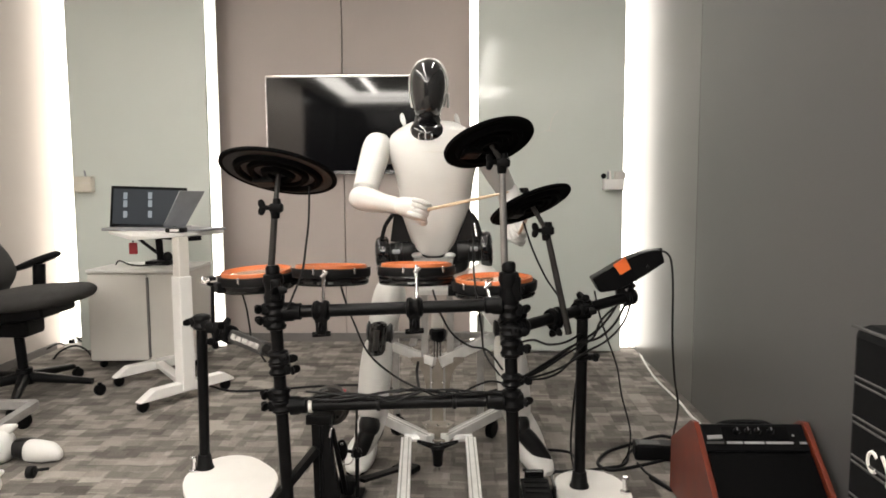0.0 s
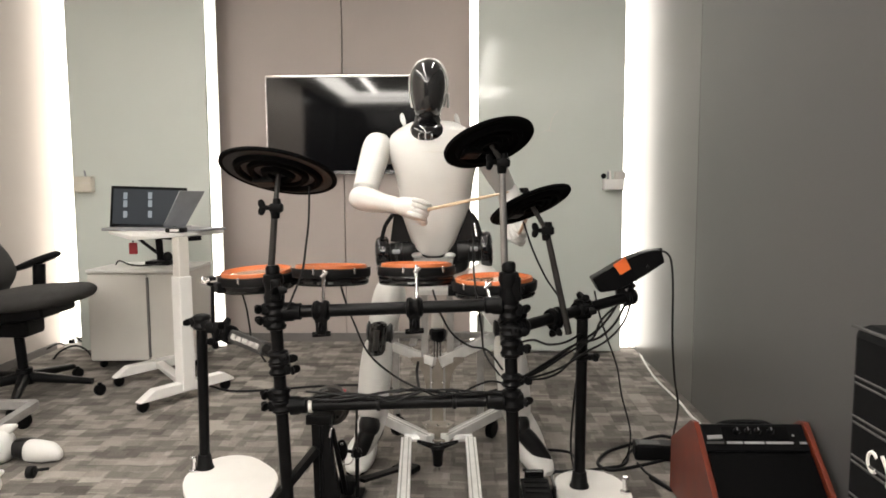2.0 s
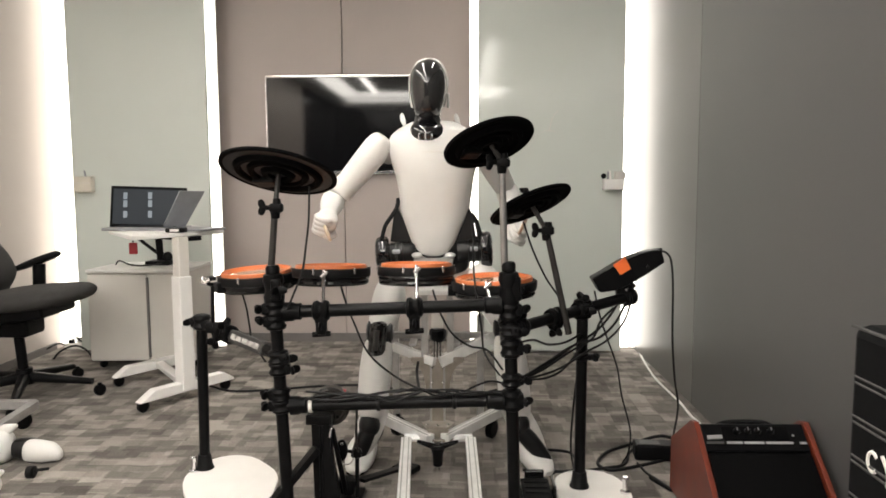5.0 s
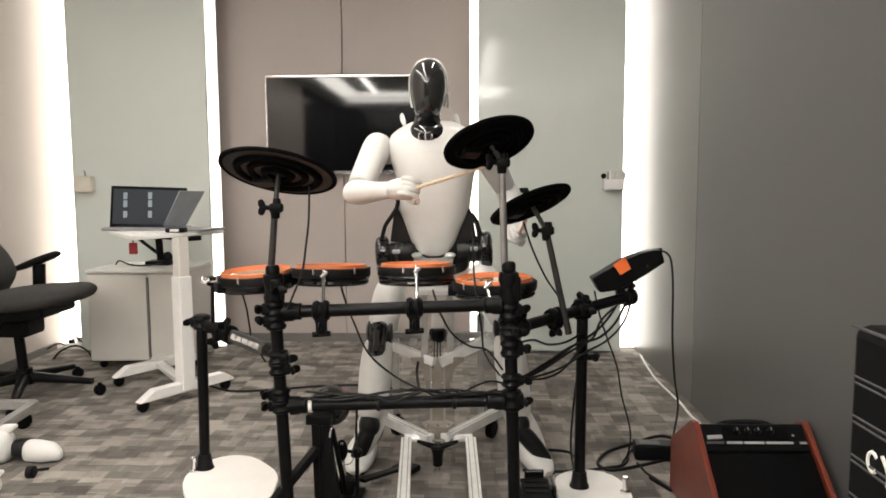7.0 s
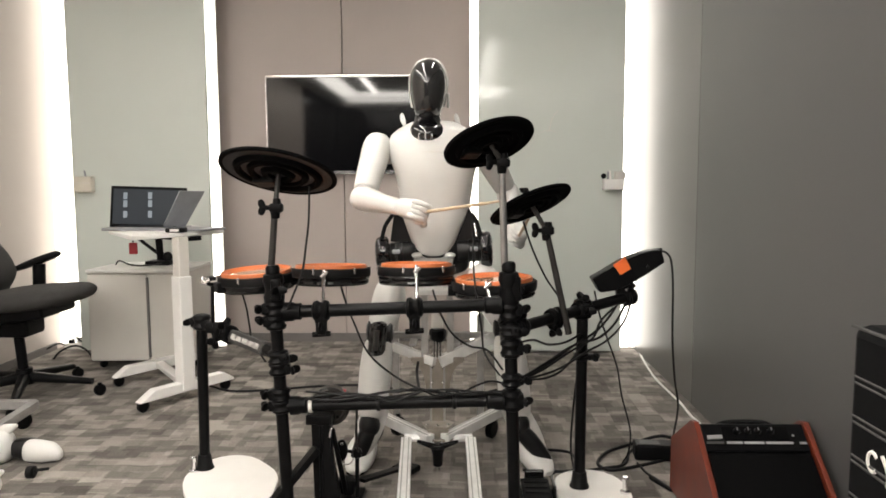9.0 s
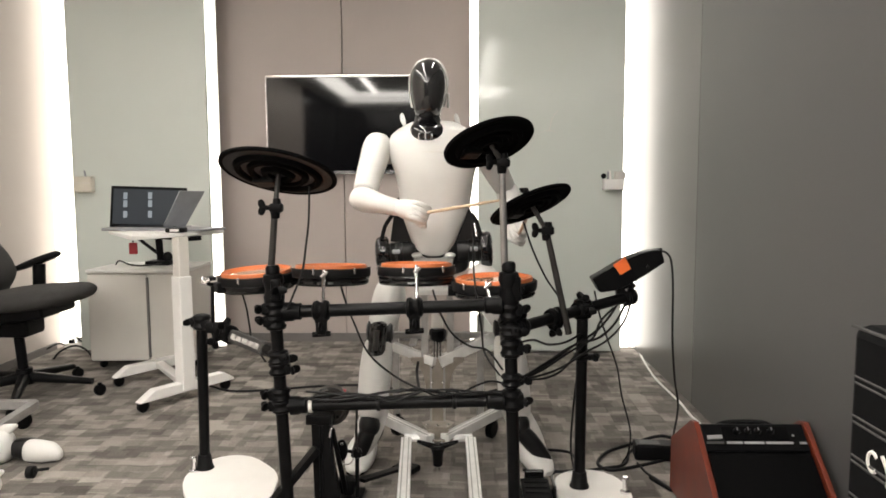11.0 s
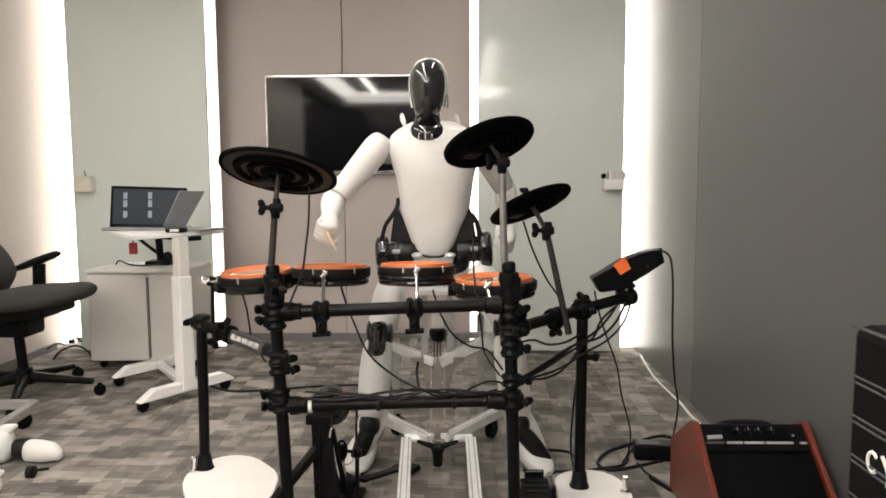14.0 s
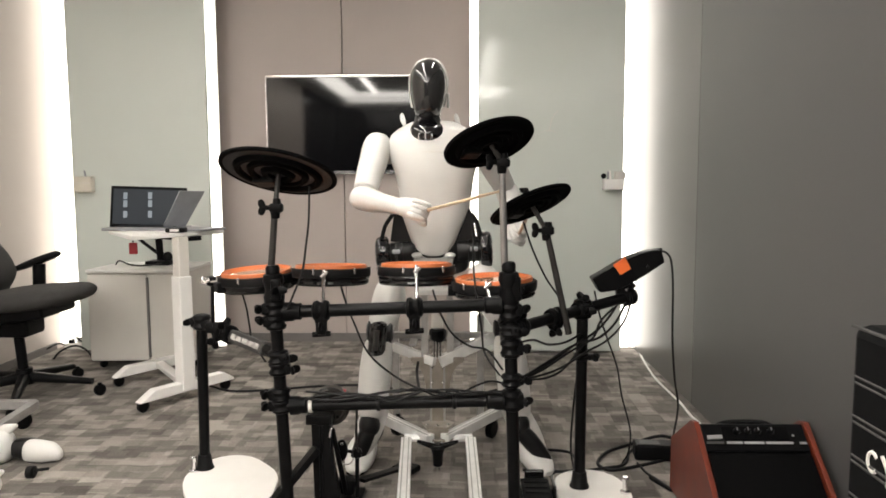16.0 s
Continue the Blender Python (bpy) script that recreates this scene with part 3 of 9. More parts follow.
def floor_corner():
    # low aluminium dolly with castors
    a, b, c = Vector((-2.293, 3.224, 0.100)), Vector((-2.017, 3.226, 0.100)), Vector((-1.968, 2.787, 0.100))
    t = thing("aluminium_dolly", (a.x, a.y, 0), "low dolly of aluminium profile on castors", "dolly")
    for p, q in ((a, b), (b, c)):
        m = (p + q) / 2
        part("profile", box(B(), m, (0.04, 0.04, (q - p).length), aim(p, q), 0.003), M_ALUDARK, t)
    caster(t, (b.x - 0.03, b.y - 0.05, 0.08), 0.038)
    caster(t, (c.x - 0.0, c.y + 0.02, 0.08), 0.038)
    caster(t, (a.x + 0.02, a.y, 0.08), 0.038)
    # spare white and black shell parts lying on the carpet
    for (px, name) in (((-1.711, 2.782, 0.000), "robot_shell_part"),):
        t = thing(name, px, "white spare robot shell part with black end on the carpet", "robot part")
        v = Vector(px)
        bm = B()
        loft(bm, [(0, 0, -0.078, 0.026, 0.026), (0, 0, -0.066, 0.044, 0.038), (0, 0, -0.01, 0.044, 0.040), (0, 0, 0.035, 0.036, 0.033), (0.008, 0, 0.062, 0.024, 0.022), (0.010, 0, 0.072, 0.010, 0.010)], Matrix.Translation((v.x, v.y, 0.045)) @ Matrix.Rotation(math.radians(94), 4, "Y"), 20)
        part("shell", bm, M_WHITE, t)
        bm = B()
        loft(bm, [(0, 0, 0.05, 0.04, 0.036), (0, 0, 0.075, 0.044, 0.042), (0, 0, 0.12, 0.040, 0.042), (0, 0, 0.15, 0.025, 0.025)], Matrix.Translation((v.x, v.y + 0.02, 0.048)) @ Matrix.Rotation(math.radians(-88), 4, "Y"), 20)
        part("joint", bm, M_JOINT, t, "black joint end")
    for p, r, yaw in (((-1.895, 2.79, 0.000), 0.066, 20), ((-1.735, 2.45, 0.000), 0.040, 60)):
        t = thing("robot_shell_part", p, "rounded white spare robot shell on the carpet", "robot part")
        v = Vector(p)
        bm = B()
        loft(bm, [(0, 0, -0.12, 0.02, 0.02), (0, 0, -0.08, r, r * 0.9), (0, 0, 0.0, r * 1.05, r), (0, 0, 0.035, r * 0.85, r * 0.8), (0, 0, 0.05, r * 0.4, r * 0.4)], Matrix.Translation((v.x, v.y, r)) @ Matrix.Rotation(math.radians(yaw), 4, "Z") @ Matrix.Rotation(math.radians(82), 4, "Y"), 20)
        part("shell", bm, M_WHITE, t)
        part("tip", loft(B(), [(0, 0, -0.05, 0.02, 0.012), (0, 0, 0.0, 0.024, 0.011), (0, 0, 0.05, 0.006, 0.005)], Matrix.Translation((v.x + 0.025, v.y, r * 2 + 0.002)) @ Matrix.Rotation(math.radians(68), 4, "Y"), 14), M_WHITE, t)
        part("seam", box(B(), (v.x + 0.02, v.y - r * 1.0, r * 0.95), (0.03, 0.004, 0.004), Matrix.Rotation(0.3, 4, "Y")), M_RUBBERGREY, t)
    k = Vector((-1.673, 2.625, 0.000))
    w = thing("loose_caster", k, "small black rubber roller on the carpet", "castor")
    part("wheel", lathe(B(), [(0.016, -0.016), (0.024, -0.012), (0.024, 0.012), (0.016, 0.016)], Matrix.Translation((k.x, k.y, 0.024)) @ Matrix.Rotation(math.pi / 2, 4, "Y"), 18), M_RUBBER, w)
    part("axle", rod(B(), (k.x - 0.024, k.y, 0.024), (k.x + 0.06, k.y + 0.02, 0.03), 0.006), M_RUBBER, w)
    p = Vector((-2.659, 4.776, 0.000))
    t = thing("power_strip", p, "small white power strip with plugs on the carpet", "power strip")
    part("body", box(B(), p + Vector((0, 0, 0.02)), (0.16, 0.05, 0.04), bevel=0.006), M_WHITEPLATE, t)
    part("plug", box(B(), p + Vector((-0.04, 0, 0.05)), (0.035, 0.035, 0.03), bevel=0.005), M_PLASTIC, t, "black plug")
    part("plug", box(B(), p + Vector((0.02, 0, 0.055)), (0.035, 0.035, 0.04), bevel=0.005), M_WHITEPLATE, t)
    single("power_cable", tube(B(), [(-2.642, 4.45, 0.008), (-2.590, 4.45, 0.062), (-2.499, 4.45, 0.096), (-2.426, 4.45, 0.070), (-2.378, 4.45, 0.008)], 0.006), M_CABLE, "black mains cable arching over the carpet", "cable")
    single("power_cable", tube(B(), [p + Vector((0.06, 0, 0.03)), p + Vector((0.02, -0.05, 0.09)), p + Vector((0.13, -0.06, 0.06)), p + Vector((0.20, -0.10, 0.01))], 0.005), M_CABLE, "black mains cable on the carpet", "cable")
    single("power_cable", tube(B(), [p + Vector((-0.06, 0, 0.02)), p + Vector((-0.1, -0.08, 0.05)), p + Vector((-0.16, -0.2, 0.01)), p + Vector((-0.2, -0.25, 0.008))], 0.006), M_CABLE, "black mains cable on the carpet", "cable")


Z_CART = cart()
laptop(Z_CART)
tablet(Z_CART)
cabinet()
office_chair()
floor_corner()


# ---- drum kit ----
L_TOP, L_BOT = Vector((-0.605, 2.250, 0.868)), Vector((-0.572, 2.250, -0.039))
R_TOP, R_BOT = Vector((0.153, 2.250, 0.877)), Vector((0.177, 2.250, -0.034))
LO_TOP, LO_BOT = Vector((-1.005, 2.690, 0.621)), Vector((-1.014, 2.690, 0.006))
RO_TOP, RO_BOT = Vector((0.440, 2.540, 0.695)), Vector((0.437, 2.540, 0.001))
L_BOT.z = R_BOT.z = LO_BOT.z = RO_BOT.z = 0.02


def on(a, b, z):
    return a.lerp(b, (z - a.z) / (b.z - a.z))


def clamp(t, p, axis, r, h=0.06, wing=(-1, 0, 0), label=""):
    """A ribbed clamp collar round a tube with a wing bolt."""
    p, axis, wing = Vector(p), Vector(axis).normalized(), Vector(wing)
    m = Matrix.Translation(p) @ aim((0, 0, 0), axis)
    c = part("clamp", lathe(B(), [(r * 1.05, -h / 2), (r * 1.5, -h / 2 + 0.004), (r * 1.68, -h / 4), (r * 1.35, -h * 0.05), (r * 1.35, h * 0.05), (r * 1.68, h / 4), (r * 1.5, h / 2 - 0.004), (r * 1.05, h / 2)], m, 20), M_PLASTIC, t, label)
    w = wing.normalized()
    side = axis.cross(w).normalized()
    bm = B()
    rod(bm, p + w * r * 1.2, p + w * (r * 1.5 + 0.02), 0.011)
    box(bm, p + w * r * 1.25, (0.03, 0.03, h * 0.7), m.to_3x3(), 0.006)
    for s in (-1, 1):
        loft(bm, [(0, 0, 0, 0.007, 0.012), (0, 0, 0.016, 0.006, 0.014), (0, 0, 0.030, 0.004, 0.008)], Matrix.Translation(p + w * (r * 1.5 + 0.014)) @ aim((0, 0, 0), side * s + w * 0.7), 10)
    part("wing_bolt", bm, M_PLASTIC, c)
    return c


def drum_rack():
    t = thing("drum_rack", (-0.2, 2.3, 0), "black tubular electronic drum rack with clamps", "drum rack")
    r = 0.0205
    for a, b in ((L_TOP, L_BOT), (R_TOP, R_BOT), (LO_TOP, LO_BOT), (RO_TOP, RO_BOT)):
        post = part("post", rod(B(), a, b, r, n=24), M_BLACK, t)
        foot = B()
        lathe(foot, [(r * 1.75, -0.02), (r * 1.8, -0.004), (r * 1.45, 0.014), (r * 1.25, 0.05), (r * 1.1, 0.055)], Matrix.Translation(b), 20)
        part("rubber_foot", foot, M_RUBBER, post)
        part("cap", lathe(B(), [(r * 1.1, -0.02), (r * 1.12, 0.0), (r * 0.9, 0.008), (r * 0.3, 0.010)], Matrix.Translation(a) @ aim(b, a), 20), M_PLASTIC, post)
    up_a, up_b = Vector((-0.591, 2.250, 0.723)), Vector((0.153, 2.250, 0.748))
    lo_a, lo_b = Vector((-0.579, 2.250, 0.413)), Vector((0.160, 2.250, 0.434))
    for a, b in ((up_a, up_b), (lo_a, lo_b)):
        part("crossbar", rod(B(), a, b, r, n=24), M_BLACK, t)
        for e, f in ((a, b), (b, a)):
            d = (Vector(f) - Vector(e)).normalized()
            part("socket", lathe(B(), [(r * 1.1, 0.02), (r * 1.55, 0.022), (r * 1.5, 0.05), (r * 1.3, 0.056), (r * 1.35, 0.075), (r * 1.05, 0.078)], Matrix.Translation(e) @ aim((0, 0, 0), d), 20), M_PLASTIC, t)
    ax = L_TOP - L_BOT
    for z, h, w in ((0.80, 0.10, (0.6, -1, 0)), (0.735, 0.055, (-1, -0.3, 0)), (0.69, 0.05, (-1, -0.5, 0.2)), (0.575, 0.05, (1, -0.6, 0)), (0.54, 0.05, (1, -0.2, -0.1)), (0.45, 0.05, (-1, -0.4, 0.1)), (0.415, 0.05, (-1, -0.3, 0))):
        clamp(t, on(L_TOP, L_BOT, z), ax, r, h, w)
    ax = R_TOP - R_BOT
    for z, h, w in ((0.80, 0.11, (1, -0.6, 0)), (0.725, 0.06, (1, -0.3, 0.2)), (0.665, 0.045, (0.8, -1, 0)), (0.605, 0.06, (1, -0.2, 0)), (0.50, 0.045, (1, 0, 0)), (0.435, 0.07, (1, -0.5, 0))):
        clamp(t, on(R_TOP, R_BOT, z), ax, r, h, w)
    # left wing
    a, b = on(L_TOP, L_BOT, 0.585), Vector((-0.991, 2.680, 0.596))
    part("wing_tube", rod(B(), a, b, r * 0.95, n=24), M_BLACK, t)
    part("label_sleeve", box(B(), mix(a, b, 0.34), (0.046, 0.046, (b - a).length * 0.42), aim(a, b, 0.35), 0.006), M_RUBBERGREY, t, "grey sleeve with pale print")
    d = (b - a).normalized()
    nrm = Vector((0, -1, 0.25)).normalized()
    for k, (s, l) in enumerate(((0.19, 0.034), (0.26, 0.040), (0.335, 0.036), (0.41, 0.042), (0.48, 0.030))):
        nn = (nrm - d * nrm.dot(d)).normalized()
        sd = d.cross(nn)
        part("print_bar", box(B(), mix(a, b, s) + nn * 0.0245, (l, 0.019 - 0.003 * (k % 2), 0.003), Matrix((d, sd, nn)).transposed()), M_PRINT, t)
    clamp(t, mix(a, b, 0.62), b - a, r, 0.05, (-0.2, -0.6, 1))
    clamp(t, mix(a, b, 0.74), b - a, r, 0.05, (-0.6, -0.6, -1))
    clamp(t, LO_TOP.lerp(LO_BOT, 0.03), LO_TOP - LO_BOT, r, 0.06, (-1, 0, 0))
    # right wing
    a, b, c = on(R_TOP, R_BOT, 0.665), Vector((0.438, 2.540, 0.678)), Vector((0.640, 2.660, 0.708))
    part("wing_tube", rod(B(), a, b, r * 0.95, n=24), M_BLACK, t)
    part("wing_tube", rod(B(), b, c, r * 0.95, n=24), M_BLACK, t)
    clamp(t, mix(a, b, 0.60), b - a, r, 0.07, (0, -0.4, -1))
    clamp(t, mix(a, b, 0.12), b - a, r, 0.05, (0, -0.4, 1))
    clamp(t, b, b - a, r, 0.07, (0, -0.4, 1))
    clamp(t, RO_TOP.lerp(RO_BOT, 0.02), RO_TOP - RO_BOT, r, 0.07, (0.3, -1, 0))
    clamp(t, RO_TOP.lerp(RO_BOT, 0.28), RO_TOP - RO_BOT, r * 0.9, 0.03, (1, -0.3, 0))
    clamp(t, mix(b, c, 0.95), c - b, r, 0.05, (0, -0.4, 1))
    # clamps for the pads on the upper bar
    for s in (0.19, 0.595):
        p = mix(up_a, up_b, s)
        clamp(t, p, up_b - up_a, r, 0.055, (0, -0.3, -1))
        part("clamp_block", box(B(), p + Vector((0, -0.004, -0.052)), (0.034, 0.036, 0.05), bevel=0.007), M_PLASTIC, t)
        part("clamp_bolt", rod(B(), p + Vector((-0.03, -0.004, -0.078)), p + Vector((0.03, -0.004, -0.074)), 0.009), M_PLASTIC, t)
    # cable ties on the lower bar
    for s in (0.12, 0.42, 0.755):
        p = mix(lo_a, lo_b, s)
        part("cable_tie", lathe(B(), [(r * 1.02, -0.006), (r * 1.25, -0.005), (r * 1.25, 0.005), (r * 1.02, 0.006)], Matrix.Translation(p) @ aim(lo_a, lo_b), 18), M_WHITECABLE if s < 0.2 else M_RUBBER, t)
    return up_a, up_b, lo_a, lo_b


def drum_pad(c, r, h, turn, label, stem=None):
    """A mesh-head pad: black shell, rim hoop, orange head. c: middle of the head."""
    c = Vector(c)
    m = Matrix.Translation(c) @ turn
    t = thing("drum_pad", c, label, "drum pad", "electronic drum pads")
    part("shell", lathe(B(), [(r * 0.80, -h), (r * 0.93, -h + 0.003), (r * 0.965, -h + 0.010), (r * 0.955, -h + 0.018), (r * 0.972, -h + 0.022), (r * 0.978, -0.036), (r * 0.96, -0.032), (r * 0.9, -0.009)], m, 48), M_SHELL, t, "glossy black plastic shell")
    part("hoop", lathe(B(), [(r * 0.965, -0.034), (r * 0.995, -0.031), (r * 1.0, -0.024), (r * 1.0, -0.012), (r * 0.985, -0.004), (r * 0.925, -0.002), (r * 0.90, -0.03)], m, 48), M_RUBBER, t)
    part("rim", lathe(B(), [(r * 0.90, -0.012), (r * 0.905, 0.003), (r * 0.89, 0.009), (r * 0.85, 0.010), (r * 0.825, 0.005), (r * 0.82, -0.012)], m, 40), M_ORANGE, t, "orange rubber rim")
    part("head", lathe(B(), [(r * 0.83, -0.004), (r * 0.82, -0.001), (r * 0.5, 0.0015), (r * 0.1, 0.002)], m, 40), M_HEAD, t, "glossy orange mesh head")
    for k in range(6):
        a = 2 * math.pi * (k + 0.25) / 6
        p = m @ Vector((r * 0.985 * math.cos(a), r * 0.985 * math.sin(a), -0.02))
        q = m @ Vector((r * 0.985 * math.cos(a), r * 0.985 * math.sin(a), 0.001))
        part("tension_screw", rod(B(), p, q, 0.005, n=8), M_CHROME, t)
    if stem:
        p0, p1 = Vector(stem[0]), Vector(stem[1])
        part("stem", rod(B(), p0, p1, 0.006, n=12), M_CHROME, t, "chrome mounting rod")
        part("wing_screw", box(B(), mix(p0, p1, 0.12) + Vector((0.003, -0.012, 0)), (0.03, 0.008, 0.012), Matrix.Rotation(-0.7, 4, "Y"), 0.003), M_CHROME, t)
    part("bracket", box(B(), m @ Vector((0, -r * 0.98, -h * 0.6)), (0.05, 0.03, h * 0.6), turn, 0.005), M_PLASTIC, t)
    return t


def tilt(n):
    return Vector(n).to_track_quat("Z", "Y").to_matrix().to_4x4()


def cymbal(name_label, c, r, n, pole, rings=True, steel=None):
    c = Vector(c)
    m = Matrix.Translation(c) @ tilt(n)
    t = thing("cymbal_pad", c, name_label, "cymbal pad", "electronic cymbal pads")
    disc = B()
    lathe(disc, [(0.012, -0.006), (r * 0.16, -0.008), (r * 0.17, -0.020), (r * 0.26, -0.022), (r * 0.30, -0.008), (r * 0.40, -0.008), (r * 0.43, -0.018), (r * 0.50, -0.018), (r * 0.53, -0.006), (r * 0.62, -0.006), (r * 0.65, -0.020), (r * 0.72, -0.019), (r * 0.76, -0.006), (r * 0.93, -0.007), (r * 0.97, -0.011), (r, -0.007), (r, 0.0), (r * 0.96, 0.003), (r * 0.3, 0.012), (r * 0.22, 0.026), (0.014, 0.030)], m, 64)
    d = part("disc", disc, M_CYMBAL, t, "black rubber disc", origin=c)
    if rings:
        for ra, rb, z in ((0.775, 0.925, -0.0062), (0.54, 0.615, -0.0062), (0.31, 0.395, -0.0082)):
            part("ring", lathe(B(), [(r * ra, z), (r * (ra + 0.01), z - 0.002), (r * (rb - 0.01), z - 0.002), (r * rb, z)], m, 56), M_CYMRING, d, "lighter grey rubber band", origin=c)
    part("jack_box", box(B(), m @ Vector((r * 0.36, -r * 0.25, -0.018)), (r * 0.42, r * 0.28, 0.022), tilt(n), 0.005), M_PLASTIC, d, origin=c)
    nut = B()
    rod(nut, m @ Vector((0, 0, 0.026)), m @ Vector((0, 0, 0.05)), 0.010)
    box(nut, m @ Vector((0, 0, 0.052)), (0.042, 0.010, 0.018), tilt(n), 0.004)
    part("wing_nut", nut, M_PLASTIC, t)
    pts = [Vector(p) for p in pole]
    part("tilter_rod", rod(B(), m @ Vector((0, 0, 0.02)), pts[0], 0.008), M_RUBBERGREY, t)
    k = pts[0]
    tl = B()
    box(tl, k + Vector((0.004, 0, 0)), (0.044, 0.030, 0.030), bevel=0.008)
    rod(tl, k + Vector((0.006, 0, 0.012)), k + Vector((0.006, 0, 0.030)), 0.014, 0.012)
    rod(tl, k + Vector((0, 0, -0.012)), k + Vector((0, 0, -0.034)), 0.016, 0.014)
    j = part("tilter", tl, M_PLASTIC, t)
    kn = B()
    rod(kn, k + Vector((-0.014, -0.004, 0)), k + Vector((-0.040, -0.010, 0.002)), 0.008)
    for e in (1, -1):
        loft(kn, [(0, 0, 0, 0.006, 0.010), (0, 0, 0.014, 0.005, 0.012), (0, 0, 0.026, 0.003, 0.006)], Matrix.Translation(k + Vector((-0.036, -0.010, 0.002))) @ aim((0, 0, 0), (-0.35, -0.1, e)), 10)
    part("wing_bolt", kn, M_PLASTIC, j)
    part("pole", rod(B(), pts[0], pts[1], 0.0105, 0.0115), steel or M_POLE, t, "dark steel pole" if steel else "dull grey steel pole")
    return t, d


M_DARKPOLE = mat("dark_steel_pole", (0.055, 0.052, 0.050), 0.35, 0.7, vary=0.2, scale=30)
M_POLE = mat("dull_steel_pole", (0.36, 0.355, 0.35), 0.32, 0.85, vary=0.15, scale=30)
UP_A, UP_B, LOW_A, LOW_B = drum_rack()
PAD_TILT = (tilt((-0.045, -0.03, 1)), tilt((0.0, 0.075, 1)), tilt((0.0, 0.07, 1)), tilt((-0.02, 0.0, 1)))
drum_pad((-0.728, 2.500, 0.822), 0.138, 0.062, PAD_TILT[0], "black drum pad with orange mesh head on the rack wing", ((-0.933, 2.550, 0.782), (-0.872, 2.520, 0.784)))
drum_pad((-0.465, 2.520, 0.837), 0.141, 0.064, PAD_TILT[1], "black drum pad with orange mesh head over the crossbar", ((-0.464, 2.380, 0.844), (-0.447, 2.260, 0.735)))
drum_pad((-0.157, 2.500, 0.845), 0.139, 0.068, PAD_TILT[2], "black drum pad with orange mesh head over the crossbar", ((-0.148, 2.355, 0.862), (-0.141, 2.260, 0.744)))
drum_pad((0.116, 2.450, 0.801), 0.149, 0.058, PAD_TILT[3], "black drum pad with orange mesh head beside the rack post", ((0.083, 2.300, 0.812), (0.103, 2.260, 0.735)))
CYM_L, DISC_L = cymbal("black rubber cymbal pad with ribbed underside on a pole", (-0.582, 2.270, 1.177), 0.188, (0.105, 0.36, 0.92), [(-0.591, 2.250, 1.060), (-0.609, 2.250, 0.868)], steel=M_DARKPOLE)
CYM_M, DISC_M = cymbal("black rubber cymbal pad on a tall pole", (0.088, 2.220, 1.261), 0.145, (-0.28, 0.40, 0.87), [(0.131, 2.250, 1.199), (0.140, 2.250, 0.874)], False)
CYM_R, DISC_R = cymbal("small black rubber cymbal pad on a leaning pole", (0.237, 2.420, 1.064), 0.146, (-0.36, 0.33, 0.90), [(0.293, 2.420, 0.973), (0.370, 2.400, 0.618)], False, M_DARKPOLE)


def rack_extras():
    # rod and clamp of the wing pad
    a, b = Vector((-0.911, 2.560, 0.777)), Vector((-0.930, 2.600, 0.600))
    t = thing("pad_holder", a, "black rod with clamp holding the wing pad", "holder")
    part("rod", rod(B(), a, b, 0.007), M_BLACK, t)
    part("clamp", box(B(), (-0.903, 2.550, 0.782), (0.045, 0.035, 0.035), bevel=0.008), M_PLASTIC, t)
    part("wing_bolt", box(B(), (-0.943, 2.550, 0.784), (0.014, 0.02, 0.03), bevel=0.004), M_CHROME, t, "chrome wing bolt")
    part("lower_clamp", box(B(), b, (0.05, 0.04, 0.04), bevel=0.008), M_PLASTIC, t)


def drum_module():
    c = Vector((0.622, 2.660, 0.803))
    t = thing("drum_module", c, "black drum sound module with an orange label on the rack wing", "sound module")
    m = Matrix.Translation(c) @ Matrix.Rotation(math.pi / 2, 4, "X")
    part("body", prism(B(), [(-0.135, -0.023), (-0.102, -0.077), (-0.045, -0.069), (0.018, -0.041), (0.078, -0.000), (0.134, 0.036), (0.120, 0.083), (0.083, 0.081), (0.035, 0.066), (-0.022, 0.043), (-0.080, 0.007)], m @ Matrix.Translation((0, 0, -0.03)), 0.07, 0.006), M_PLASTIC, t)
    part("orange_panel", prism(B(), [(-0.058, 0.028), (-0.030, -0.010), (0.009, 0.013), (-0.014, 0.056)], m @ Matrix.Translation((0, 0, 0.036)), 0.007, 0.002), M_ORANGEPLAIN, t, "bright orange label panel")
    part("screw", rod(B(), m @ Vector((0.07, 0.02, 0.038)), m @ Vector((0.07, 0.02, 0.043)), 0.006), M_RUBBER, t)
    part("plug", rod(B(), m @ Vector((0.10, 0.075, -0.01)), m @ Vector((0.135, 0.078, -0.01)), 0.008), M_RUBBER, t)
    p = Vector((0.617, 2.660, 0.717))
    part("mount", box(B(), p, (0.06, 0.05, 0.075), Matrix.Rotation(-0.2, 4, "Y"), 0.01), M_PLASTIC, t)
    part("mount_bolt", rod(B(), p + Vector((0.004, -0.03, 0.02)), p + Vector((0.004, -0.034, 0.02)), 0.008), M_CHROME, t)
    return m


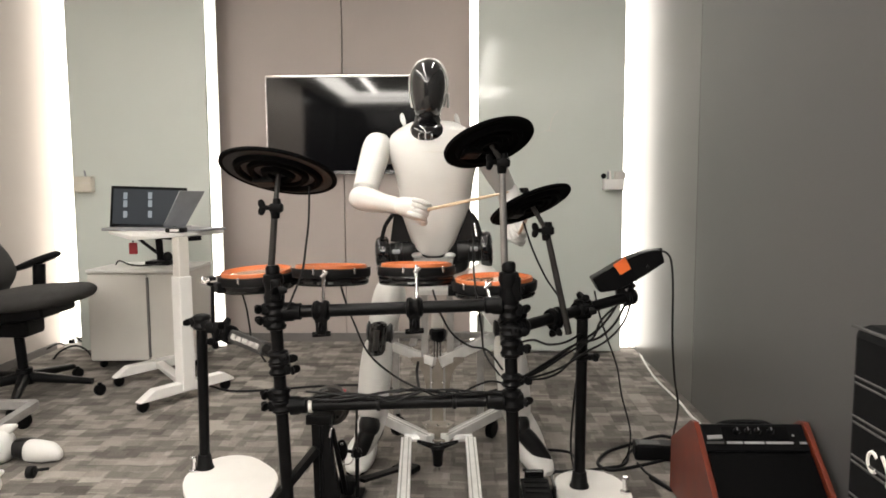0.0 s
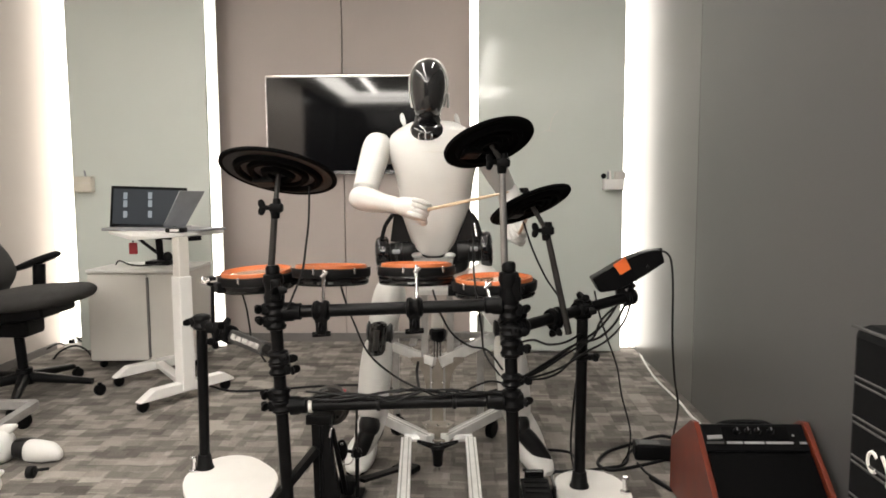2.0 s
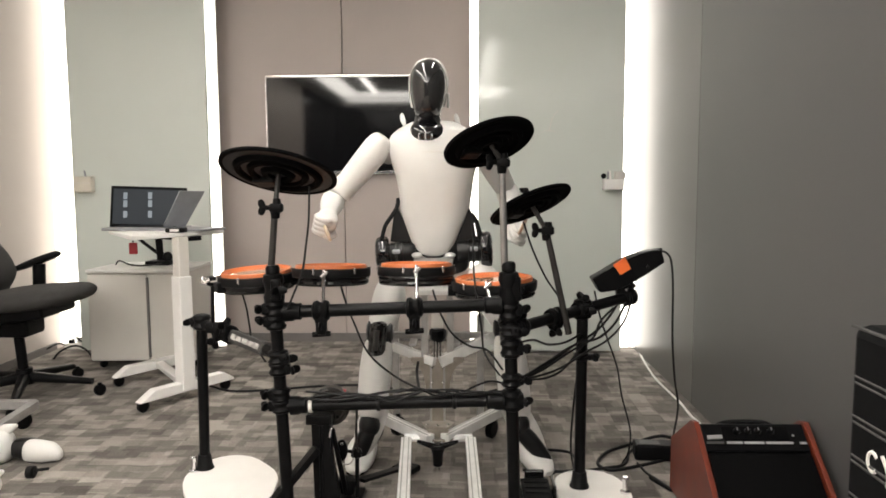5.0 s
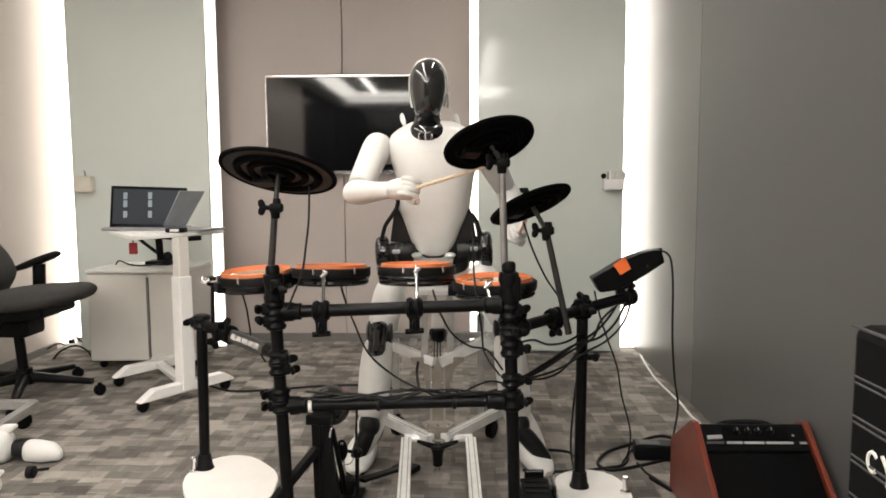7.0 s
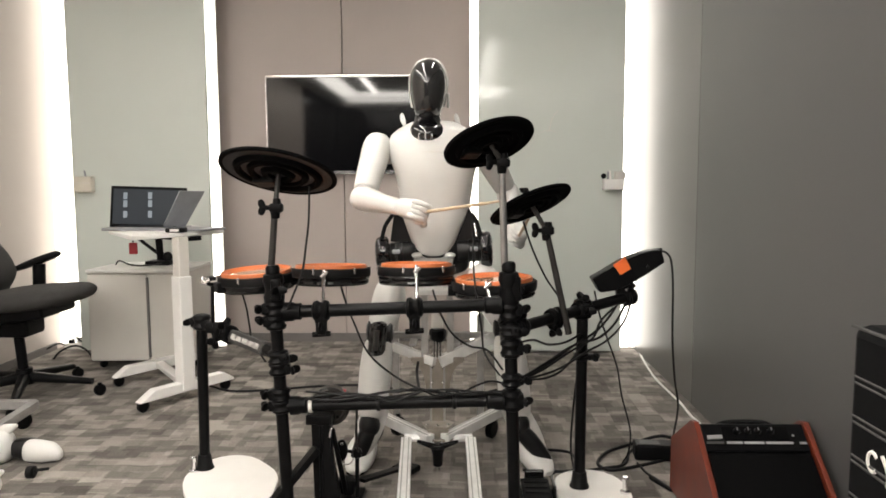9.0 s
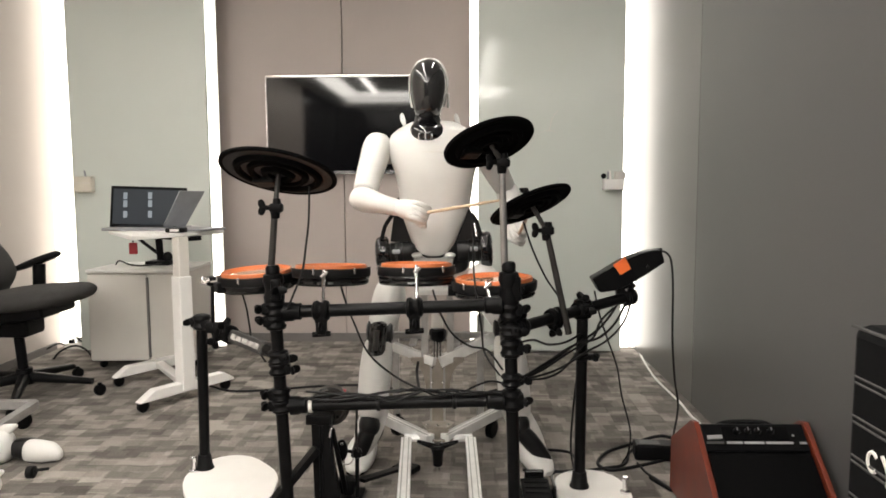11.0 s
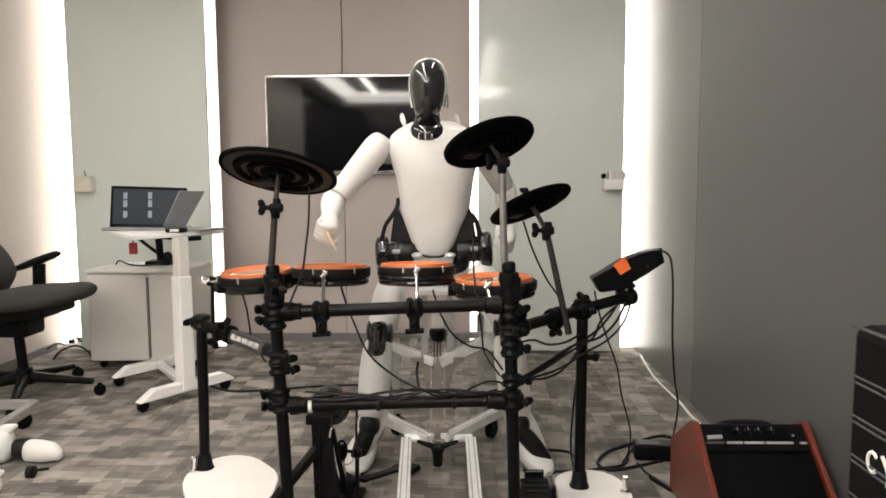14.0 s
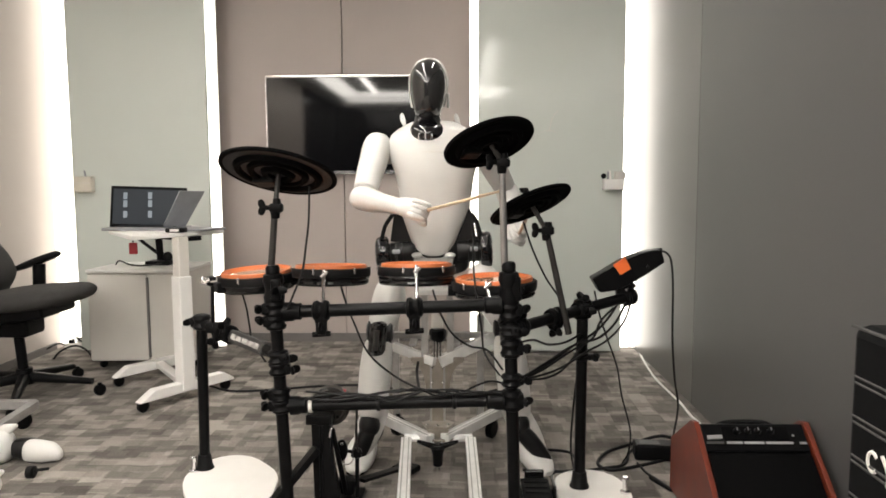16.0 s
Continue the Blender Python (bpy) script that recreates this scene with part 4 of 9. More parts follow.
def floor_plates():
    for pts, peg in ((((-1.041, 2.522, 0.000), (-1.067, 2.633, 0.000), (-1.025, 2.778, 0.000), (-0.969, 2.820, 0.000), (-0.886, 2.827, 0.000), (-0.813, 2.769, 0.000), (-0.701, 2.638, 0.000), (-0.680, 2.424, 0.000), (-0.697, 2.276, 0.000), (-0.818, 2.235, 0.000), (-0.949, 2.355, 0.000)), (-1.046, 2.655, 0.000)),
                     (((0.355, 2.630, 0.000), (0.418, 2.678, 0.000), (0.508, 2.701, 0.000), (0.575, 2.654, 0.000), (0.609, 2.573, 0.000), (0.615, 2.442, 0.000), (0.569, 2.334, 0.000), (0.454, 2.253, 0.000), (0.358, 2.291, 0.000), (0.346, 2.438, 0.000)), (0.593, 2.487, 0.000))):
        v = [Vector(p) for p in pts]
        for _ in range(2):
            v = [q for i in range(len(v)) for q in (v[i].lerp(v[(i + 1) % len(v)], 0.2), v[i].lerp(v[(i + 1) % len(v)], 0.8))]
        c = sum(v, Vector()) / len(v)
        t = thing("floor_plate", c, "white rounded base plate under a rack post", "base plate", "base plates")
        part("plate", prism(B(), [(p.x, p.y) for p in v][::-1], Matrix.Translation((0, 0, 0.001)), 0.016, 0.005), M_WHITEPLATE, t)
        q = Vector(peg)
        bm = B()
        lathe(bm, [(0.018, 0.0), (0.018, 0.012), (0.010, 0.016), (0.010, 0.045), (0.013, 0.047), (0.013, 0.06), (0.008, 0.064)], Matrix.Translation((q.x, q.y, 0.012)), 16)
        part("levelling_bolt", bm, M_CHROME, t, "chrome levelling bolt")


def kick_tower():
    t = thing("kick_pad_tower", (-0.47, 2.34, 0), "black kick drum pad tower with pedal", "kick pad")
    m = Matrix.Translation((0, 2.35, 0)) @ Matrix.Rotation(math.pi / 2, 4, "X")
    part("tower", prism(B(), [(-0.508, 0.36), (-0.503, 0.225), (-0.500, 0.010), (-0.412, 0.010), (-0.416, 0.08), (-0.443, 0.225), (-0.437, 0.36)], m, 0.036, 0.004), M_BLACK, t)
    part("tower_rib", prism(B(), [(-0.478, 0.33), (-0.480, 0.02), (-0.470, 0.02), (-0.468, 0.33)], m @ Matrix.Translation((0, 0, 0.036)), 0.006, 0.002), M_PLASTIC, t)
    part("bracket", box(B(), Vector((-0.474, 2.305, 0.352)), (0.088, 0.05, 0.034), bevel=0.006), M_PLASTIC, t)
    p = Vector((-0.458, 2.425, 0.360))
    pad = part("pad", lathe(B(), [(0.05, -0.03), (0.066, -0.025), (0.069, 0.02), (0.060, 0.030), (0.052, 0.030), (0.050, 0.026), (0.02, 0.024)], Matrix.Translation(p) @ Matrix.Rotation(math.pi / 2, 4, "X"), 32), M_KICK, t, "round dark grey kick pad")
    for a in (50, 130, 310):
        q = p + Vector((0.044 * math.cos(math.radians(a)), -0.026, 0.044 * math.sin(math.radians(a))))
        part("pad_screw", rod(B(), q, q + Vector((0, -0.006, 0)), 0.006, n=8), M_RUBBER, pad)
    part("felt_tip", ball(B(), (-0.415, 2.440, 0.405), (0.010, 0.016, 0.007)), M_RED, t, "red felt tip")
    part("brace", box(B(), Vector((-0.565, 2.262, 0.155)), (0.044, 0.022, 0.26), aim((-0.478, 2.31, 0.255), (-0.652, 2.214, 0.055)), 0.004), M_BLACK, t)
    part("brace_foot", box(B(), Vector((-0.665, 2.207, 0.030)), (0.075, 0.05, 0.05), bevel=0.01), M_RUBBER, t)
    part("stay", rod(B(), (-0.440, 2.345, 0.300), (-0.407, 2.410, 0.040), 0.009), M_BLACK, t)
    part("base_frame", box(B(), (-0.435, 2.40, 0.016), (0.17, 0.20, 0.024), bevel=0.005), M_BLACK, t)
    part("pedal_hinge", box(B(), (-0.408, 2.430, 0.066), (0.062, 0.05, 0.060), Matrix.Rotation(0.25, 4, "Y"), 0.012), M_PLASTIC, t)
    part("pedal_post", rod(B(), (-0.367, 2.420, 0.200), (-0.370, 2.420, 0.012), 0.0075), M_BLACK, t)
    part("post_collar", lathe(B(), [(0.008, -0.018), (0.016, -0.014), (0.017, 0.010), (0.009, 0.016)], Matrix.Translation((-0.367, 2.420, 0.188)), 14), M_PLASTIC, t)
    part("axle", rod(B(), (-0.425, 2.420, 0.197), (-0.350, 2.420, 0.186), 0.006), M_BLACK, t)
    part("cam", loft(B(), [(0, 0, -0.014, 0.016, 0.026), (0, 0, -0.008, 0.021, 0.037), (0, 0, 0.008, 0.021, 0.037), (0, 0, 0.014, 0.016, 0.026)], Matrix.Translation((-0.422, 2.420, 0.197)) @ Matrix.Rotation(math.pi / 2, 4, "X"), 20, 2.0), M_PLASTIC, t)
    part("cam_screw", rod(B(), (-0.418, 2.405, 0.226), (-0.418, 2.400, 0.226), 0.006, n=8), M_CHROME, t, "silver screw")
    part("spring_wire", tube(B(), [(-0.436, 2.42, 0.166), (-0.420, 2.42, 0.147), (-0.392, 2.42, 0.149), (-0.376, 2.42, 0.176)], 0.003), M_ALUDARK, t)
    part("beater_shaft", rod(B(), (-0.370, 2.435, 0.345), (-0.367, 2.420, 0.195), 0.0032), M_CABLE, t)
    part("pull_strip", box(B(), (-0.4405, 2.309, 0.300), (0.006, 0.005, 0.034), Matrix.Rotation(0.15, 4, "Y"), 0.001), M_CHROME, t, "silver strip")
    part("footboard", prism(B(), [(-0.02, 0.0), (0.02, 0.0), (0.017, 0.25), (-0.017, 0.25)], Matrix.Translation((-0.365, 2.47, 0.058)) @ Matrix.Rotation(-0.55, 4, "Z") @ Matrix.Rotation(-0.16, 4, "X"), 0.012, 0.003), M_PLASTIC, t)
    part("heel_plate", box(B(), (-0.215, 2.685, 0.022), (0.09, 0.07, 0.022), Matrix.Rotation(-0.55, 4, "Z"), 0.004), M_PLASTIC, t)
    # hi-hat controller pedal by the other post
    q = Vector((0.251, 2.359, 0.000))
    h = thing("hihat_pedal", q, "black hi-hat controller pedal on the carpet", "pedal")
    part("base", box(B(), (q.x + 0.01, q.y - 0.04, 0.022), (0.14, 0.30, 0.036), bevel=0.008), M_PLASTIC, h)
    fb = part("footboard", box(B(), (q.x + 0.01, q.y - 0.04, 0.065), (0.10, 0.26, 0.016), Matrix.Rotation(0.12, 4, "X"), 0.005), M_PLASTIC, h)
    for k in range(7):
        y = q.y - 0.14 + 0.033 * k
        part("tread", box(B(), (q.x + 0.01, y, 0.0745 + 0.12 * (y - q.y + 0.04)), (0.08, 0.012, 0.005), Matrix.Rotation(0.12, 4, "X"), 0.001), M_RUBBER, fb)
    part("toe_stop", box(B(), (q.x + 0.01, q.y + 0.095, 0.095), (0.07, 0.016, 0.04), bevel=0.006), M_SHELL, h)
    for e in (-1, 1):
        part("side_frame", box(B(), (q.x + 0.01 + e * 0.062, q.y + 0.05, 0.06), (0.012, 0.10, 0.07), bevel=0.004), M_SHELL, h)


rack_extras()
MODULE = drum_module()
floor_plates()
kick_tower()


# ---- robot stand ----
def robot_stand():
    t = thing("robot_stand", (-0.105, 2.910, 0.000), "aluminium profile stand with castors under the robot", "stand")
    def bar(a, b, w=0.04, h=0.04, name="profile"):
        a, b = Vector(a), Vector(b)
        d = (b - a).normalized()
        x = d.cross(Vector((0, 0, 1)))
        x = x.normalized() if x.length > 0.05 else Vector((1, 0, 0))
        z = x.cross(d)
        turn = Matrix((x, d, z)).transposed()
        l = (b - a).length
        o = part(name, box(B(), (a + b) / 2, (w, l, h), turn, 0.003), M_ALU, t)
        for k in (-0.24, 0.24):
            part("slot", box(B(), (a + b) / 2 + z * (h / 2 - 0.001) + x * (w * k), (0.004, l * 0.995, 0.004), turn), M_SLOT, o)
        return o
    hub = Vector((-0.092, 2.765, 0.150))
    bar((-0.218, 2.748, 0.110), (-0.184, 2.137, 0.110), 0.042, 0.03)
    bar((0.038, 2.752, 0.110), (0.049, 2.140, 0.110), 0.042, 0.03)
    bar((-0.120, 2.715, 0.125), (-0.372, 3.025, 0.125))
    bar((-0.066, 2.722, 0.125), (0.205, 3.118, 0.125))
    for a, b in (((-0.225, 2.762, 0.118), (-0.120, 2.742, 0.118)), ((0.045, 2.766, 0.118), (-0.060, 2.746, 0.118))):
        part("corner_bracket", rod(B(), a, b, 0.016, 0.014, n=8), M_ALU, t)
    plate = [(-0.085, 0.03), (-0.055, -0.045), (0.055, -0.045), (0.085, 0.03), (0.04, 0.07), (-0.04, 0.07)]
    part("hub_plate", prism(B(), plate, Matrix.Translation(hub + Vector((0, 0, -0.036))), 0.010, 0.002), M_BRONZE, t, "brownish anodised hub plate")
    part("hub_plate", prism(B(), [(x * 0.8, y * 0.8) for x, y in plate], Matrix.Translation(hub + Vector((0, 0, 0.012))), 0.010, 0.002), M_BRONZE, t)
    part("hub_block", box(B(), hub + Vector((0, 0.01, -0.006)), (0.085, 0.07, 0.036), bevel=0.006), M_BRONZE, t)
    knob = hub + Vector((0, -0.062, -0.052))
    part("foot_knob", lathe(B(), [(0.012, -0.075), (0.019, -0.07), (0.022, -0.02), (0.030, 0.0), (0.024, 0.012)], Matrix.Translation(knob), 18), M_PLASTIC, t)
    for sx in (-1, 1):
        part("knob_arm", loft(B(), [(0, 0, 0.0, 0.012, 0.014), (0, 0, 0.045, 0.010, 0.010), (0, 0, 0.085, 0.007, 0.006)], Matrix.Translation(knob) @ aim((0, 0, 0), (sx * 0.9, 0.0, 0.30)), 12), M_PLASTIC, t)
        part("nut", rod(B(), knob + Vector((sx * 0.009 - 0.002, -0.006, -0.093)), knob + Vector((sx * 0.009 - 0.002, -0.006, -0.08)), 0.006, n=6), M_CHROME, t)
    col = Vector((-0.094, 2.822, 0))
    for dx in (-0.052, 0.052):
        part("column", box(B(), (col.x + dx, col.y, 0.565), (0.029, 0.03, 0.27), bevel=0.003), M_ALUDARK, t)
    post = part("column_core", box(B(), (col.x, col.y + 0.005, 0.30), (0.052, 0.046, 0.29), bevel=0.004), M_BRONZE, t, "brownish anodised column")
    for dx in (-0.027, 0.027):
        part("edge_rail", box(B(), (col.x + dx, col.y - 0.018, 0.30), (0.008, 0.012, 0.29), bevel=0.002), M_ALUDARK, post)
    part("column_rod", box(B(), (col.x, col.y - 0.01, 0.60), (0.046, 0.04, 0.11), bevel=0.004), M_CABINET, t)
    part("clamp_block", lathe(B(), [(0.020, -0.026), (0.030, -0.016), (0.034, 0.004), (0.034, 0.020), (0.026, 0.026)], Matrix.Translation((col.x + 0.002, col.y - 0.03, 0.530)), 8), M_PLASTIC, t, "black clamp knob")
    for dx in (-0.012, 0.0, 0.012):
        part("clamp_screw", rod(B(), (col.x + dx, col.y - 0.03, 0.44), (col.x + dx, col.y - 0.03, 0.51), 0.0045, n=8), M_CHROME, t)
    # curved gusset wings under the upper arms
    for sx in (-1, 1):
        curve = [(0.0, 0.10), (0.085, 0.10), (0.088, 0.085), (0.052, 0.062), (0.034, 0.030), (0.026, -0.03), (0.0, -0.03)]
        outline = [(sx * x, z) for x, z in curve]
        part("gusset", prism(B(), outline if sx > 0 else outline[::-1], Matrix.Translation((col.x + sx * 0.022, col.y - 0.008, 0.335)) @ Matrix.Rotation(math.pi / 2, 4, "X"), 0.008, 0.002), M_BRONZE, t, "curved gusset plate")
    c = Vector((col.x, col.y - 0.025, 0.420))
    bar((-0.280, 2.900, 0.458), c + Vector((-0.01, 0, 0)), 0.03, 0.036)
    bar((0.135, 2.900, 0.498), c + Vector((0.01, 0, 0)), 0.03, 0.045)
    part("rear_arm", box(B(), (-0.085, 2.960, 0.493), (0.40, 0.03, 0.026), bevel=0.004), M_ALUDARK, t)
    part("arm_end", rod(B(), (0.105, 2.872, 0.505), (0.12, 2.862, 0.505), 0.012), M_ALU, t)
    for dx in (-0.105, 0.075):
        part("arm_tie", box(B(), (col.x + dx, 2.91, 0.475), (0.03, 0.12, 0.012), bevel=0.003), M_ALUDARK, t)
    part("seat_plate", box(B(), (col.x, col.y, 0.705), (0.16, 0.12, 0.02), bevel=0.004), M_ALU, t)
    for q in ((-0.284, 3.111, 0.000), (0.137, 3.080, 0.000), (-0.377, 3.050, 0.000)):
        caster(t, (q[0], q[1], 0.10), 0.042)
    for px in ((-0.115, 2.795, 0.395), (-0.073, 2.795, 0.395), (-0.115, 2.795, 0.335), (-0.073, 2.795, 0.335), (-0.115, 2.795, 0.260), (-0.073, 2.795, 0.260), (-0.135, 2.752, 0.174), (-0.094, 2.742, 0.174), (-0.052, 2.752, 0.174), (-0.2, 2.868, 0.462), (0.03, 2.858, 0.478)):
        part("bolt", ball(B(), px, (0.0065, 0.006, 0.0055), None, 10, 6), M_CHROME, t)
    # rear frame uprights seen between the legs
    for px in ((-0.292, 3.120, 0.440), (0.087, 3.120, 0.440)):
        part("upright", box(B(), (px[0], px[1], 0.30), (0.03, 0.03, 0.50), bevel=0.003), M_ALUDARK, t)


robot_stand()
# ---- humanoid robot ----
SH_R, SH_L = Vector((-0.342, 2.930, 1.278)), Vector((0.096, 2.930, 1.273))
UPPER, STICK = 0.285, 0.37


def limb(bm, a, b, rings, power=2.3, n=20, flip=0.0):
    return loft(bm, rings, Matrix.Translation(a) @ aim(a, b, flip), n, power)


def bone(name, rings, material, parent, label=""):
    """A part whose z axis is its bone, built at the robot's base and moved by its rows."""
    bm = B()
    loft(bm, rings, None, 24, 2.3)
    ob = new(name, finish(bm, name, material))
    ob.parent = parent
    if label:
        tagged(ob, label)
    return ob


def subpart(name, bm, material, parent, label=""):
    ob = new(name, finish(bm, name, material))
    ob.parent = parent
    if label:
        tagged(ob, label)
    return ob


def robot():
    base = Vector((-0.111, 2.818, 0.000))
    base.z = 0
    t = thing("humanoid_robot", base, "white and black humanoid robot playing the drum kit", "robot")
    bm = B()
    loft(bm, [(-0.110, 2.950, 1.386, 0.084, 0.050), (-0.112, 2.950, 1.373, 0.113, 0.075), (-0.111, 2.950, 1.354, 0.146, 0.093), (-0.110, 2.950, 1.332, 0.172, 0.104), (-0.110, 2.950, 1.304, 0.183, 0.112), (-0.110, 2.950, 1.262, 0.183, 0.120), (-0.106, 2.950, 1.220, 0.177, 0.124), (-0.105, 2.950, 1.181, 0.166, 0.124), (-0.104, 2.950, 1.141, 0.157, 0.120), (-0.103, 2.950, 1.099, 0.151, 0.113), (-0.105, 2.950, 1.057, 0.146, 0.106), (-0.106, 2.950, 1.022, 0.141, 0.100), (-0.108, 2.950, 0.982, 0.129, 0.095), (-0.111, 2.950, 0.944, 0.115, 0.090), (-0.111, 2.950, 0.906, 0.101, 0.084), (-0.111, 2.950, 0.873, 0.087, 0.076), (-0.111, 2.950, 0.846, 0.071, 0.064), (-0.112, 2.950, 0.830, 0.050, 0.045), (-0.112, 2.950, 0.824, 0.025, 0.025)], None, 44, 2.5)
    torso = part("torso", bm, M_WHITE, t, "smooth white torso shell")
    part("chest_seam", box(B(), Vector((-0.106, 2.828, 1.258)), (0.085, 0.004, 0.003), bevel=0.001), M_CABINET, torso)
    part("collar", lathe(B(), [(0.060, -0.012), (0.074, -0.004), (0.076, 0.006), (0.066, 0.010)], Matrix.Translation((-0.132, 2.915, 1.333)) @ Matrix.Rotation(math.radians(28), 4, "X"), 28), M_GLOSS, torso, "black collar ring")
    bm = B()
    loft(bm, [(-0.131, 2.880, 1.295, 0.037, 0.030), (-0.131, 2.885, 1.308, 0.060, 0.052), (-0.131, 2.890, 1.329, 0.074, 0.066), (-0.131, 2.900, 1.357, 0.074, 0.066), (-0.132, 2.920, 1.386, 0.056, 0.050), (-0.132, 2.930, 1.421, 0.051, 0.050), (-0.132, 2.930, 1.443, 0.056, 0.050)], None, 28, 2.2)
    neck = part("neck", bm, M_GLOSS, t, "black neck")
    for px in ((-0.162, 2.826, 1.318), (-0.137, 2.822, 1.316), (-0.112, 2.822, 1.316)):
        part("neck_bolt", box(B(), px, (0.008, 0.006, 0.028), bevel=0.002), M_CHROME, neck, "silver neck rod")
    # head: glossy egg-shaped visor in a white shell
    c = Vector((-0.131, 2.920, 1.519))
    bm = B()
    loft(bm, [(-0.131, 2.905, 1.396, 0.023, 0.030), (-0.133, 2.905, 1.409, 0.046, 0.052), (-0.131, 2.910, 1.441, 0.060, 0.078), (-0.129, 2.920, 1.499, 0.073, 0.098), (-0.129, 2.925, 1.556, 0.075, 0.102), (-0.129, 2.930, 1.597, 0.061, 0.085), (-0.126, 2.930, 1.622, 0.040, 0.055), (-0.126, 2.930, 1.633, 0.014, 0.020)], None, 36, 2.1)
    head = part("head", bm, M_VISOR, t, "glossy black egg-shaped head")
    bm = B()
    loft(bm, [(-0.134, 2.965, 1.447, 0.069, 0.050), (-0.131, 2.970, 1.505, 0.080, 0.078), (-0.129, 2.975, 1.563, 0.082, 0.082), (-0.128, 2.975, 1.606, 0.066, 0.070), (-0.128, 2.975, 1.634, 0.045, 0.045), (-0.126, 2.975, 1.645, 0.017, 0.020)], None, 36, 2.1)
    part("rear_shell", bm, M_WHITE, head, "white rear head shell")
    part("nose_ridge", rod(B(), (-0.126, 2.822, 1.528), (-0.125, 2.832, 1.444), 0.004, 0.002), M_GLOSS, head)
    part("ear_plate", box(B(), (-0.050, 2.970, 1.474), (0.014, 0.04, 0.055), bevel=0.005), M_WHITE, head)
    # hooks on the shoulders
    for p in ((-0.240, 3.000, 1.372), (-0.013, 3.000, 1.370)):
        v = Vector(p)
        bm = B()
        tube(bm, [v + Vector((0.012, 0, -0.03)), v + Vector((0.006, 0, 0.0)), v + Vector((-0.006, 0, 0.03)), v + Vector((-0.004, 0, 0.05)), v + Vector((0.004, 0, 0.035)), v + Vector((0.012, 0, 0.0))], 0.0055, 8)
        part("lifting_hook", bm, M_ALU, torso, "steel lifting hook")
    # shoulders
    for s, sh in ((-1, SH_R), (1, SH_L)):
        part("shoulder", ball(B(), sh + Vector((-s * 0.045, 0.02, -0.015)), (0.045, 0.045, 0.050)), M_ALUDARK, t, "grey metal shoulder joint")
    # waist and hips
    bm = B()
    loft(bm, [(-0.111, 2.990, 1.000, 0.110, 0.050), (-0.111, 2.980, 0.956, 0.135, 0.060), (-0.112, 2.970, 0.885, 0.150, 0.070), (-0.112, 2.970, 0.832, 0.150, 0.075), (-0.112, 2.970, 0.777, 0.142, 0.070), (-0.112, 2.970, 0.753, 0.095, 0.050)], None, 28, 2.6)
    part("pelvis", bm, M_JOINT, t, "black pelvis")
    for px, nm in (((-0.178, 2.880, 0.842), 0), ((-0.042, 2.880, 0.841), 1)):
        part("hip_link", ball(B(), px, (0.022, 0.03, 0.012)), M_ALU, t)
    part("waist_plate", prism(B(), [(-0.083, 0.838), (-0.076, 0.790), (0.076, 0.790), (0.083, 0.838), (0.050, 0.842), (0.030, 0.826), (-0.030, 0.826), (-0.050, 0.842)], Matrix.Translation((-0.110, 2.905, 0)) @ Matrix.Rotation(math.pi / 2, 4, "X"), 0.035, 0.005), M_ALUDARK, t, "grey metal waist bracket")
    for s, a, b, k in ((-1, (-0.185, 2.920, 0.852), (-0.352, 2.915, 0.842), 0.062), (1, (-0.012, 2.920, 0.855), (0.134, 2.915, 0.862), 0.066)):
        a, b = Vector(a), Vector(b)
        h = (b - a).length
        m = Matrix.Translation(a) @ aim(a, b)
        mo = part("hip_motor", lathe(B(), [(k * 0.62, 0), (k * 0.66, 0.01), (k * 0.66, h * 0.30), (k * 0.72, h * 0.32), (k * 0.72, h * 0.60), (k * 0.66, h * 0.62), (k * 0.66, h * 0.66)], m, 32), M_JOINT, t, "black cylindrical hip motor")
        cap = B()
        loft(cap, [(0, 0, h * 0.64, k * 0.8, k * 0.85), (0, 0, h * 0.68, k * 1.0, k * 1.12), (0, 0, h * 0.86, k * 1.02, k * 1.15), (0, 0, h * 0.96, k * 0.86, k * 1.0), (0, 0, h * 1.0, k * 0.5, k * 0.6)], m, 32, 2.2)
        part("motor_cap", cap, M_GLOSS, mo, "glossy black motor cap")
        part("motor_ring", lathe(B(), [(k * 0.70, h * 0.44), (k * 0.78, h * 0.45), (k * 0.78, h * 0.49), (k * 0.70, h * 0.50)], m, 32), M_RUBBERGREY, mo)
        part("motor_badge", box(B(), mix(a, b, 0.46) + Vector((0, -k * 0.74, 0.010)), (0.032, 0.006, 0.018), bevel=0.003), M_LAPTOP, mo)
    # side straps and black flanks
    for pts in (((-0.256, 2.930, 1.072), (-0.262, 2.915, 1.035), (-0.282, 2.900, 1.001), (-0.308, 2.890, 0.961), (-0.322, 2.880, 0.905)), ((0.046, 2.900, 1.010), (0.062, 2.900, 0.985), (0.078, 2.895, 0.940), (0.090, 2.890, 0.900))):
        part("strap", tube(B(), [*pts], 0.0085), M_RUBBER, t)
    for outline in ([(-0.258, 1.035), (-0.276, 0.999), (-0.291, 0.894), (-0.190, 0.893)], [(0.034, 1.035), (-0.030, 0.883), (0.096, 0.886), (0.068, 0.977)]):
        bm = B()
        prism(bm, outline, Matrix.Translation((0, 2.945, 0)) @ Matrix.Rotation(math.pi / 2, 4, "X"), 0.035, 0.006)
        part("flank", bm, M_JOINT, t, "black flank cover")
    part("chrome_link", rod(B(), (0.058, 2.900, 0.972), (0.067, 2.890, 0.914), 0.007), M_CHROME, t)
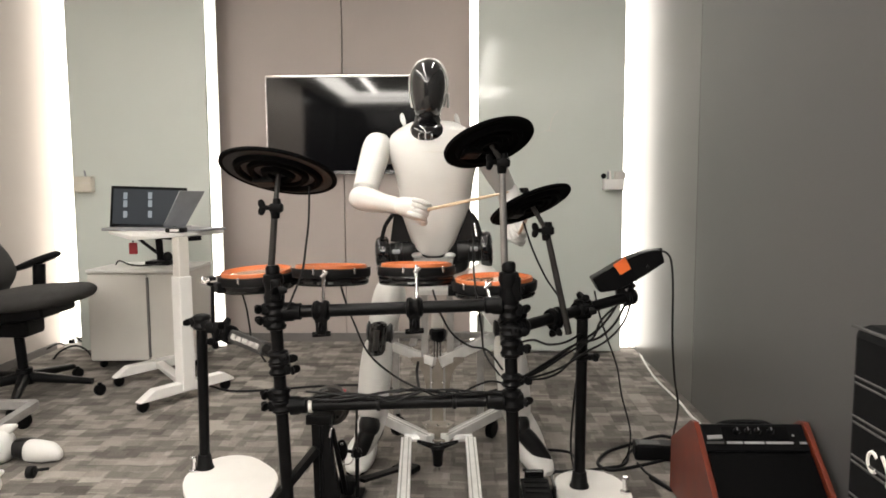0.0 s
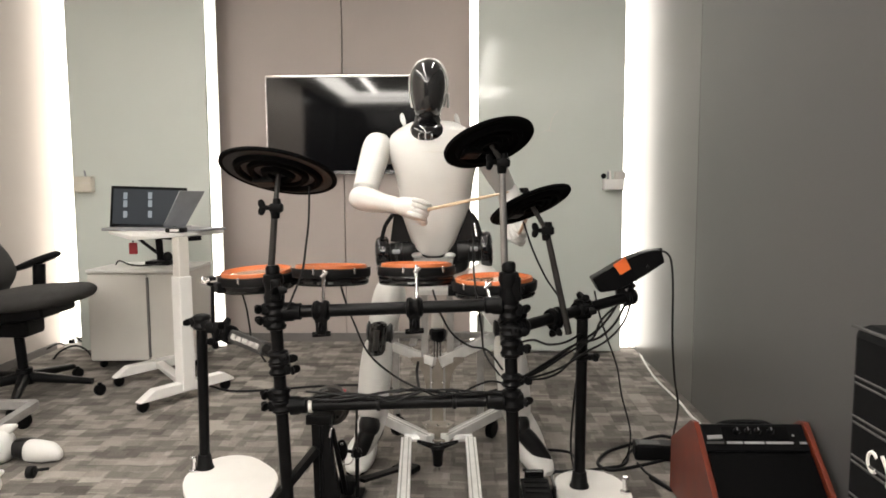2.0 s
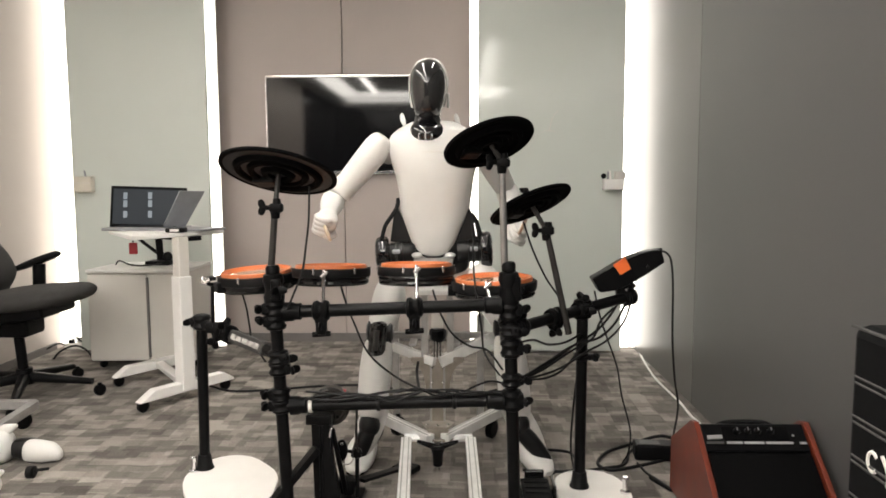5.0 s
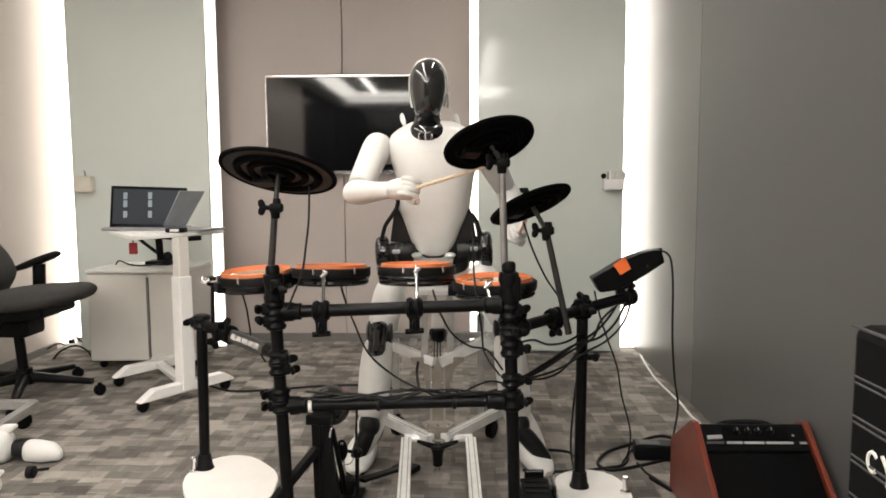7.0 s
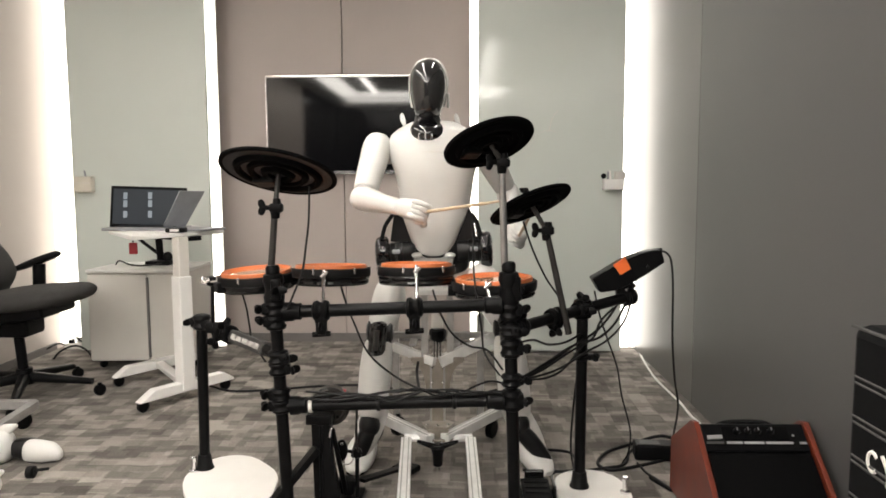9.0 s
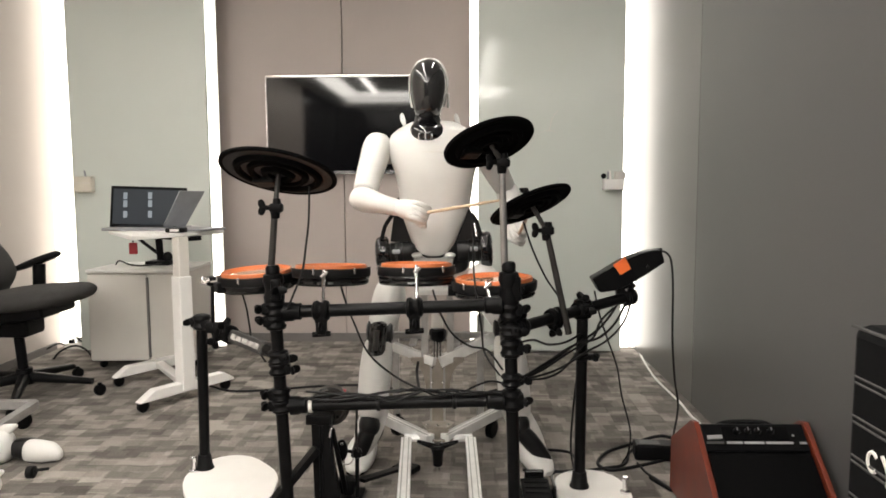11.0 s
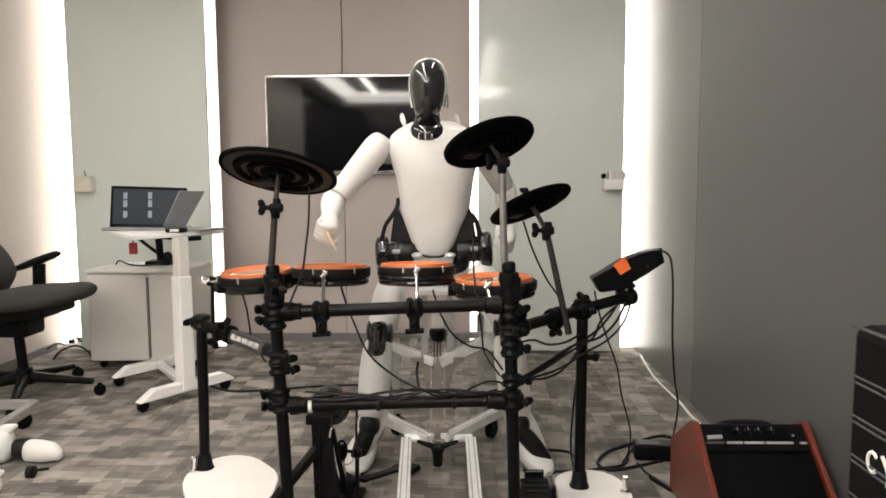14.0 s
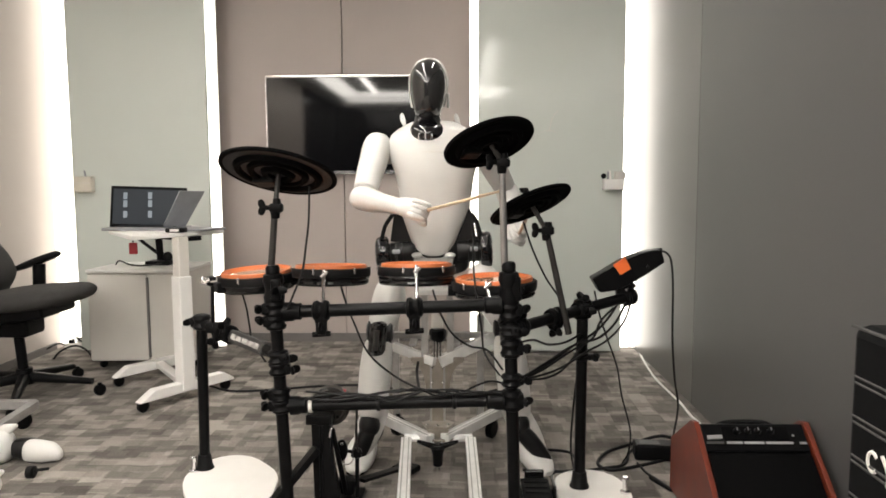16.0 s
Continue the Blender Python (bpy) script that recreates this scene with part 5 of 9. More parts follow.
    # legs
    for s, hip, knee, ankle, toe in ((-1, (-0.276, 2.930, 0.742), (-0.321, 2.760, 0.548), (-0.368, 2.800, 0.168), (-0.414, 2.720, 0.017)), (1, (0.063, 2.930, 0.793), (0.180, 2.760, 0.572), (0.232, 2.800, 0.170), (0.335, 2.720, 0.035))):
        hip, knee, ankle, toe = Vector(hip), Vector(knee), Vector(ankle), Vector(toe)
        l = (knee - hip).length
        bm = B()
        limb(bm, hip, knee, [(0, 0, 0.02, 0.045, 0.045), (0, 0, 0.06, 0.060, 0.060), (0, 0, l * 0.45, 0.064, 0.066), (0, 0, l * 0.75, 0.056, 0.058), (0, 0, l * 0.93, 0.045, 0.048), (0, 0, l, 0.025, 0.03)])
        part("thigh", bm, M_WHITE, t, "white thigh shell")
        kn = part("knee", lathe(B(), [(0.03, -0.052), (0.044, -0.045), (0.046, 0.045), (0.03, 0.052)], Matrix.Translation(knee + Vector((0, 0.015, 0.0))) @ Matrix.Rotation(math.pi / 2, 4, "Y"), 24), M_JOINT, t, "black knee joint")
        l = (ankle - knee).length
        bm = B()
        limb(bm, knee, ankle, [(0, 0, 0.03, 0.038, 0.045), (0, 0, 0.07, 0.056, 0.056), (0, 0, l * 0.4, 0.063, 0.062), (0, 0, l * 0.7, 0.061, 0.058), (0, 0, l * 0.88, 0.056, 0.052), (0, 0, l * 0.94, 0.042, 0.04)])
        shin = part("shin", bm, M_WHITE, t, "white shin shell")
        # dark inset on the front of the knee
        d = (ankle - knee).normalized()
        o = knee + d * 0.02 + Vector((0, -0.055, 0.005))
        part("knee_guard", box(B(), o, (0.072, 0.05, 0.14), aim(d, (0, 0, 0)), 0.022), M_GLOSS, kn, "glossy black knee guard")
        part("knee_inset", box(B(), o + Vector((0.002, -0.0275, 0)), (0.036, 0.010, 0.085), aim(d, (0, 0, 0)), 0.003), M_RUBBERGREY, kn)
        an = part("ankle", ball(B(), ankle + Vector((0, -0.035, 0)), (0.044, 0.05, 0.050)), M_JOINT, t, "black ankle joint")
        part("ankle_link", loft(B(), [(0, 0, 0, 0.032, 0.03), (0, 0, 0.06, 0.032, 0.034), (0, 0, 0.12, 0.025, 0.03), (0, 0, 0.165, 0.017, 0.022), (0, 0, 0.18, 0.008, 0.01)], Matrix.Translation(ankle + Vector((0, -0.045, -0.01))) @ aim(ankle + Vector((0, -0.045, -0.01)), Vector((toe.x, toe.y + 0.015, 0.045))), 16), M_JOINT, an)
        hc, hd = ankle + Vector((s * -0.022, 0.045, 0.050)), Vector((toe.x - s * 0.006, toe.y + 0.02, 0.040))
        hl = (hd - hc).length
        part("heel_cover", limb(B(), hc, hd, [(0, 0, -0.03, 0.030, 0.03), (0, 0, 0.0, 0.050, 0.045), (0, 0, hl * 0.4, 0.056, 0.045), (0, 0, hl * 0.75, 0.046, 0.032), (0, 0, hl, 0.024, 0.012)], 2.4), M_WHITE, t, "white heel cover")
        # foot
        h = Vector((ankle.x + s * 0.035, ankle.y + 0.08, 0.046))
        f = Vector((toe.x, toe.y - 0.07, 0.016))
        l = (f - h).length
        bm = B()
        limb(bm, h, f, [(0, 0, -0.03, 0.03, 0.02), (0, 0, 0.0, 0.052, 0.046), (0, 0.006, l * 0.3, 0.060, 0.046), (0, 0.0, l * 0.62, 0.056, 0.034), (0, 0, l * 0.85, 0.042, 0.022), (0, 0, l * 0.96, 0.026, 0.015), (0, 0, l, 0.010, 0.008)], 2.6)
        ft = part("foot", bm, M_WHITE, t, "white foot shell")
        bm = B()
        loft(bm, [(0, 0, -0.02, 0.04, 0.006), (0, 0, l * 0.5, 0.048, 0.006), (0, 0, l * 0.95, 0.034, 0.006)], Matrix.Translation((h.x, h.y, 0.009)) @ aim((h.x, h.y, 0), (f.x, f.y, 0)), 16)
        part("sole", bm, M_RUBBER, ft, "dark sole")
    # arms, shaped along their bones and placed by their rows
    arms = []
    for s in (-1, 1):
        ua = bone("upper_arm", [(0, 0, -0.058, 0.018, 0.018), (0, 0, -0.045, 0.046, 0.046), (0, 0, 0.0, 0.058, 0.058), (0, 0, 0.08, 0.056, 0.056), (0, 0, 0.17, 0.051, 0.051), (0, 0, UPPER - 0.050, 0.047, 0.047), (0, 0, UPPER - 0.040, 0.038, 0.038)], M_WHITE, t, "white upper arm shell")
        bm = B()
        loft(bm, [(0, 0, UPPER - 0.06, 0.038, 0.038), (0, 0, UPPER - 0.03, 0.038, 0.038), (0, 0, UPPER - 0.01, 0.032, 0.032)], None, 20)
        subpart("elbow_joint", bm, M_ALUDARK, ua, "grey elbow joint")
        fa = bone("forearm", [(0, 0, -0.047, 0.018, 0.018), (0, 0, -0.038, 0.036, 0.036), (0, 0, 0.0, 0.047, 0.047), (0, 0, 0.05, 0.045, 0.044), (0, 0, 0.12, 0.035, 0.034), (0, 0, 0.18, 0.031, 0.031), (0, 0, 0.20, 0.026, 0.026)], M_WHITE, t, "white forearm shell")
        # gripping palm with curled fingers
        ha = bone("hand_shell", [(0, 0, -0.078, 0.026, 0.026), (0, 0, -0.064, 0.036, 0.034), (0, 0, -0.02, 0.043, 0.038), (0, 0, 0.02, 0.042, 0.036), (0, 0, 0.042, 0.032, 0.028), (0, 0, 0.052, 0.016, 0.014)], M_WHITE, t, "white gripping palm")
        for k in range(4):
            bm = B()
            y = -0.03 + 0.02 * k
            tube(bm, [(-0.030, y * 0.85, 0.008), (-0.034, y * 0.85, 0.030), (-0.022, y * 0.85, 0.048), (0.004, y * 0.85, 0.052), (0.020, y * 0.85, 0.040)], 0.0112, 8, 4)
            subpart("finger", bm, M_WHITE, ha)
        bm = B()
        tube(bm, [(0.03, -0.03, -0.005), (0.04, -0.036, 0.02), (0.028, -0.036, 0.042), (0.006, -0.03, 0.052)], 0.0115, 8, 4)
        subpart("thumb", bm, M_WHITE, ha)
        st = thing("drumstick", (0, 0, 0), "pale wooden drumstick held by the robot", "drumstick", "drumsticks")
        bm = B()
        lathe(bm, [(0.004, -0.05), (0.0062, -0.045), (0.0062, STICK * 0.70), (0.0038, STICK - 0.03)], Matrix(), 12)
        subpart("shaft", bm, M_WOODSTICK, st)
        bm = B()
        loft(bm, [(0, 0, STICK - 0.031, 0.0037, 0.0037), (0, 0, STICK - 0.015, 0.0056, 0.0056), (0, 0, STICK, 0.0025, 0.0025)], None, 12, 2)
        subpart("tip", bm, M_WOODSTICK, st)
        arms.append((ua, fa, ha, st))
    return t, arms


ROBOT, ARMS = robot()

# ---- amplifier and case ----
def amplifier():
    x0, x1 = 0.770, 1.146
    prof = [(1.93, 0.012), (2.545, 0.012), (2.545, 0.205), (2.335, 0.341), (2.30, 0.346), (1.94, 0.03)]
    t = thing("drum_amplifier", ((x0 + x1) / 2, 2.25, 0), "black wedge drum amplifier with red wooden sides", "amplifier")
    ex = Matrix(((0, 0, 1, 0), (1, 0, 0, 0), (0, 1, 0, 0), (0, 0, 0, 1)))
    for x in (x0, x1 - 0.018):
        part("side_panel", prism(B(), prof, Matrix.Translation((x, 0, 0)) @ ex, 0.018, 0.003), M_REDWOOD, t, "red lacquered wooden side")
    inner = [(1.99, 0.02), (2.53, 0.02), (2.53, 0.205), (2.335, 0.328), (2.31, 0.328), (1.99, 0.045)]
    part("cabinet_body", prism(B(), inner, Matrix.Translation((x0 + 0.0185, 0, 0)) @ ex, x1 - x0 - 0.037, 0.004), M_PLASTIC, t)
    # sloped face: u runs down the slope
    top, bot = Vector((0, 2.305, 0.333)), Vector((0, 1.975, 0.040))
    down = (bot - top).normalized()
    nrm = Vector((0, down.z, -down.y))
    if nrm.y > 0:
        nrm = -nrm
    turn = Matrix((Vector((1, 0, 0)), -down, nrm)).transposed().to_4x4()
    cx = (x0 + x1) / 2
    def at(u, x, lift=0.0):
        return Vector((x, 0, 0)) + top + down * u + nrm * lift
    part("grille", box(B(), at(0.272, cx, -0.002), (x1 - x0 - 0.045, 0.33, 0.012), turn, 0.004), M_GRILLE, t, "black cloth grille")
    pan = part("control_panel", box(B(), at(0.046, cx, 0.0), (x1 - x0 - 0.045, 0.096, 0.008), turn, 0.003), M_PLASTIC, t, "black control panel")
    part("recess", box(B(), at(0.033, cx + 0.005, 0.004), (0.21, 0.048, 0.006), turn, 0.002), M_GRILLE, pan)
    for k in (-0.056, -0.020, 0.012, 0.054):
        bm = B()
        rod(bm, at(0.028, cx + k, 0.006), at(0.028, cx + k, 0.020), 0.0115, 0.0095)
        kn = part("knob", bm, M_PLASTIC, pan)
        part("pointer", box(B(), at(0.024, cx + k, 0.0205), (0.003, 0.010, 0.002), turn), M_LABEL, kn)
    for x, w in ((cx - 0.070, 0.050), (cx - 0.007, 0.064), (cx + 0.074, 0.086), (cx + 0.150, 0.024), (cx - 0.132, 0.055)):
        part("print_bar", box(B(), at(0.066, x, 0.004), (w, 0.008, 0.003), turn), M_LABEL if x > cx - 0.1 else M_RUBBERGREY, pan, "silver printed bar")
    part("badge", box(B(), at(0.046, cx - 0.130, 0.005), (0.050, 0.014, 0.004), turn @ Matrix.Rotation(0.06, 4, "Z"), 0.002), M_LABEL, pan, "silver badge")
    part("lamp", rod(B(), at(0.040, cx + 0.124, 0.003), at(0.040, cx + 0.124, 0.008), 0.004), M_LABEL, pan)
    part("carry_handle", tube(B(), [(cx - 0.09, 2.36, 0.312), (cx - 0.06, 2.36, 0.322), (cx, 2.36, 0.325), (cx + 0.06, 2.36, 0.322), (cx + 0.09, 2.36, 0.312)], 0.009), M_RUBBER, t, "black carry handle")
    for x in (x0 + 0.03, x1 - 0.03):
        for y in (1.99, 2.50):
            part("rubber_foot", rod(B(), (x, y, 0.0), (x, y, 0.014), 0.016), M_RUBBER, t)


def case():
    x0, x1, y0, y1, z1 = 0.956, 1.168, 1.08, 1.735, 0.792
    t = thing("padded_case", ((x0 + x1) / 2, (y0 + y1) / 2, 0), "dark quilted equipment case with pale piping and white lettering", "case")
    bm = B()
    box(bm, ((x0 + x1) / 2, (y0 + y1) / 2, 0.02 + (z1 - 0.02) / 2), (x1 - x0, y1 - y0, z1 - 0.02), bevel=0.03)
    part("body", bm, M_CASE, t)
    zs = []
    for k in range(7):
        for dz in (0.667, 0.652):
            zs.append(dz - 0.0975 * k)
    for z in zs:
        part("piping", rod(B(), (x0 - 0.0012, y0 + 0.03, z), (x0 - 0.0012, y1 - 0.03, z), 0.003, n=8), M_PIPING, t, "grey piping")
    part("top_piping", tube(B(), [(x0 + 0.010, y0 + 0.03, z1 - 0.010), (x0 + 0.010, y1 - 0.04, z1 - 0.010), (x0 + 0.016, y1 - 0.016, z1 - 0.012), (x0 + 0.04, y1 - 0.010, z1 - 0.010), (x1 - 0.03, y1 - 0.010, z1 - 0.010)], 0.0045, 8), M_PIPING, t, "grey piping")
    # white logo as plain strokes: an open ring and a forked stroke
    c = Vector((x0 - 0.001, 1.615, 0.487))
    ring = [c + Vector((0, -0.019 * math.cos(a), 0.023 * math.sin(a))) for a in [math.radians(40 + 28 * i) for i in range(11)]]
    part("logo_shape", tube(B(), ring, 0.0045, 8, 3), M_WHITEPLATE, t, "white open ring mark")
    q = c + Vector((0, -0.062, -0.004))
    part("logo_shape", tube(B(), [q + Vector((0, 0.026, 0.032)), q, q + Vector((0, 0.0, -0.03))], 0.005, 8, 3), M_WHITEPLATE, t, "white forked mark")
    part("logo_shape", tube(B(), [q + Vector((0, -0.026, 0.032)), q + Vector((0, -0.004, 0.004))], 0.005, 8, 3), M_WHITEPLATE, t, "white forked mark")
    for x in (x0 + 0.03, x1 - 0.03):
        for y in (y0 + 0.04, y1 - 0.04):
            part("foot", rod(B(), (x, y, 0.0), (x, y, 0.025), 0.014), M_RUBBER, t)


amplifier()
case()

# ---- cables ----
def cable(pts, r=0.0034, label="thin black cable on the drum kit", material=None, name="cable"):
    return single(name, tube(B(), pts, r), material or M_CABLE, label, "cable", pts[len(pts) // 2], "cables")


def cables():
    # along the lower bar
    for k, (dz, r) in enumerate(((0.024, 0.004), (0.028, 0.0035), (0.02, 0.0045))):
        pts = []
        for i in range(9):
            s = i / 8
            p = mix(LOW_A, LOW_B, 0.1 + 0.86 * s)
            pts.append(p + Vector((0, -0.012 + 0.012 * math.sin(5 * s + 2 * k), dz + 0.006 * k + 0.012 * math.sin(9 * s + 1.7 * k))))
        cable(pts, r, "thin black cable tied along the lower crossbar")
    cable([(-0.323, 2.240, 0.428), (-0.262, 2.230, 0.462), (-0.202, 2.230, 0.466), (-0.137, 2.220, 0.480), (-0.083, 2.220, 0.458), (-0.028, 2.230, 0.470), (0.026, 2.230, 0.455), (0.117, 2.230, 0.474)], 0.0034, "thin black cable tied along the lower crossbar")
    cable([(-0.470, 2.240, 0.428), (-0.376, 2.230, 0.450), (-0.293, 2.230, 0.454), (-0.229, 2.220, 0.435), (-0.155, 2.220, 0.458), (-0.101, 2.230, 0.473), (-0.047, 2.230, 0.455)], 0.004, "thin black cable tied along the lower crossbar")
    # from the pads down to the bar
    cable([(-0.420, 2.450, 0.780), (-0.388, 2.360, 0.737), (-0.350, 2.300, 0.672), (-0.306, 2.300, 0.576), (-0.236, 2.300, 0.510), (-0.159, 2.270, 0.474), (-0.102, 2.240, 0.467)])
    cable([(-0.097, 2.450, 0.763), (-0.066, 2.320, 0.705), (-0.029, 2.300, 0.643), (0.027, 2.300, 0.601), (0.086, 2.280, 0.591), (0.135, 2.240, 0.536)])
    cable([(0.042, 2.400, 0.991), (0.043, 2.360, 0.861), (0.051, 2.300, 0.775), (0.068, 2.300, 0.662), (0.079, 2.290, 0.579), (0.126, 2.240, 0.517)])
    cable([(-0.480, 2.250, 1.128), (-0.482, 2.240, 1.021), (-0.494, 2.240, 0.931), (-0.504, 2.230, 0.859), (-0.531, 2.220, 0.788), (-0.552, 2.215, 0.738)])
    cable([(-0.785, 2.500, 0.748), (-0.764, 2.480, 0.696), (-0.745, 2.450, 0.631), (-0.722, 2.400, 0.592), (-0.650, 2.300, 0.547)])
    cable([(0.214, 2.420, 1.005), (0.244, 2.410, 0.913), (0.289, 2.410, 0.816), (0.328, 2.410, 0.757), (0.367, 2.420, 0.692)])
    cable([(-0.074, 2.240, 0.461), (-0.010, 2.235, 0.459), (0.054, 2.250, 0.483), (0.100, 2.260, 0.493), (0.147, 2.270, 0.481)])
    cable([(-0.147, 2.400, 0.522), (-0.152, 2.400, 0.482), (-0.137, 2.280, 0.458)], 0.005)
    cable([(-0.341, 2.260, 0.397), (-0.352, 2.300, 0.297), (-0.353, 2.350, 0.218)])
    # bundle from the module to the right post
    cable([(0.596, 2.630, 0.700), (0.543, 2.600, 0.632), (0.484, 2.560, 0.587), (0.387, 2.460, 0.558), (0.283, 2.340, 0.523), (0.199, 2.240, 0.506)], 0.0045)
    cable([(0.617, 2.630, 0.690), (0.574, 2.600, 0.621), (0.503, 2.550, 0.573), (0.395, 2.450, 0.567), (0.293, 2.340, 0.538), (0.199, 2.240, 0.512)], 0.0045)
    cable([(0.638, 2.630, 0.700), (0.603, 2.600, 0.621), (0.533, 2.550, 0.564), (0.448, 2.470, 0.542), (0.323, 2.350, 0.507), (0.199, 2.240, 0.503)], 0.004)
    cable([(0.567, 2.620, 0.670), (0.512, 2.580, 0.625), (0.474, 2.530, 0.573), (0.371, 2.420, 0.548), (0.272, 2.320, 0.515), (0.193, 2.230, 0.507)], 0.004)
    cable([(0.456, 2.520, 0.575), (0.359, 2.400, 0.503), (0.293, 2.340, 0.484), (0.230, 2.280, 0.493), (0.189, 2.230, 0.504)], 0.004)
    cable([(0.436, 2.520, 0.596), (0.367, 2.460, 0.576), (0.300, 2.400, 0.582), (0.243, 2.320, 0.616), (0.191, 2.260, 0.622)], 0.004)
    cable([(0.501, 2.640, 0.731), (0.519, 2.620, 0.638), (0.556, 2.660, 0.544), (0.626, 2.800, 0.397), (0.669, 2.900, 0.251), (0.695, 2.850, 0.123), (0.673, 2.780, 0.055), (0.645, 2.772, 0.006)], 0.0035, "thin black cable hanging from the sound module")
    # module lead over the wing to the amplifier
    cable([(0.737, 2.640, 0.877), (0.759, 2.630, 0.876), (0.777, 2.620, 0.845), (0.786, 2.620, 0.744), (0.789, 2.620, 0.553), (0.807, 2.640, 0.396), (0.835, 2.680, 0.274), (0.821, 2.680, 0.162), (0.814, 2.680, 0.094)], 0.004, "thin black lead hanging from the sound module")
    # along the floor
    cable([(-1.408, 3.860, 0.006), (-1.255, 3.763, 0.006), (-1.043, 3.786, 0.006), (-0.807, 3.853, 0.006), (-0.557, 3.877, 0.006), (-0.296, 3.792, 0.006)], 0.006, "black cable across the carpet")
    cable([(0.262, 2.931, 0.006), (0.346, 2.926, 0.006), (0.459, 2.889, 0.006), (0.452, 2.724, 0.006), (0.341, 2.696, 0.006), (0.243, 2.711, 0.006)], 0.006, "black cable across the carpet")
    cable([(0.947, 3.065, 0.006), (0.878, 3.087, 0.008), (0.745, 3.002, 0.006), (0.615, 2.903, 0.006), (0.552, 2.782, 0.006), (0.587, 2.710, 0.008), (0.708, 2.756, 0.006), (0.896, 2.857, 0.006)], 0.007, "black cable loop on the carpet")
    cable([(0.918, 2.971, 0.006), (0.821, 3.011, 0.008), (0.710, 2.904, 0.006), (0.656, 2.772, 0.006), (0.545, 2.726, 0.006), (0.451, 2.692, 0.006)], 0.006, "black cable loop on the carpet")
    cable([(0.442, 2.691, 0.006), (0.407, 2.560, 0.161), (0.415, 2.560, 0.312), (0.423, 2.530, 0.448)], 0.004)
    cable([(0.711, 2.784, 0.006), (0.724, 2.684, 0.006), (0.750, 2.621, 0.006), (0.777, 2.532, 0.006), (0.804, 2.454, 0.006)], 0.005, "black cable with inline plug on the carpet")
    p, q = Vector((0.726, 2.638, 0.010)), Vector((0.770, 2.523, 0.010))
    pl = thing("inline_plug", p, "black cable plug lying on the carpet", "plug")
    part("body", rod(B(), p, q, 0.010, 0.006), M_RUBBER, pl)
    # adapter brick
    b = Vector((0.814, 2.829, 0.000))
    t = thing("power_adapter", b, "black power adapter brick on the carpet", "power adapter")
    part("body", box(B(), b + Vector((0.0, 0.02, 0.035)), (0.20, 0.08, 0.065), Matrix.Rotation(-0.1, 4, "Z"), 0.008), M_PLASTIC, t)
    part("label", box(B(), b + Vector((-0.04, 0.02, 0.0685)), (0.08, 0.05, 0.002), Matrix.Rotation(-0.1, 4, "Z")), M_RUBBERGREY, t)
    # white cable along the right wall
    cable([(1.192, 4.687, 0.005), (1.157, 4.417, 0.005), (1.122, 4.029, 0.005), (1.123, 3.703, 0.005), (1.126, 3.587, 0.005), (1.115, 3.382, 0.005), (1.119, 3.246, 0.005)], 0.006, "white cable along the wall foot", M_WHITECABLE)


cables()



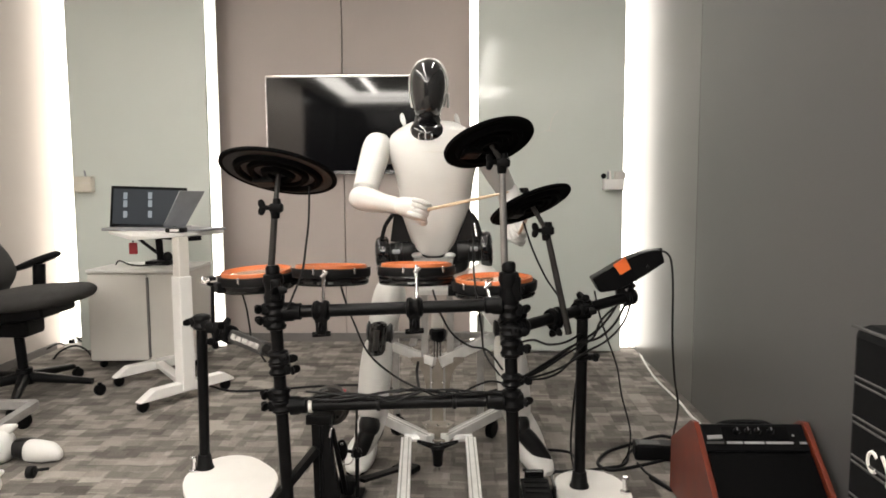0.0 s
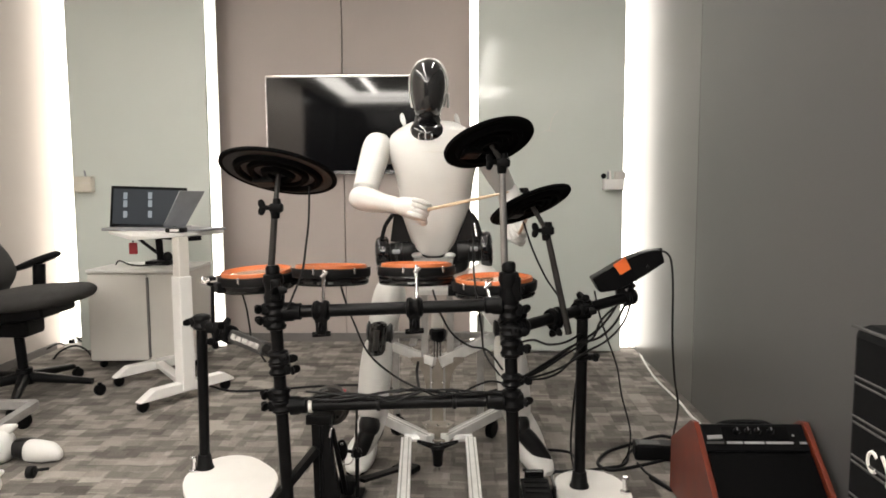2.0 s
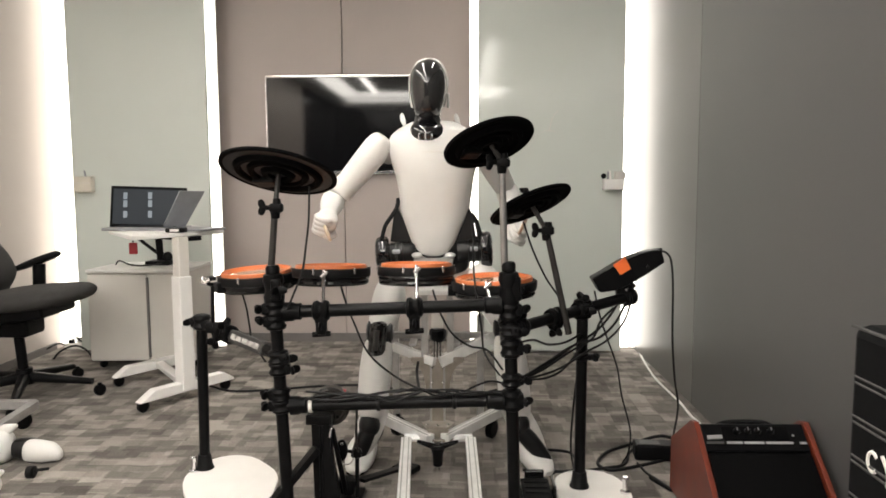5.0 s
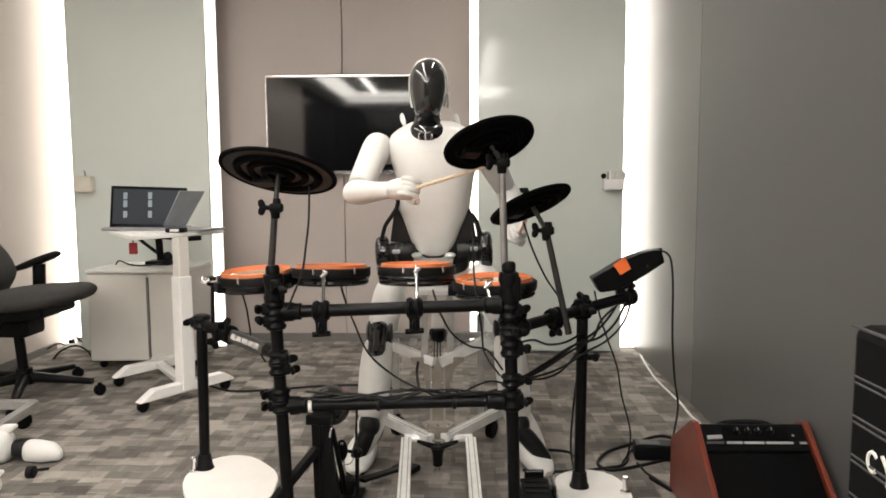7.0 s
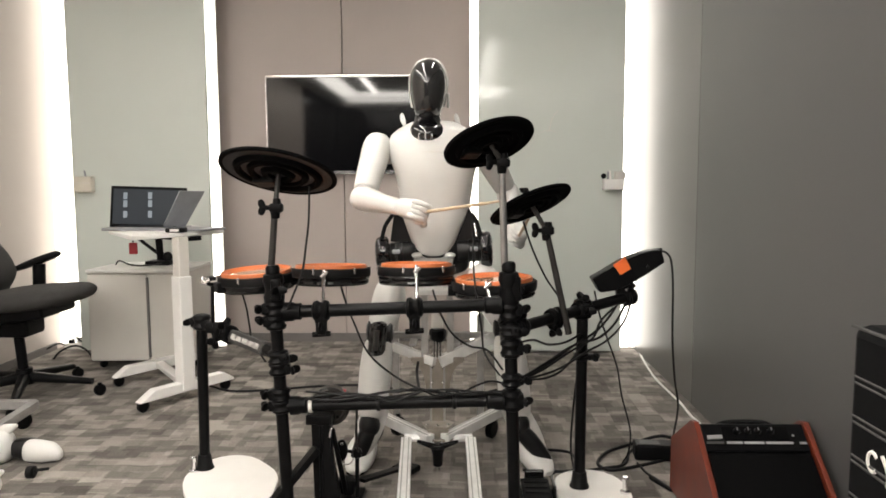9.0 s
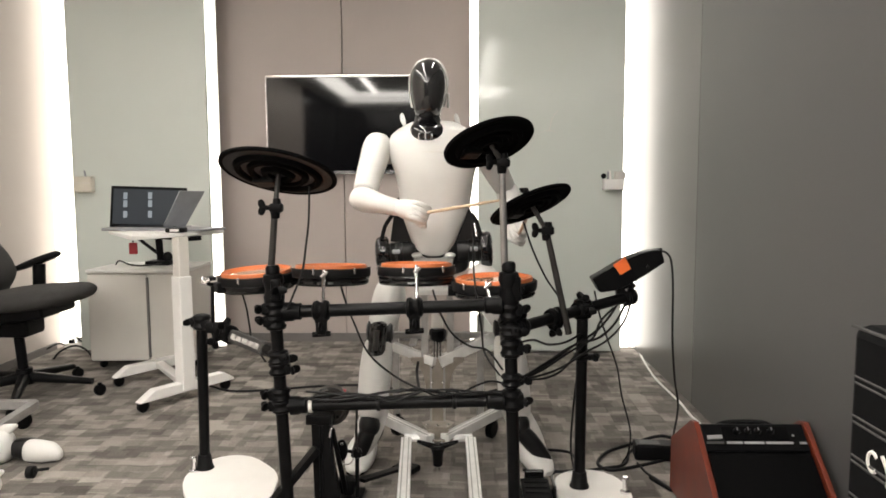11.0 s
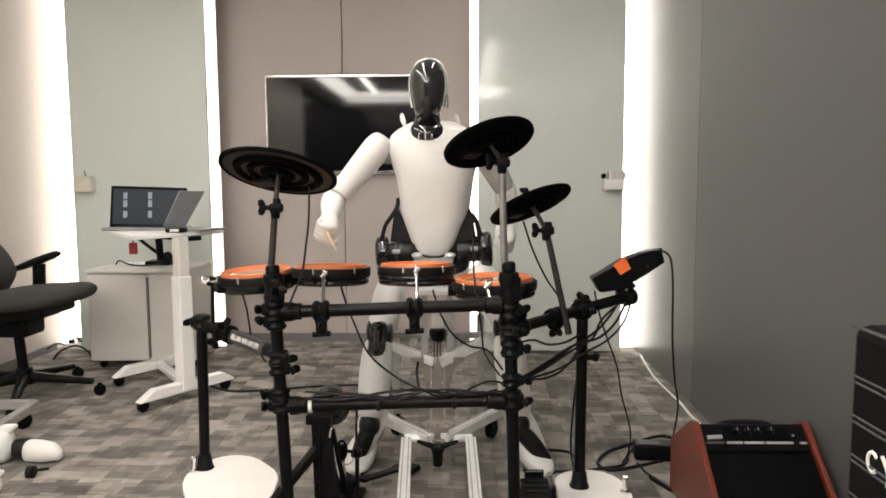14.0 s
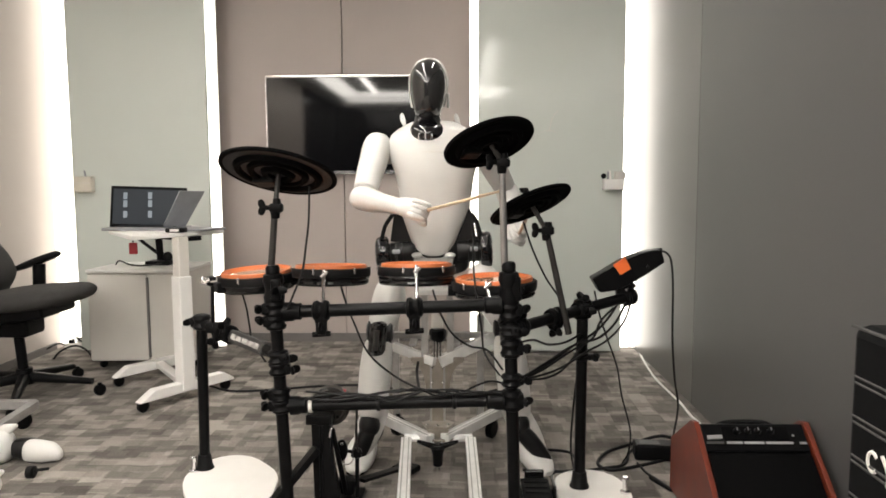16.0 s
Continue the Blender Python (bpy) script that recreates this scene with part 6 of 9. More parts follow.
def motions():
    walk(cam, [(0.0, EYE), (16.0, EYE)])
    walk(ARMS[0][0], [
        (0.00, pose(-0.231, 0.112, 1.278, -135.8, -9.9, 180.0)), (0.30, pose(-0.231, 0.112, 1.278, -135.8, -9.9, 180.0)), (0.40, pose(-0.231, 0.112, 1.278, -138.4, -8.3, 180.0)),
        (0.50, pose(-0.231, 0.112, 1.278, -138.9, -8.2, 180.0)), (0.60, pose(-0.231, 0.112, 1.278, -136.1, -9.0, 180.0)), (0.70, pose(-0.231, 0.112, 1.278, -135.8, -9.9, 180.0)),
        (1.30, pose(-0.231, 0.112, 1.278, -135.8, -9.9, 180.0)), (1.40, pose(-0.231, 0.112, 1.278, -138.4, -8.3, 180.0)), (1.50, pose(-0.231, 0.112, 1.278, -136.8, -8.8, 180.0)),
        (1.60, pose(-0.231, 0.112, 1.278, -135.8, -9.9, 180.0)), (2.30, pose(-0.231, 0.112, 1.278, -135.8, -9.9, 180.0)), (2.40, pose(-0.231, 0.112, 1.278, -139.1, -8.1, 180.0)),
        (2.50, pose(-0.231, 0.112, 1.278, -136.4, -9.0, 180.0)), (2.60, pose(-0.231, 0.112, 1.278, -150.7, -31.1, 180.0)), (2.70, pose(-0.231, 0.112, 1.278, -150.0, -37.1, 180.0)),
        (2.80, pose(-0.231, 0.112, 1.278, -146.9, -37.8, 180.0)), (2.90, pose(-0.231, 0.112, 1.278, -149.1, -34.3, 180.0)), (3.00, pose(-0.231, 0.112, 1.278, -158.5, -41.9, 180.0)),
        (3.10, pose(-0.231, 0.112, 1.278, -160.0, -38.0, 180.0)), (3.20, pose(-0.231, 0.112, 1.278, -158.6, -37.4, 180.0)), (3.30, pose(-0.231, 0.112, 1.278, -163.1, -34.5, 180.0)),
        (3.40, pose(-0.231, 0.112, 1.278, -165.1, -33.2, 180.0)), (3.50, pose(-0.231, 0.112, 1.278, -172.2, -40.3, 180.0)), (3.60, pose(-0.231, 0.112, 1.278, -172.0, -40.1, 180.0)),
        (3.70, pose(-0.231, 0.112, 1.278, -172.0, -40.7, 180.0)), (3.80, pose(-0.231, 0.112, 1.278, -172.6, -36.8, 180.0)), (3.90, pose(-0.231, 0.112, 1.278, -172.4, -39.1, 180.0)),
        (4.00, pose(-0.231, 0.112, 1.278, -172.3, -40.2, 180.0)), (4.10, pose(-0.231, 0.112, 1.278, -168.0, -38.8, 180.0)), (4.20, pose(-0.231, 0.112, 1.278, -172.6, -36.8, 180.0)),
        (4.50, pose(-0.231, 0.112, 1.278, -172.6, -37.9, 180.0)), (4.90, pose(-0.231, 0.112, 1.278, -172.3, -40.2, 180.0)), (5.30, pose(-0.231, 0.112, 1.278, -172.6, -36.8, 180.0)),
        (5.70, pose(-0.231, 0.112, 1.278, -172.3, -40.2, 180.0)), (6.00, pose(-0.231, 0.112, 1.278, -165.7, -37.3, 180.0)), (6.20, pose(-0.231, 0.112, 1.278, -157.8, -36.0, 180.0)),
        (6.30, pose(-0.231, 0.112, 1.278, -154.2, -34.9, 180.0)), (6.40, pose(-0.231, 0.112, 1.278, -153.8, -35.7, 180.0)), (6.50, pose(-0.231, 0.112, 1.278, -142.2, -34.4, 180.0)),
        (6.60, pose(-0.231, 0.112, 1.278, -136.2, -31.6, 180.0)), (6.70, pose(-0.231, 0.112, 1.278, -129.8, -27.2, 180.0)), (6.80, pose(-0.231, 0.112, 1.278, -129.8, -27.2, 180.0)),
        (6.90, pose(-0.231, 0.112, 1.278, -128.5, -27.7, 180.0)), (7.00, pose(-0.231, 0.112, 1.278, -130.8, -17.4, 180.0)), (7.10, pose(-0.231, 0.112, 1.278, -136.6, -13.6, 180.0)),
        (7.20, pose(-0.231, 0.112, 1.278, -139.6, -8.5, 180.0)), (7.30, pose(-0.231, 0.112, 1.278, -137.3, -9.2, 180.0)), (7.40, pose(-0.231, 0.112, 1.278, -135.8, -9.9, 180.0)),
        (7.50, pose(-0.231, 0.112, 1.278, -135.8, -9.9, 180.0)), (7.60, pose(-0.231, 0.112, 1.278, -136.4, -9.0, 180.0)), (7.70, pose(-0.231, 0.112, 1.278, -138.9, -8.2, 180.0)),
        (7.80, pose(-0.231, 0.112, 1.278, -135.8, -9.9, 180.0)), (8.00, pose(-0.231, 0.112, 1.278, -135.8, -9.9, 180.0)), (8.10, pose(-0.231, 0.112, 1.278, -136.4, -9.0, 180.0)),
        (8.20, pose(-0.231, 0.112, 1.278, -137.9, -8.5, 180.0)), (8.30, pose(-0.231, 0.112, 1.278, -135.8, -9.9, 180.0)), (8.50, pose(-0.231, 0.112, 1.278, -135.9, -9.1, 180.0)),
        (8.60, pose(-0.231, 0.112, 1.278, -138.6, -8.3, 180.0)), (8.70, pose(-0.231, 0.112, 1.278, -138.4, -8.3, 180.0)), (8.80, pose(-0.231, 0.112, 1.278, -135.8, -9.9, 180.0)),
        (8.90, pose(-0.231, 0.112, 1.278, -135.8, -9.9, 180.0)), (9.00, pose(-0.231, 0.112, 1.278, -135.9, -9.1, 180.0)), (9.10, pose(-0.231, 0.112, 1.278, -138.6, -8.3, 180.0)),
        (9.20, pose(-0.231, 0.112, 1.278, -137.5, -8.6, 180.0)), (9.40, pose(-0.231, 0.112, 1.278, -135.8, -9.9, 180.0)), (9.80, pose(-0.231, 0.112, 1.278, -135.8, -9.9, 180.0)),
        (9.95, pose(-0.231, 0.112, 1.278, -138.9, -8.2, 180.0)), (10.15, pose(-0.231, 0.112, 1.278, -135.8, -9.9, 180.0)), (10.70, pose(-0.231, 0.112, 1.278, -135.8, -9.9, 180.0)),
        (10.85, pose(-0.231, 0.112, 1.278, -138.9, -8.2, 180.0)), (11.05, pose(-0.231, 0.112, 1.278, -135.8, -9.9, 180.0)), (11.30, pose(-0.231, 0.112, 1.278, -135.8, -9.9, 180.0)),
        (11.40, pose(-0.231, 0.112, 1.278, -135.9, -9.1, 180.0)), (11.50, pose(-0.231, 0.112, 1.278, -139.1, -8.1, 180.0)), (11.60, pose(-0.231, 0.112, 1.278, -135.9, -9.1, 180.0)),
        (11.70, pose(-0.231, 0.112, 1.278, -135.8, -9.9, 180.0)), (11.80, pose(-0.231, 0.112, 1.278, -135.8, -9.9, 180.0)), (11.90, pose(-0.231, 0.112, 1.278, -136.4, -9.0, 180.0)),
        (12.00, pose(-0.231, 0.112, 1.278, -139.4, -8.1, 180.0)), (12.10, pose(-0.231, 0.112, 1.278, -137.3, -8.7, 180.0)), (12.20, pose(-0.231, 0.112, 1.278, -135.8, -9.9, 180.0)),
        (12.30, pose(-0.231, 0.112, 1.278, -135.8, -9.9, 180.0)), (12.40, pose(-0.231, 0.112, 1.278, -137.0, -8.8, 180.0)), (12.50, pose(-0.231, 0.112, 1.278, -138.6, -8.3, 180.0)),
        (12.60, pose(-0.231, 0.112, 1.278, -135.8, -9.9, 180.0)), (12.80, pose(-0.231, 0.112, 1.278, -135.8, -9.9, 180.0)), (12.90, pose(-0.231, 0.112, 1.278, -135.9, -9.1, 180.0)),
        (13.00, pose(-0.231, 0.112, 1.278, -139.1, -8.1, 180.0)), (13.10, pose(-0.231, 0.112, 1.278, -135.7, -9.2, 180.0)), (13.20, pose(-0.231, 0.112, 1.278, -154.8, -32.1, 180.0)),
        (13.30, pose(-0.231, 0.112, 1.278, -154.1, -37.9, 180.0)), (13.40, pose(-0.231, 0.112, 1.278, -157.2, -34.7, 180.0)), (13.50, pose(-0.231, 0.112, 1.278, -160.2, -33.1, 180.0)),
        (13.60, pose(-0.231, 0.112, 1.278, -172.1, -41.7, 180.0)), (13.70, pose(-0.231, 0.112, 1.278, -171.9, -42.9, 180.0)), (13.80, pose(-0.231, 0.112, 1.278, -172.0, -41.8, 180.0)),
        (13.90, pose(-0.231, 0.112, 1.278, -163.1, -34.5, 180.0)), (14.00, pose(-0.231, 0.112, 1.278, -168.0, -38.8, 180.0)), (14.10, pose(-0.231, 0.112, 1.278, -157.6, -39.7, 180.0)),
        (14.20, pose(-0.231, 0.112, 1.278, -152.9, -35.1, 180.0)), (14.30, pose(-0.231, 0.112, 1.278, -133.1, -26.0, 180.0)), (14.40, pose(-0.231, 0.112, 1.278, -132.2, -19.6, 180.0)),
        (14.50, pose(-0.231, 0.112, 1.278, -132.2, -19.6, 180.0)), (14.60, pose(-0.231, 0.112, 1.278, -132.2, -19.6, 180.0)), (14.70, pose(-0.231, 0.112, 1.278, -133.2, -17.8, 180.0)),
        (14.80, pose(-0.231, 0.112, 1.278, -136.4, -12.8, 180.0)), (14.90, pose(-0.231, 0.112, 1.278, -139.6, -8.0, 180.0)), (15.00, pose(-0.231, 0.112, 1.278, -135.8, -9.9, 180.0)),
        (15.20, pose(-0.231, 0.112, 1.278, -135.8, -9.9, 180.0)), (15.30, pose(-0.231, 0.112, 1.278, -136.4, -9.0, 180.0)), (15.40, pose(-0.231, 0.112, 1.278, -137.7, -8.5, 180.0)),
        (15.50, pose(-0.231, 0.112, 1.278, -135.7, -9.2, 180.0)), (15.60, pose(-0.231, 0.112, 1.278, -135.7, -9.2, 180.0)), (15.70, pose(-0.231, 0.112, 1.278, -135.9, -9.1, 180.0)),
        (15.80, pose(-0.231, 0.112, 1.278, -137.3, -8.7, 180.0)), (15.90, pose(-0.231, 0.112, 1.278, -138.9, -8.2, 180.0)), (16.00, pose(-0.231, 0.112, 1.278, -135.7, -9.2, 180.0)),
    ])
    walk(ARMS[0][1], [
        (0.00, pose(-0.266, -0.087, 1.077, 97.8, 19.7, 54.7)), (0.30, pose(-0.266, -0.087, 1.077, 97.8, 19.7, 54.7)), (0.40, pose(-0.262, -0.077, 1.067, 102.7, 19.7, 55.8)),
        (0.50, pose(-0.262, -0.075, 1.065, 103.5, 19.7, 56.1)), (0.60, pose(-0.263, -0.086, 1.075, 99.1, 19.7, 54.4)), (0.70, pose(-0.266, -0.087, 1.077, 97.8, 19.7, 54.7)),
        (1.30, pose(-0.266, -0.087, 1.077, 97.8, 19.7, 54.7)), (1.40, pose(-0.262, -0.077, 1.067, 102.7, 19.7, 55.8)), (1.50, pose(-0.263, -0.083, 1.073, 100.1, 19.7, 54.8)),
        (1.60, pose(-0.266, -0.087, 1.077, 97.8, 19.7, 54.7)), (2.30, pose(-0.266, -0.087, 1.077, 97.8, 19.7, 54.7)), (2.40, pose(-0.261, -0.075, 1.065, 103.8, 19.6, 56.3)),
        (2.50, pose(-0.263, -0.085, 1.074, 99.3, 19.7, 54.5)), (2.60, pose(-0.359, -0.027, 1.065, 98.7, 18.8, 38.9)), (2.70, pose(-0.380, -0.030, 1.081, 103.2, 18.2, 34.4)),
        (2.80, pose(-0.377, -0.044, 1.089, 118.8, 18.0, 36.2)), (2.90, pose(-0.369, -0.034, 1.076, 120.4, 17.7, 33.2)), (3.00, pose(-0.408, 0.008, 1.081, 109.7, 16.9, 26.9)),
        (3.10, pose(-0.396, 0.015, 1.067, 107.9, 17.3, 28.5)), (3.20, pose(-0.392, 0.008, 1.067, 112.5, 17.6, 31.0)), (3.30, pose(-0.385, 0.029, 1.053, 114.2, 17.7, 31.6)),
        (3.40, pose(-0.382, 0.039, 1.048, 113.1, 18.2, 34.5)), (3.50, pose(-0.414, 0.073, 1.063, 103.3, 15.9, 20.3)), (3.60, pose(-0.413, 0.072, 1.062, 103.1, 14.3, 13.1)),
        (3.70, pose(-0.415, 0.072, 1.064, 101.7, 12.9, 7.6)), (3.80, pose(-0.400, 0.075, 1.052, 114.7, 12.7, 7.5)), (3.90, pose(-0.409, 0.074, 1.059, 112.4, 13.5, 10.5)),
        (4.00, pose(-0.413, 0.074, 1.062, 104.6, 12.7, 7.0)), (4.10, pose(-0.406, 0.053, 1.061, 104.1, 12.7, 7.2)), (4.20, pose(-0.400, 0.075, 1.052, 107.7, 11.7, 3.1)),
        (4.50, pose(-0.405, 0.075, 1.055, 113.2, 12.8, 7.6)), (4.90, pose(-0.413, 0.074, 1.062, 103.5, 13.0, 7.9)), (5.30, pose(-0.400, 0.075, 1.052, 113.6, 12.8, 7.2)),
        (5.70, pose(-0.413, 0.074, 1.062, 103.5, 13.0, 7.9)), (6.00, pose(-0.398, 0.042, 1.058, 103.4, 12.8, 7.0)), (6.20, pose(-0.386, 0.004, 1.065, 87.5, 13.9, 10.6)),
        (6.30, pose(-0.378, -0.012, 1.068, 77.4, 15.0, 14.3)), (6.40, pose(-0.380, -0.014, 1.070, 74.4, 17.2, 25.0)), (6.50, pose(-0.358, -0.063, 1.092, 75.6, 18.4, 33.0)),
        (6.60, pose(-0.339, -0.085, 1.103, 76.6, 18.8, 35.9)), (6.70, pose(-0.314, -0.107, 1.116, 79.4, 19.2, 40.5)), (6.80, pose(-0.314, -0.107, 1.116, 78.3, 19.3, 40.8)),
        (6.90, pose(-0.313, -0.111, 1.121, 78.1, 19.4, 42.6)), (7.00, pose(-0.287, -0.104, 1.100, 86.7, 19.6, 47.4)), (7.10, pose(-0.280, -0.084, 1.077, 88.8, 19.7, 50.0)),
        (7.20, pose(-0.263, -0.073, 1.063, 104.7, 19.6, 56.5)), (7.30, pose(-0.264, -0.081, 1.071, 98.1, 19.7, 52.8)), (7.40, pose(-0.266, -0.087, 1.077, 97.8, 19.7, 54.7)),
        (7.50, pose(-0.266, -0.087, 1.077, 97.8, 19.7, 54.7)), (7.60, pose(-0.263, -0.085, 1.074, 99.3, 19.7, 54.5)), (7.70, pose(-0.262, -0.075, 1.065, 103.5, 19.7, 56.1)),
        (7.80, pose(-0.266, -0.087, 1.077, 97.8, 19.7, 54.7)), (8.00, pose(-0.266, -0.087, 1.077, 97.8, 19.7, 54.7)), (8.10, pose(-0.263, -0.085, 1.074, 99.3, 19.7, 54.5)),
        (8.20, pose(-0.262, -0.079, 1.069, 102.0, 19.7, 55.6)), (8.30, pose(-0.266, -0.087, 1.077, 97.8, 19.7, 54.7)), (8.50, pose(-0.263, -0.086, 1.076, 98.8, 19.7, 54.3)),
        (8.60, pose(-0.262, -0.076, 1.066, 103.0, 19.6, 56.0)), (8.70, pose(-0.262, -0.077, 1.067, 102.7, 19.7, 55.8)), (8.80, pose(-0.266, -0.087, 1.077, 97.8, 19.7, 54.7)),
        (8.90, pose(-0.266, -0.087, 1.077, 97.8, 19.7, 54.7)), (9.00, pose(-0.263, -0.086, 1.076, 98.8, 19.7, 54.3)), (9.10, pose(-0.262, -0.076, 1.066, 103.0, 19.6, 56.0)),
        (9.20, pose(-0.262, -0.081, 1.070, 101.1, 19.7, 55.2)), (9.40, pose(-0.266, -0.087, 1.077, 97.8, 19.7, 54.7)), (9.80, pose(-0.266, -0.087, 1.077, 97.8, 19.7, 54.7)),
        (9.95, pose(-0.262, -0.075, 1.065, 103.5, 19.7, 56.1)), (10.15, pose(-0.266, -0.087, 1.077, 97.8, 19.7, 54.7)), (10.70, pose(-0.266, -0.087, 1.077, 97.8, 19.7, 54.7)),
        (10.85, pose(-0.262, -0.075, 1.065, 103.5, 19.7, 56.1)), (11.05, pose(-0.266, -0.087, 1.077, 97.8, 19.7, 54.7)), (11.30, pose(-0.266, -0.087, 1.077, 97.8, 19.7, 54.7)),
        (11.40, pose(-0.263, -0.086, 1.076, 98.8, 19.7, 54.3)), (11.50, pose(-0.261, -0.075, 1.065, 103.8, 19.6, 56.3)), (11.60, pose(-0.263, -0.086, 1.076, 98.8, 19.7, 54.3)),
        (11.70, pose(-0.266, -0.087, 1.077, 97.8, 19.7, 54.7)), (11.80, pose(-0.266, -0.087, 1.077, 97.8, 19.7, 54.7)), (11.90, pose(-0.263, -0.085, 1.074, 99.3, 19.7, 54.5)),
        (12.00, pose(-0.261, -0.073, 1.064, 104.2, 19.6, 56.5)), (12.10, pose(-0.263, -0.081, 1.071, 100.8, 19.7, 55.1)), (12.20, pose(-0.266, -0.087, 1.077, 97.8, 19.7, 54.7)),
        (12.30, pose(-0.266, -0.087, 1.077, 97.8, 19.7, 54.7)), (12.40, pose(-0.263, -0.082, 1.072, 100.6, 19.7, 55.0)), (12.50, pose(-0.262, -0.076, 1.066, 103.0, 19.6, 56.0)),
        (12.60, pose(-0.266, -0.087, 1.077, 97.8, 19.7, 54.7)), (12.80, pose(-0.266, -0.087, 1.077, 97.8, 19.7, 54.7)), (12.90, pose(-0.263, -0.086, 1.076, 98.8, 19.7, 54.3)),
        (13.00, pose(-0.261, -0.075, 1.065, 103.8, 19.6, 56.3)), (13.10, pose(-0.264, -0.087, 1.077, 98.3, 19.7, 54.3)), (13.20, pose(-0.368, -0.009, 1.060, 97.2, 19.1, 42.1)),
        (13.30, pose(-0.388, -0.012, 1.076, 107.5, 18.1, 34.4)), (13.40, pose(-0.381, 0.002, 1.062, 113.4, 17.3, 28.7)), (13.50, pose(-0.377, 0.015, 1.053, 114.0, 17.7, 31.4)),
        (13.60, pose(-0.419, 0.073, 1.067, 101.6, 14.9, 15.9)), (13.70, pose(-0.423, 0.072, 1.071, 105.7, 15.3, 17.8)), (13.80, pose(-0.419, 0.072, 1.068, 101.4, 13.0, 7.7)),
        (13.90, pose(-0.385, 0.029, 1.053, 111.6, 12.6, 7.1)), (14.00, pose(-0.406, 0.053, 1.061, 109.6, 13.5, 10.0)), (14.10, pose(-0.399, 0.003, 1.075, 94.8, 12.6, 6.2)),
        (14.20, pose(-0.377, -0.018, 1.070, 79.1, 17.2, 25.5)), (14.30, pose(-0.316, -0.096, 1.103, 79.7, 18.7, 36.0)), (14.40, pose(-0.295, -0.099, 1.098, 86.1, 19.2, 42.3)),
        (14.50, pose(-0.295, -0.099, 1.098, 83.0, 18.8, 37.4)), (14.60, pose(-0.295, -0.099, 1.098, 80.1, 19.1, 40.3)), (14.70, pose(-0.291, -0.096, 1.092, 86.0, 19.8, 49.4)),
        (14.80, pose(-0.277, -0.085, 1.077, 92.0, 19.8, 52.6)), (14.90, pose(-0.261, -0.073, 1.063, 104.6, 19.6, 56.6)), (15.00, pose(-0.266, -0.087, 1.077, 97.8, 19.7, 54.7)),
        (15.20, pose(-0.266, -0.087, 1.077, 97.8, 19.7, 54.7)), (15.30, pose(-0.263, -0.085, 1.074, 99.3, 19.7, 54.5)), (15.40, pose(-0.262, -0.080, 1.070, 101.7, 19.6, 55.5)),
        (15.50, pose(-0.264, -0.087, 1.077, 98.3, 19.7, 54.3)), (15.60, pose(-0.264, -0.087, 1.077, 98.3, 19.7, 54.3)), (15.70, pose(-0.263, -0.086, 1.076, 98.8, 19.7, 54.3)),
        (15.80, pose(-0.263, -0.081, 1.071, 100.8, 19.7, 55.1)), (15.90, pose(-0.262, -0.075, 1.065, 103.5, 19.7, 56.1)), (16.00, pose(-0.264, -0.087, 1.077, 98.3, 19.7, 54.3)),
    ])
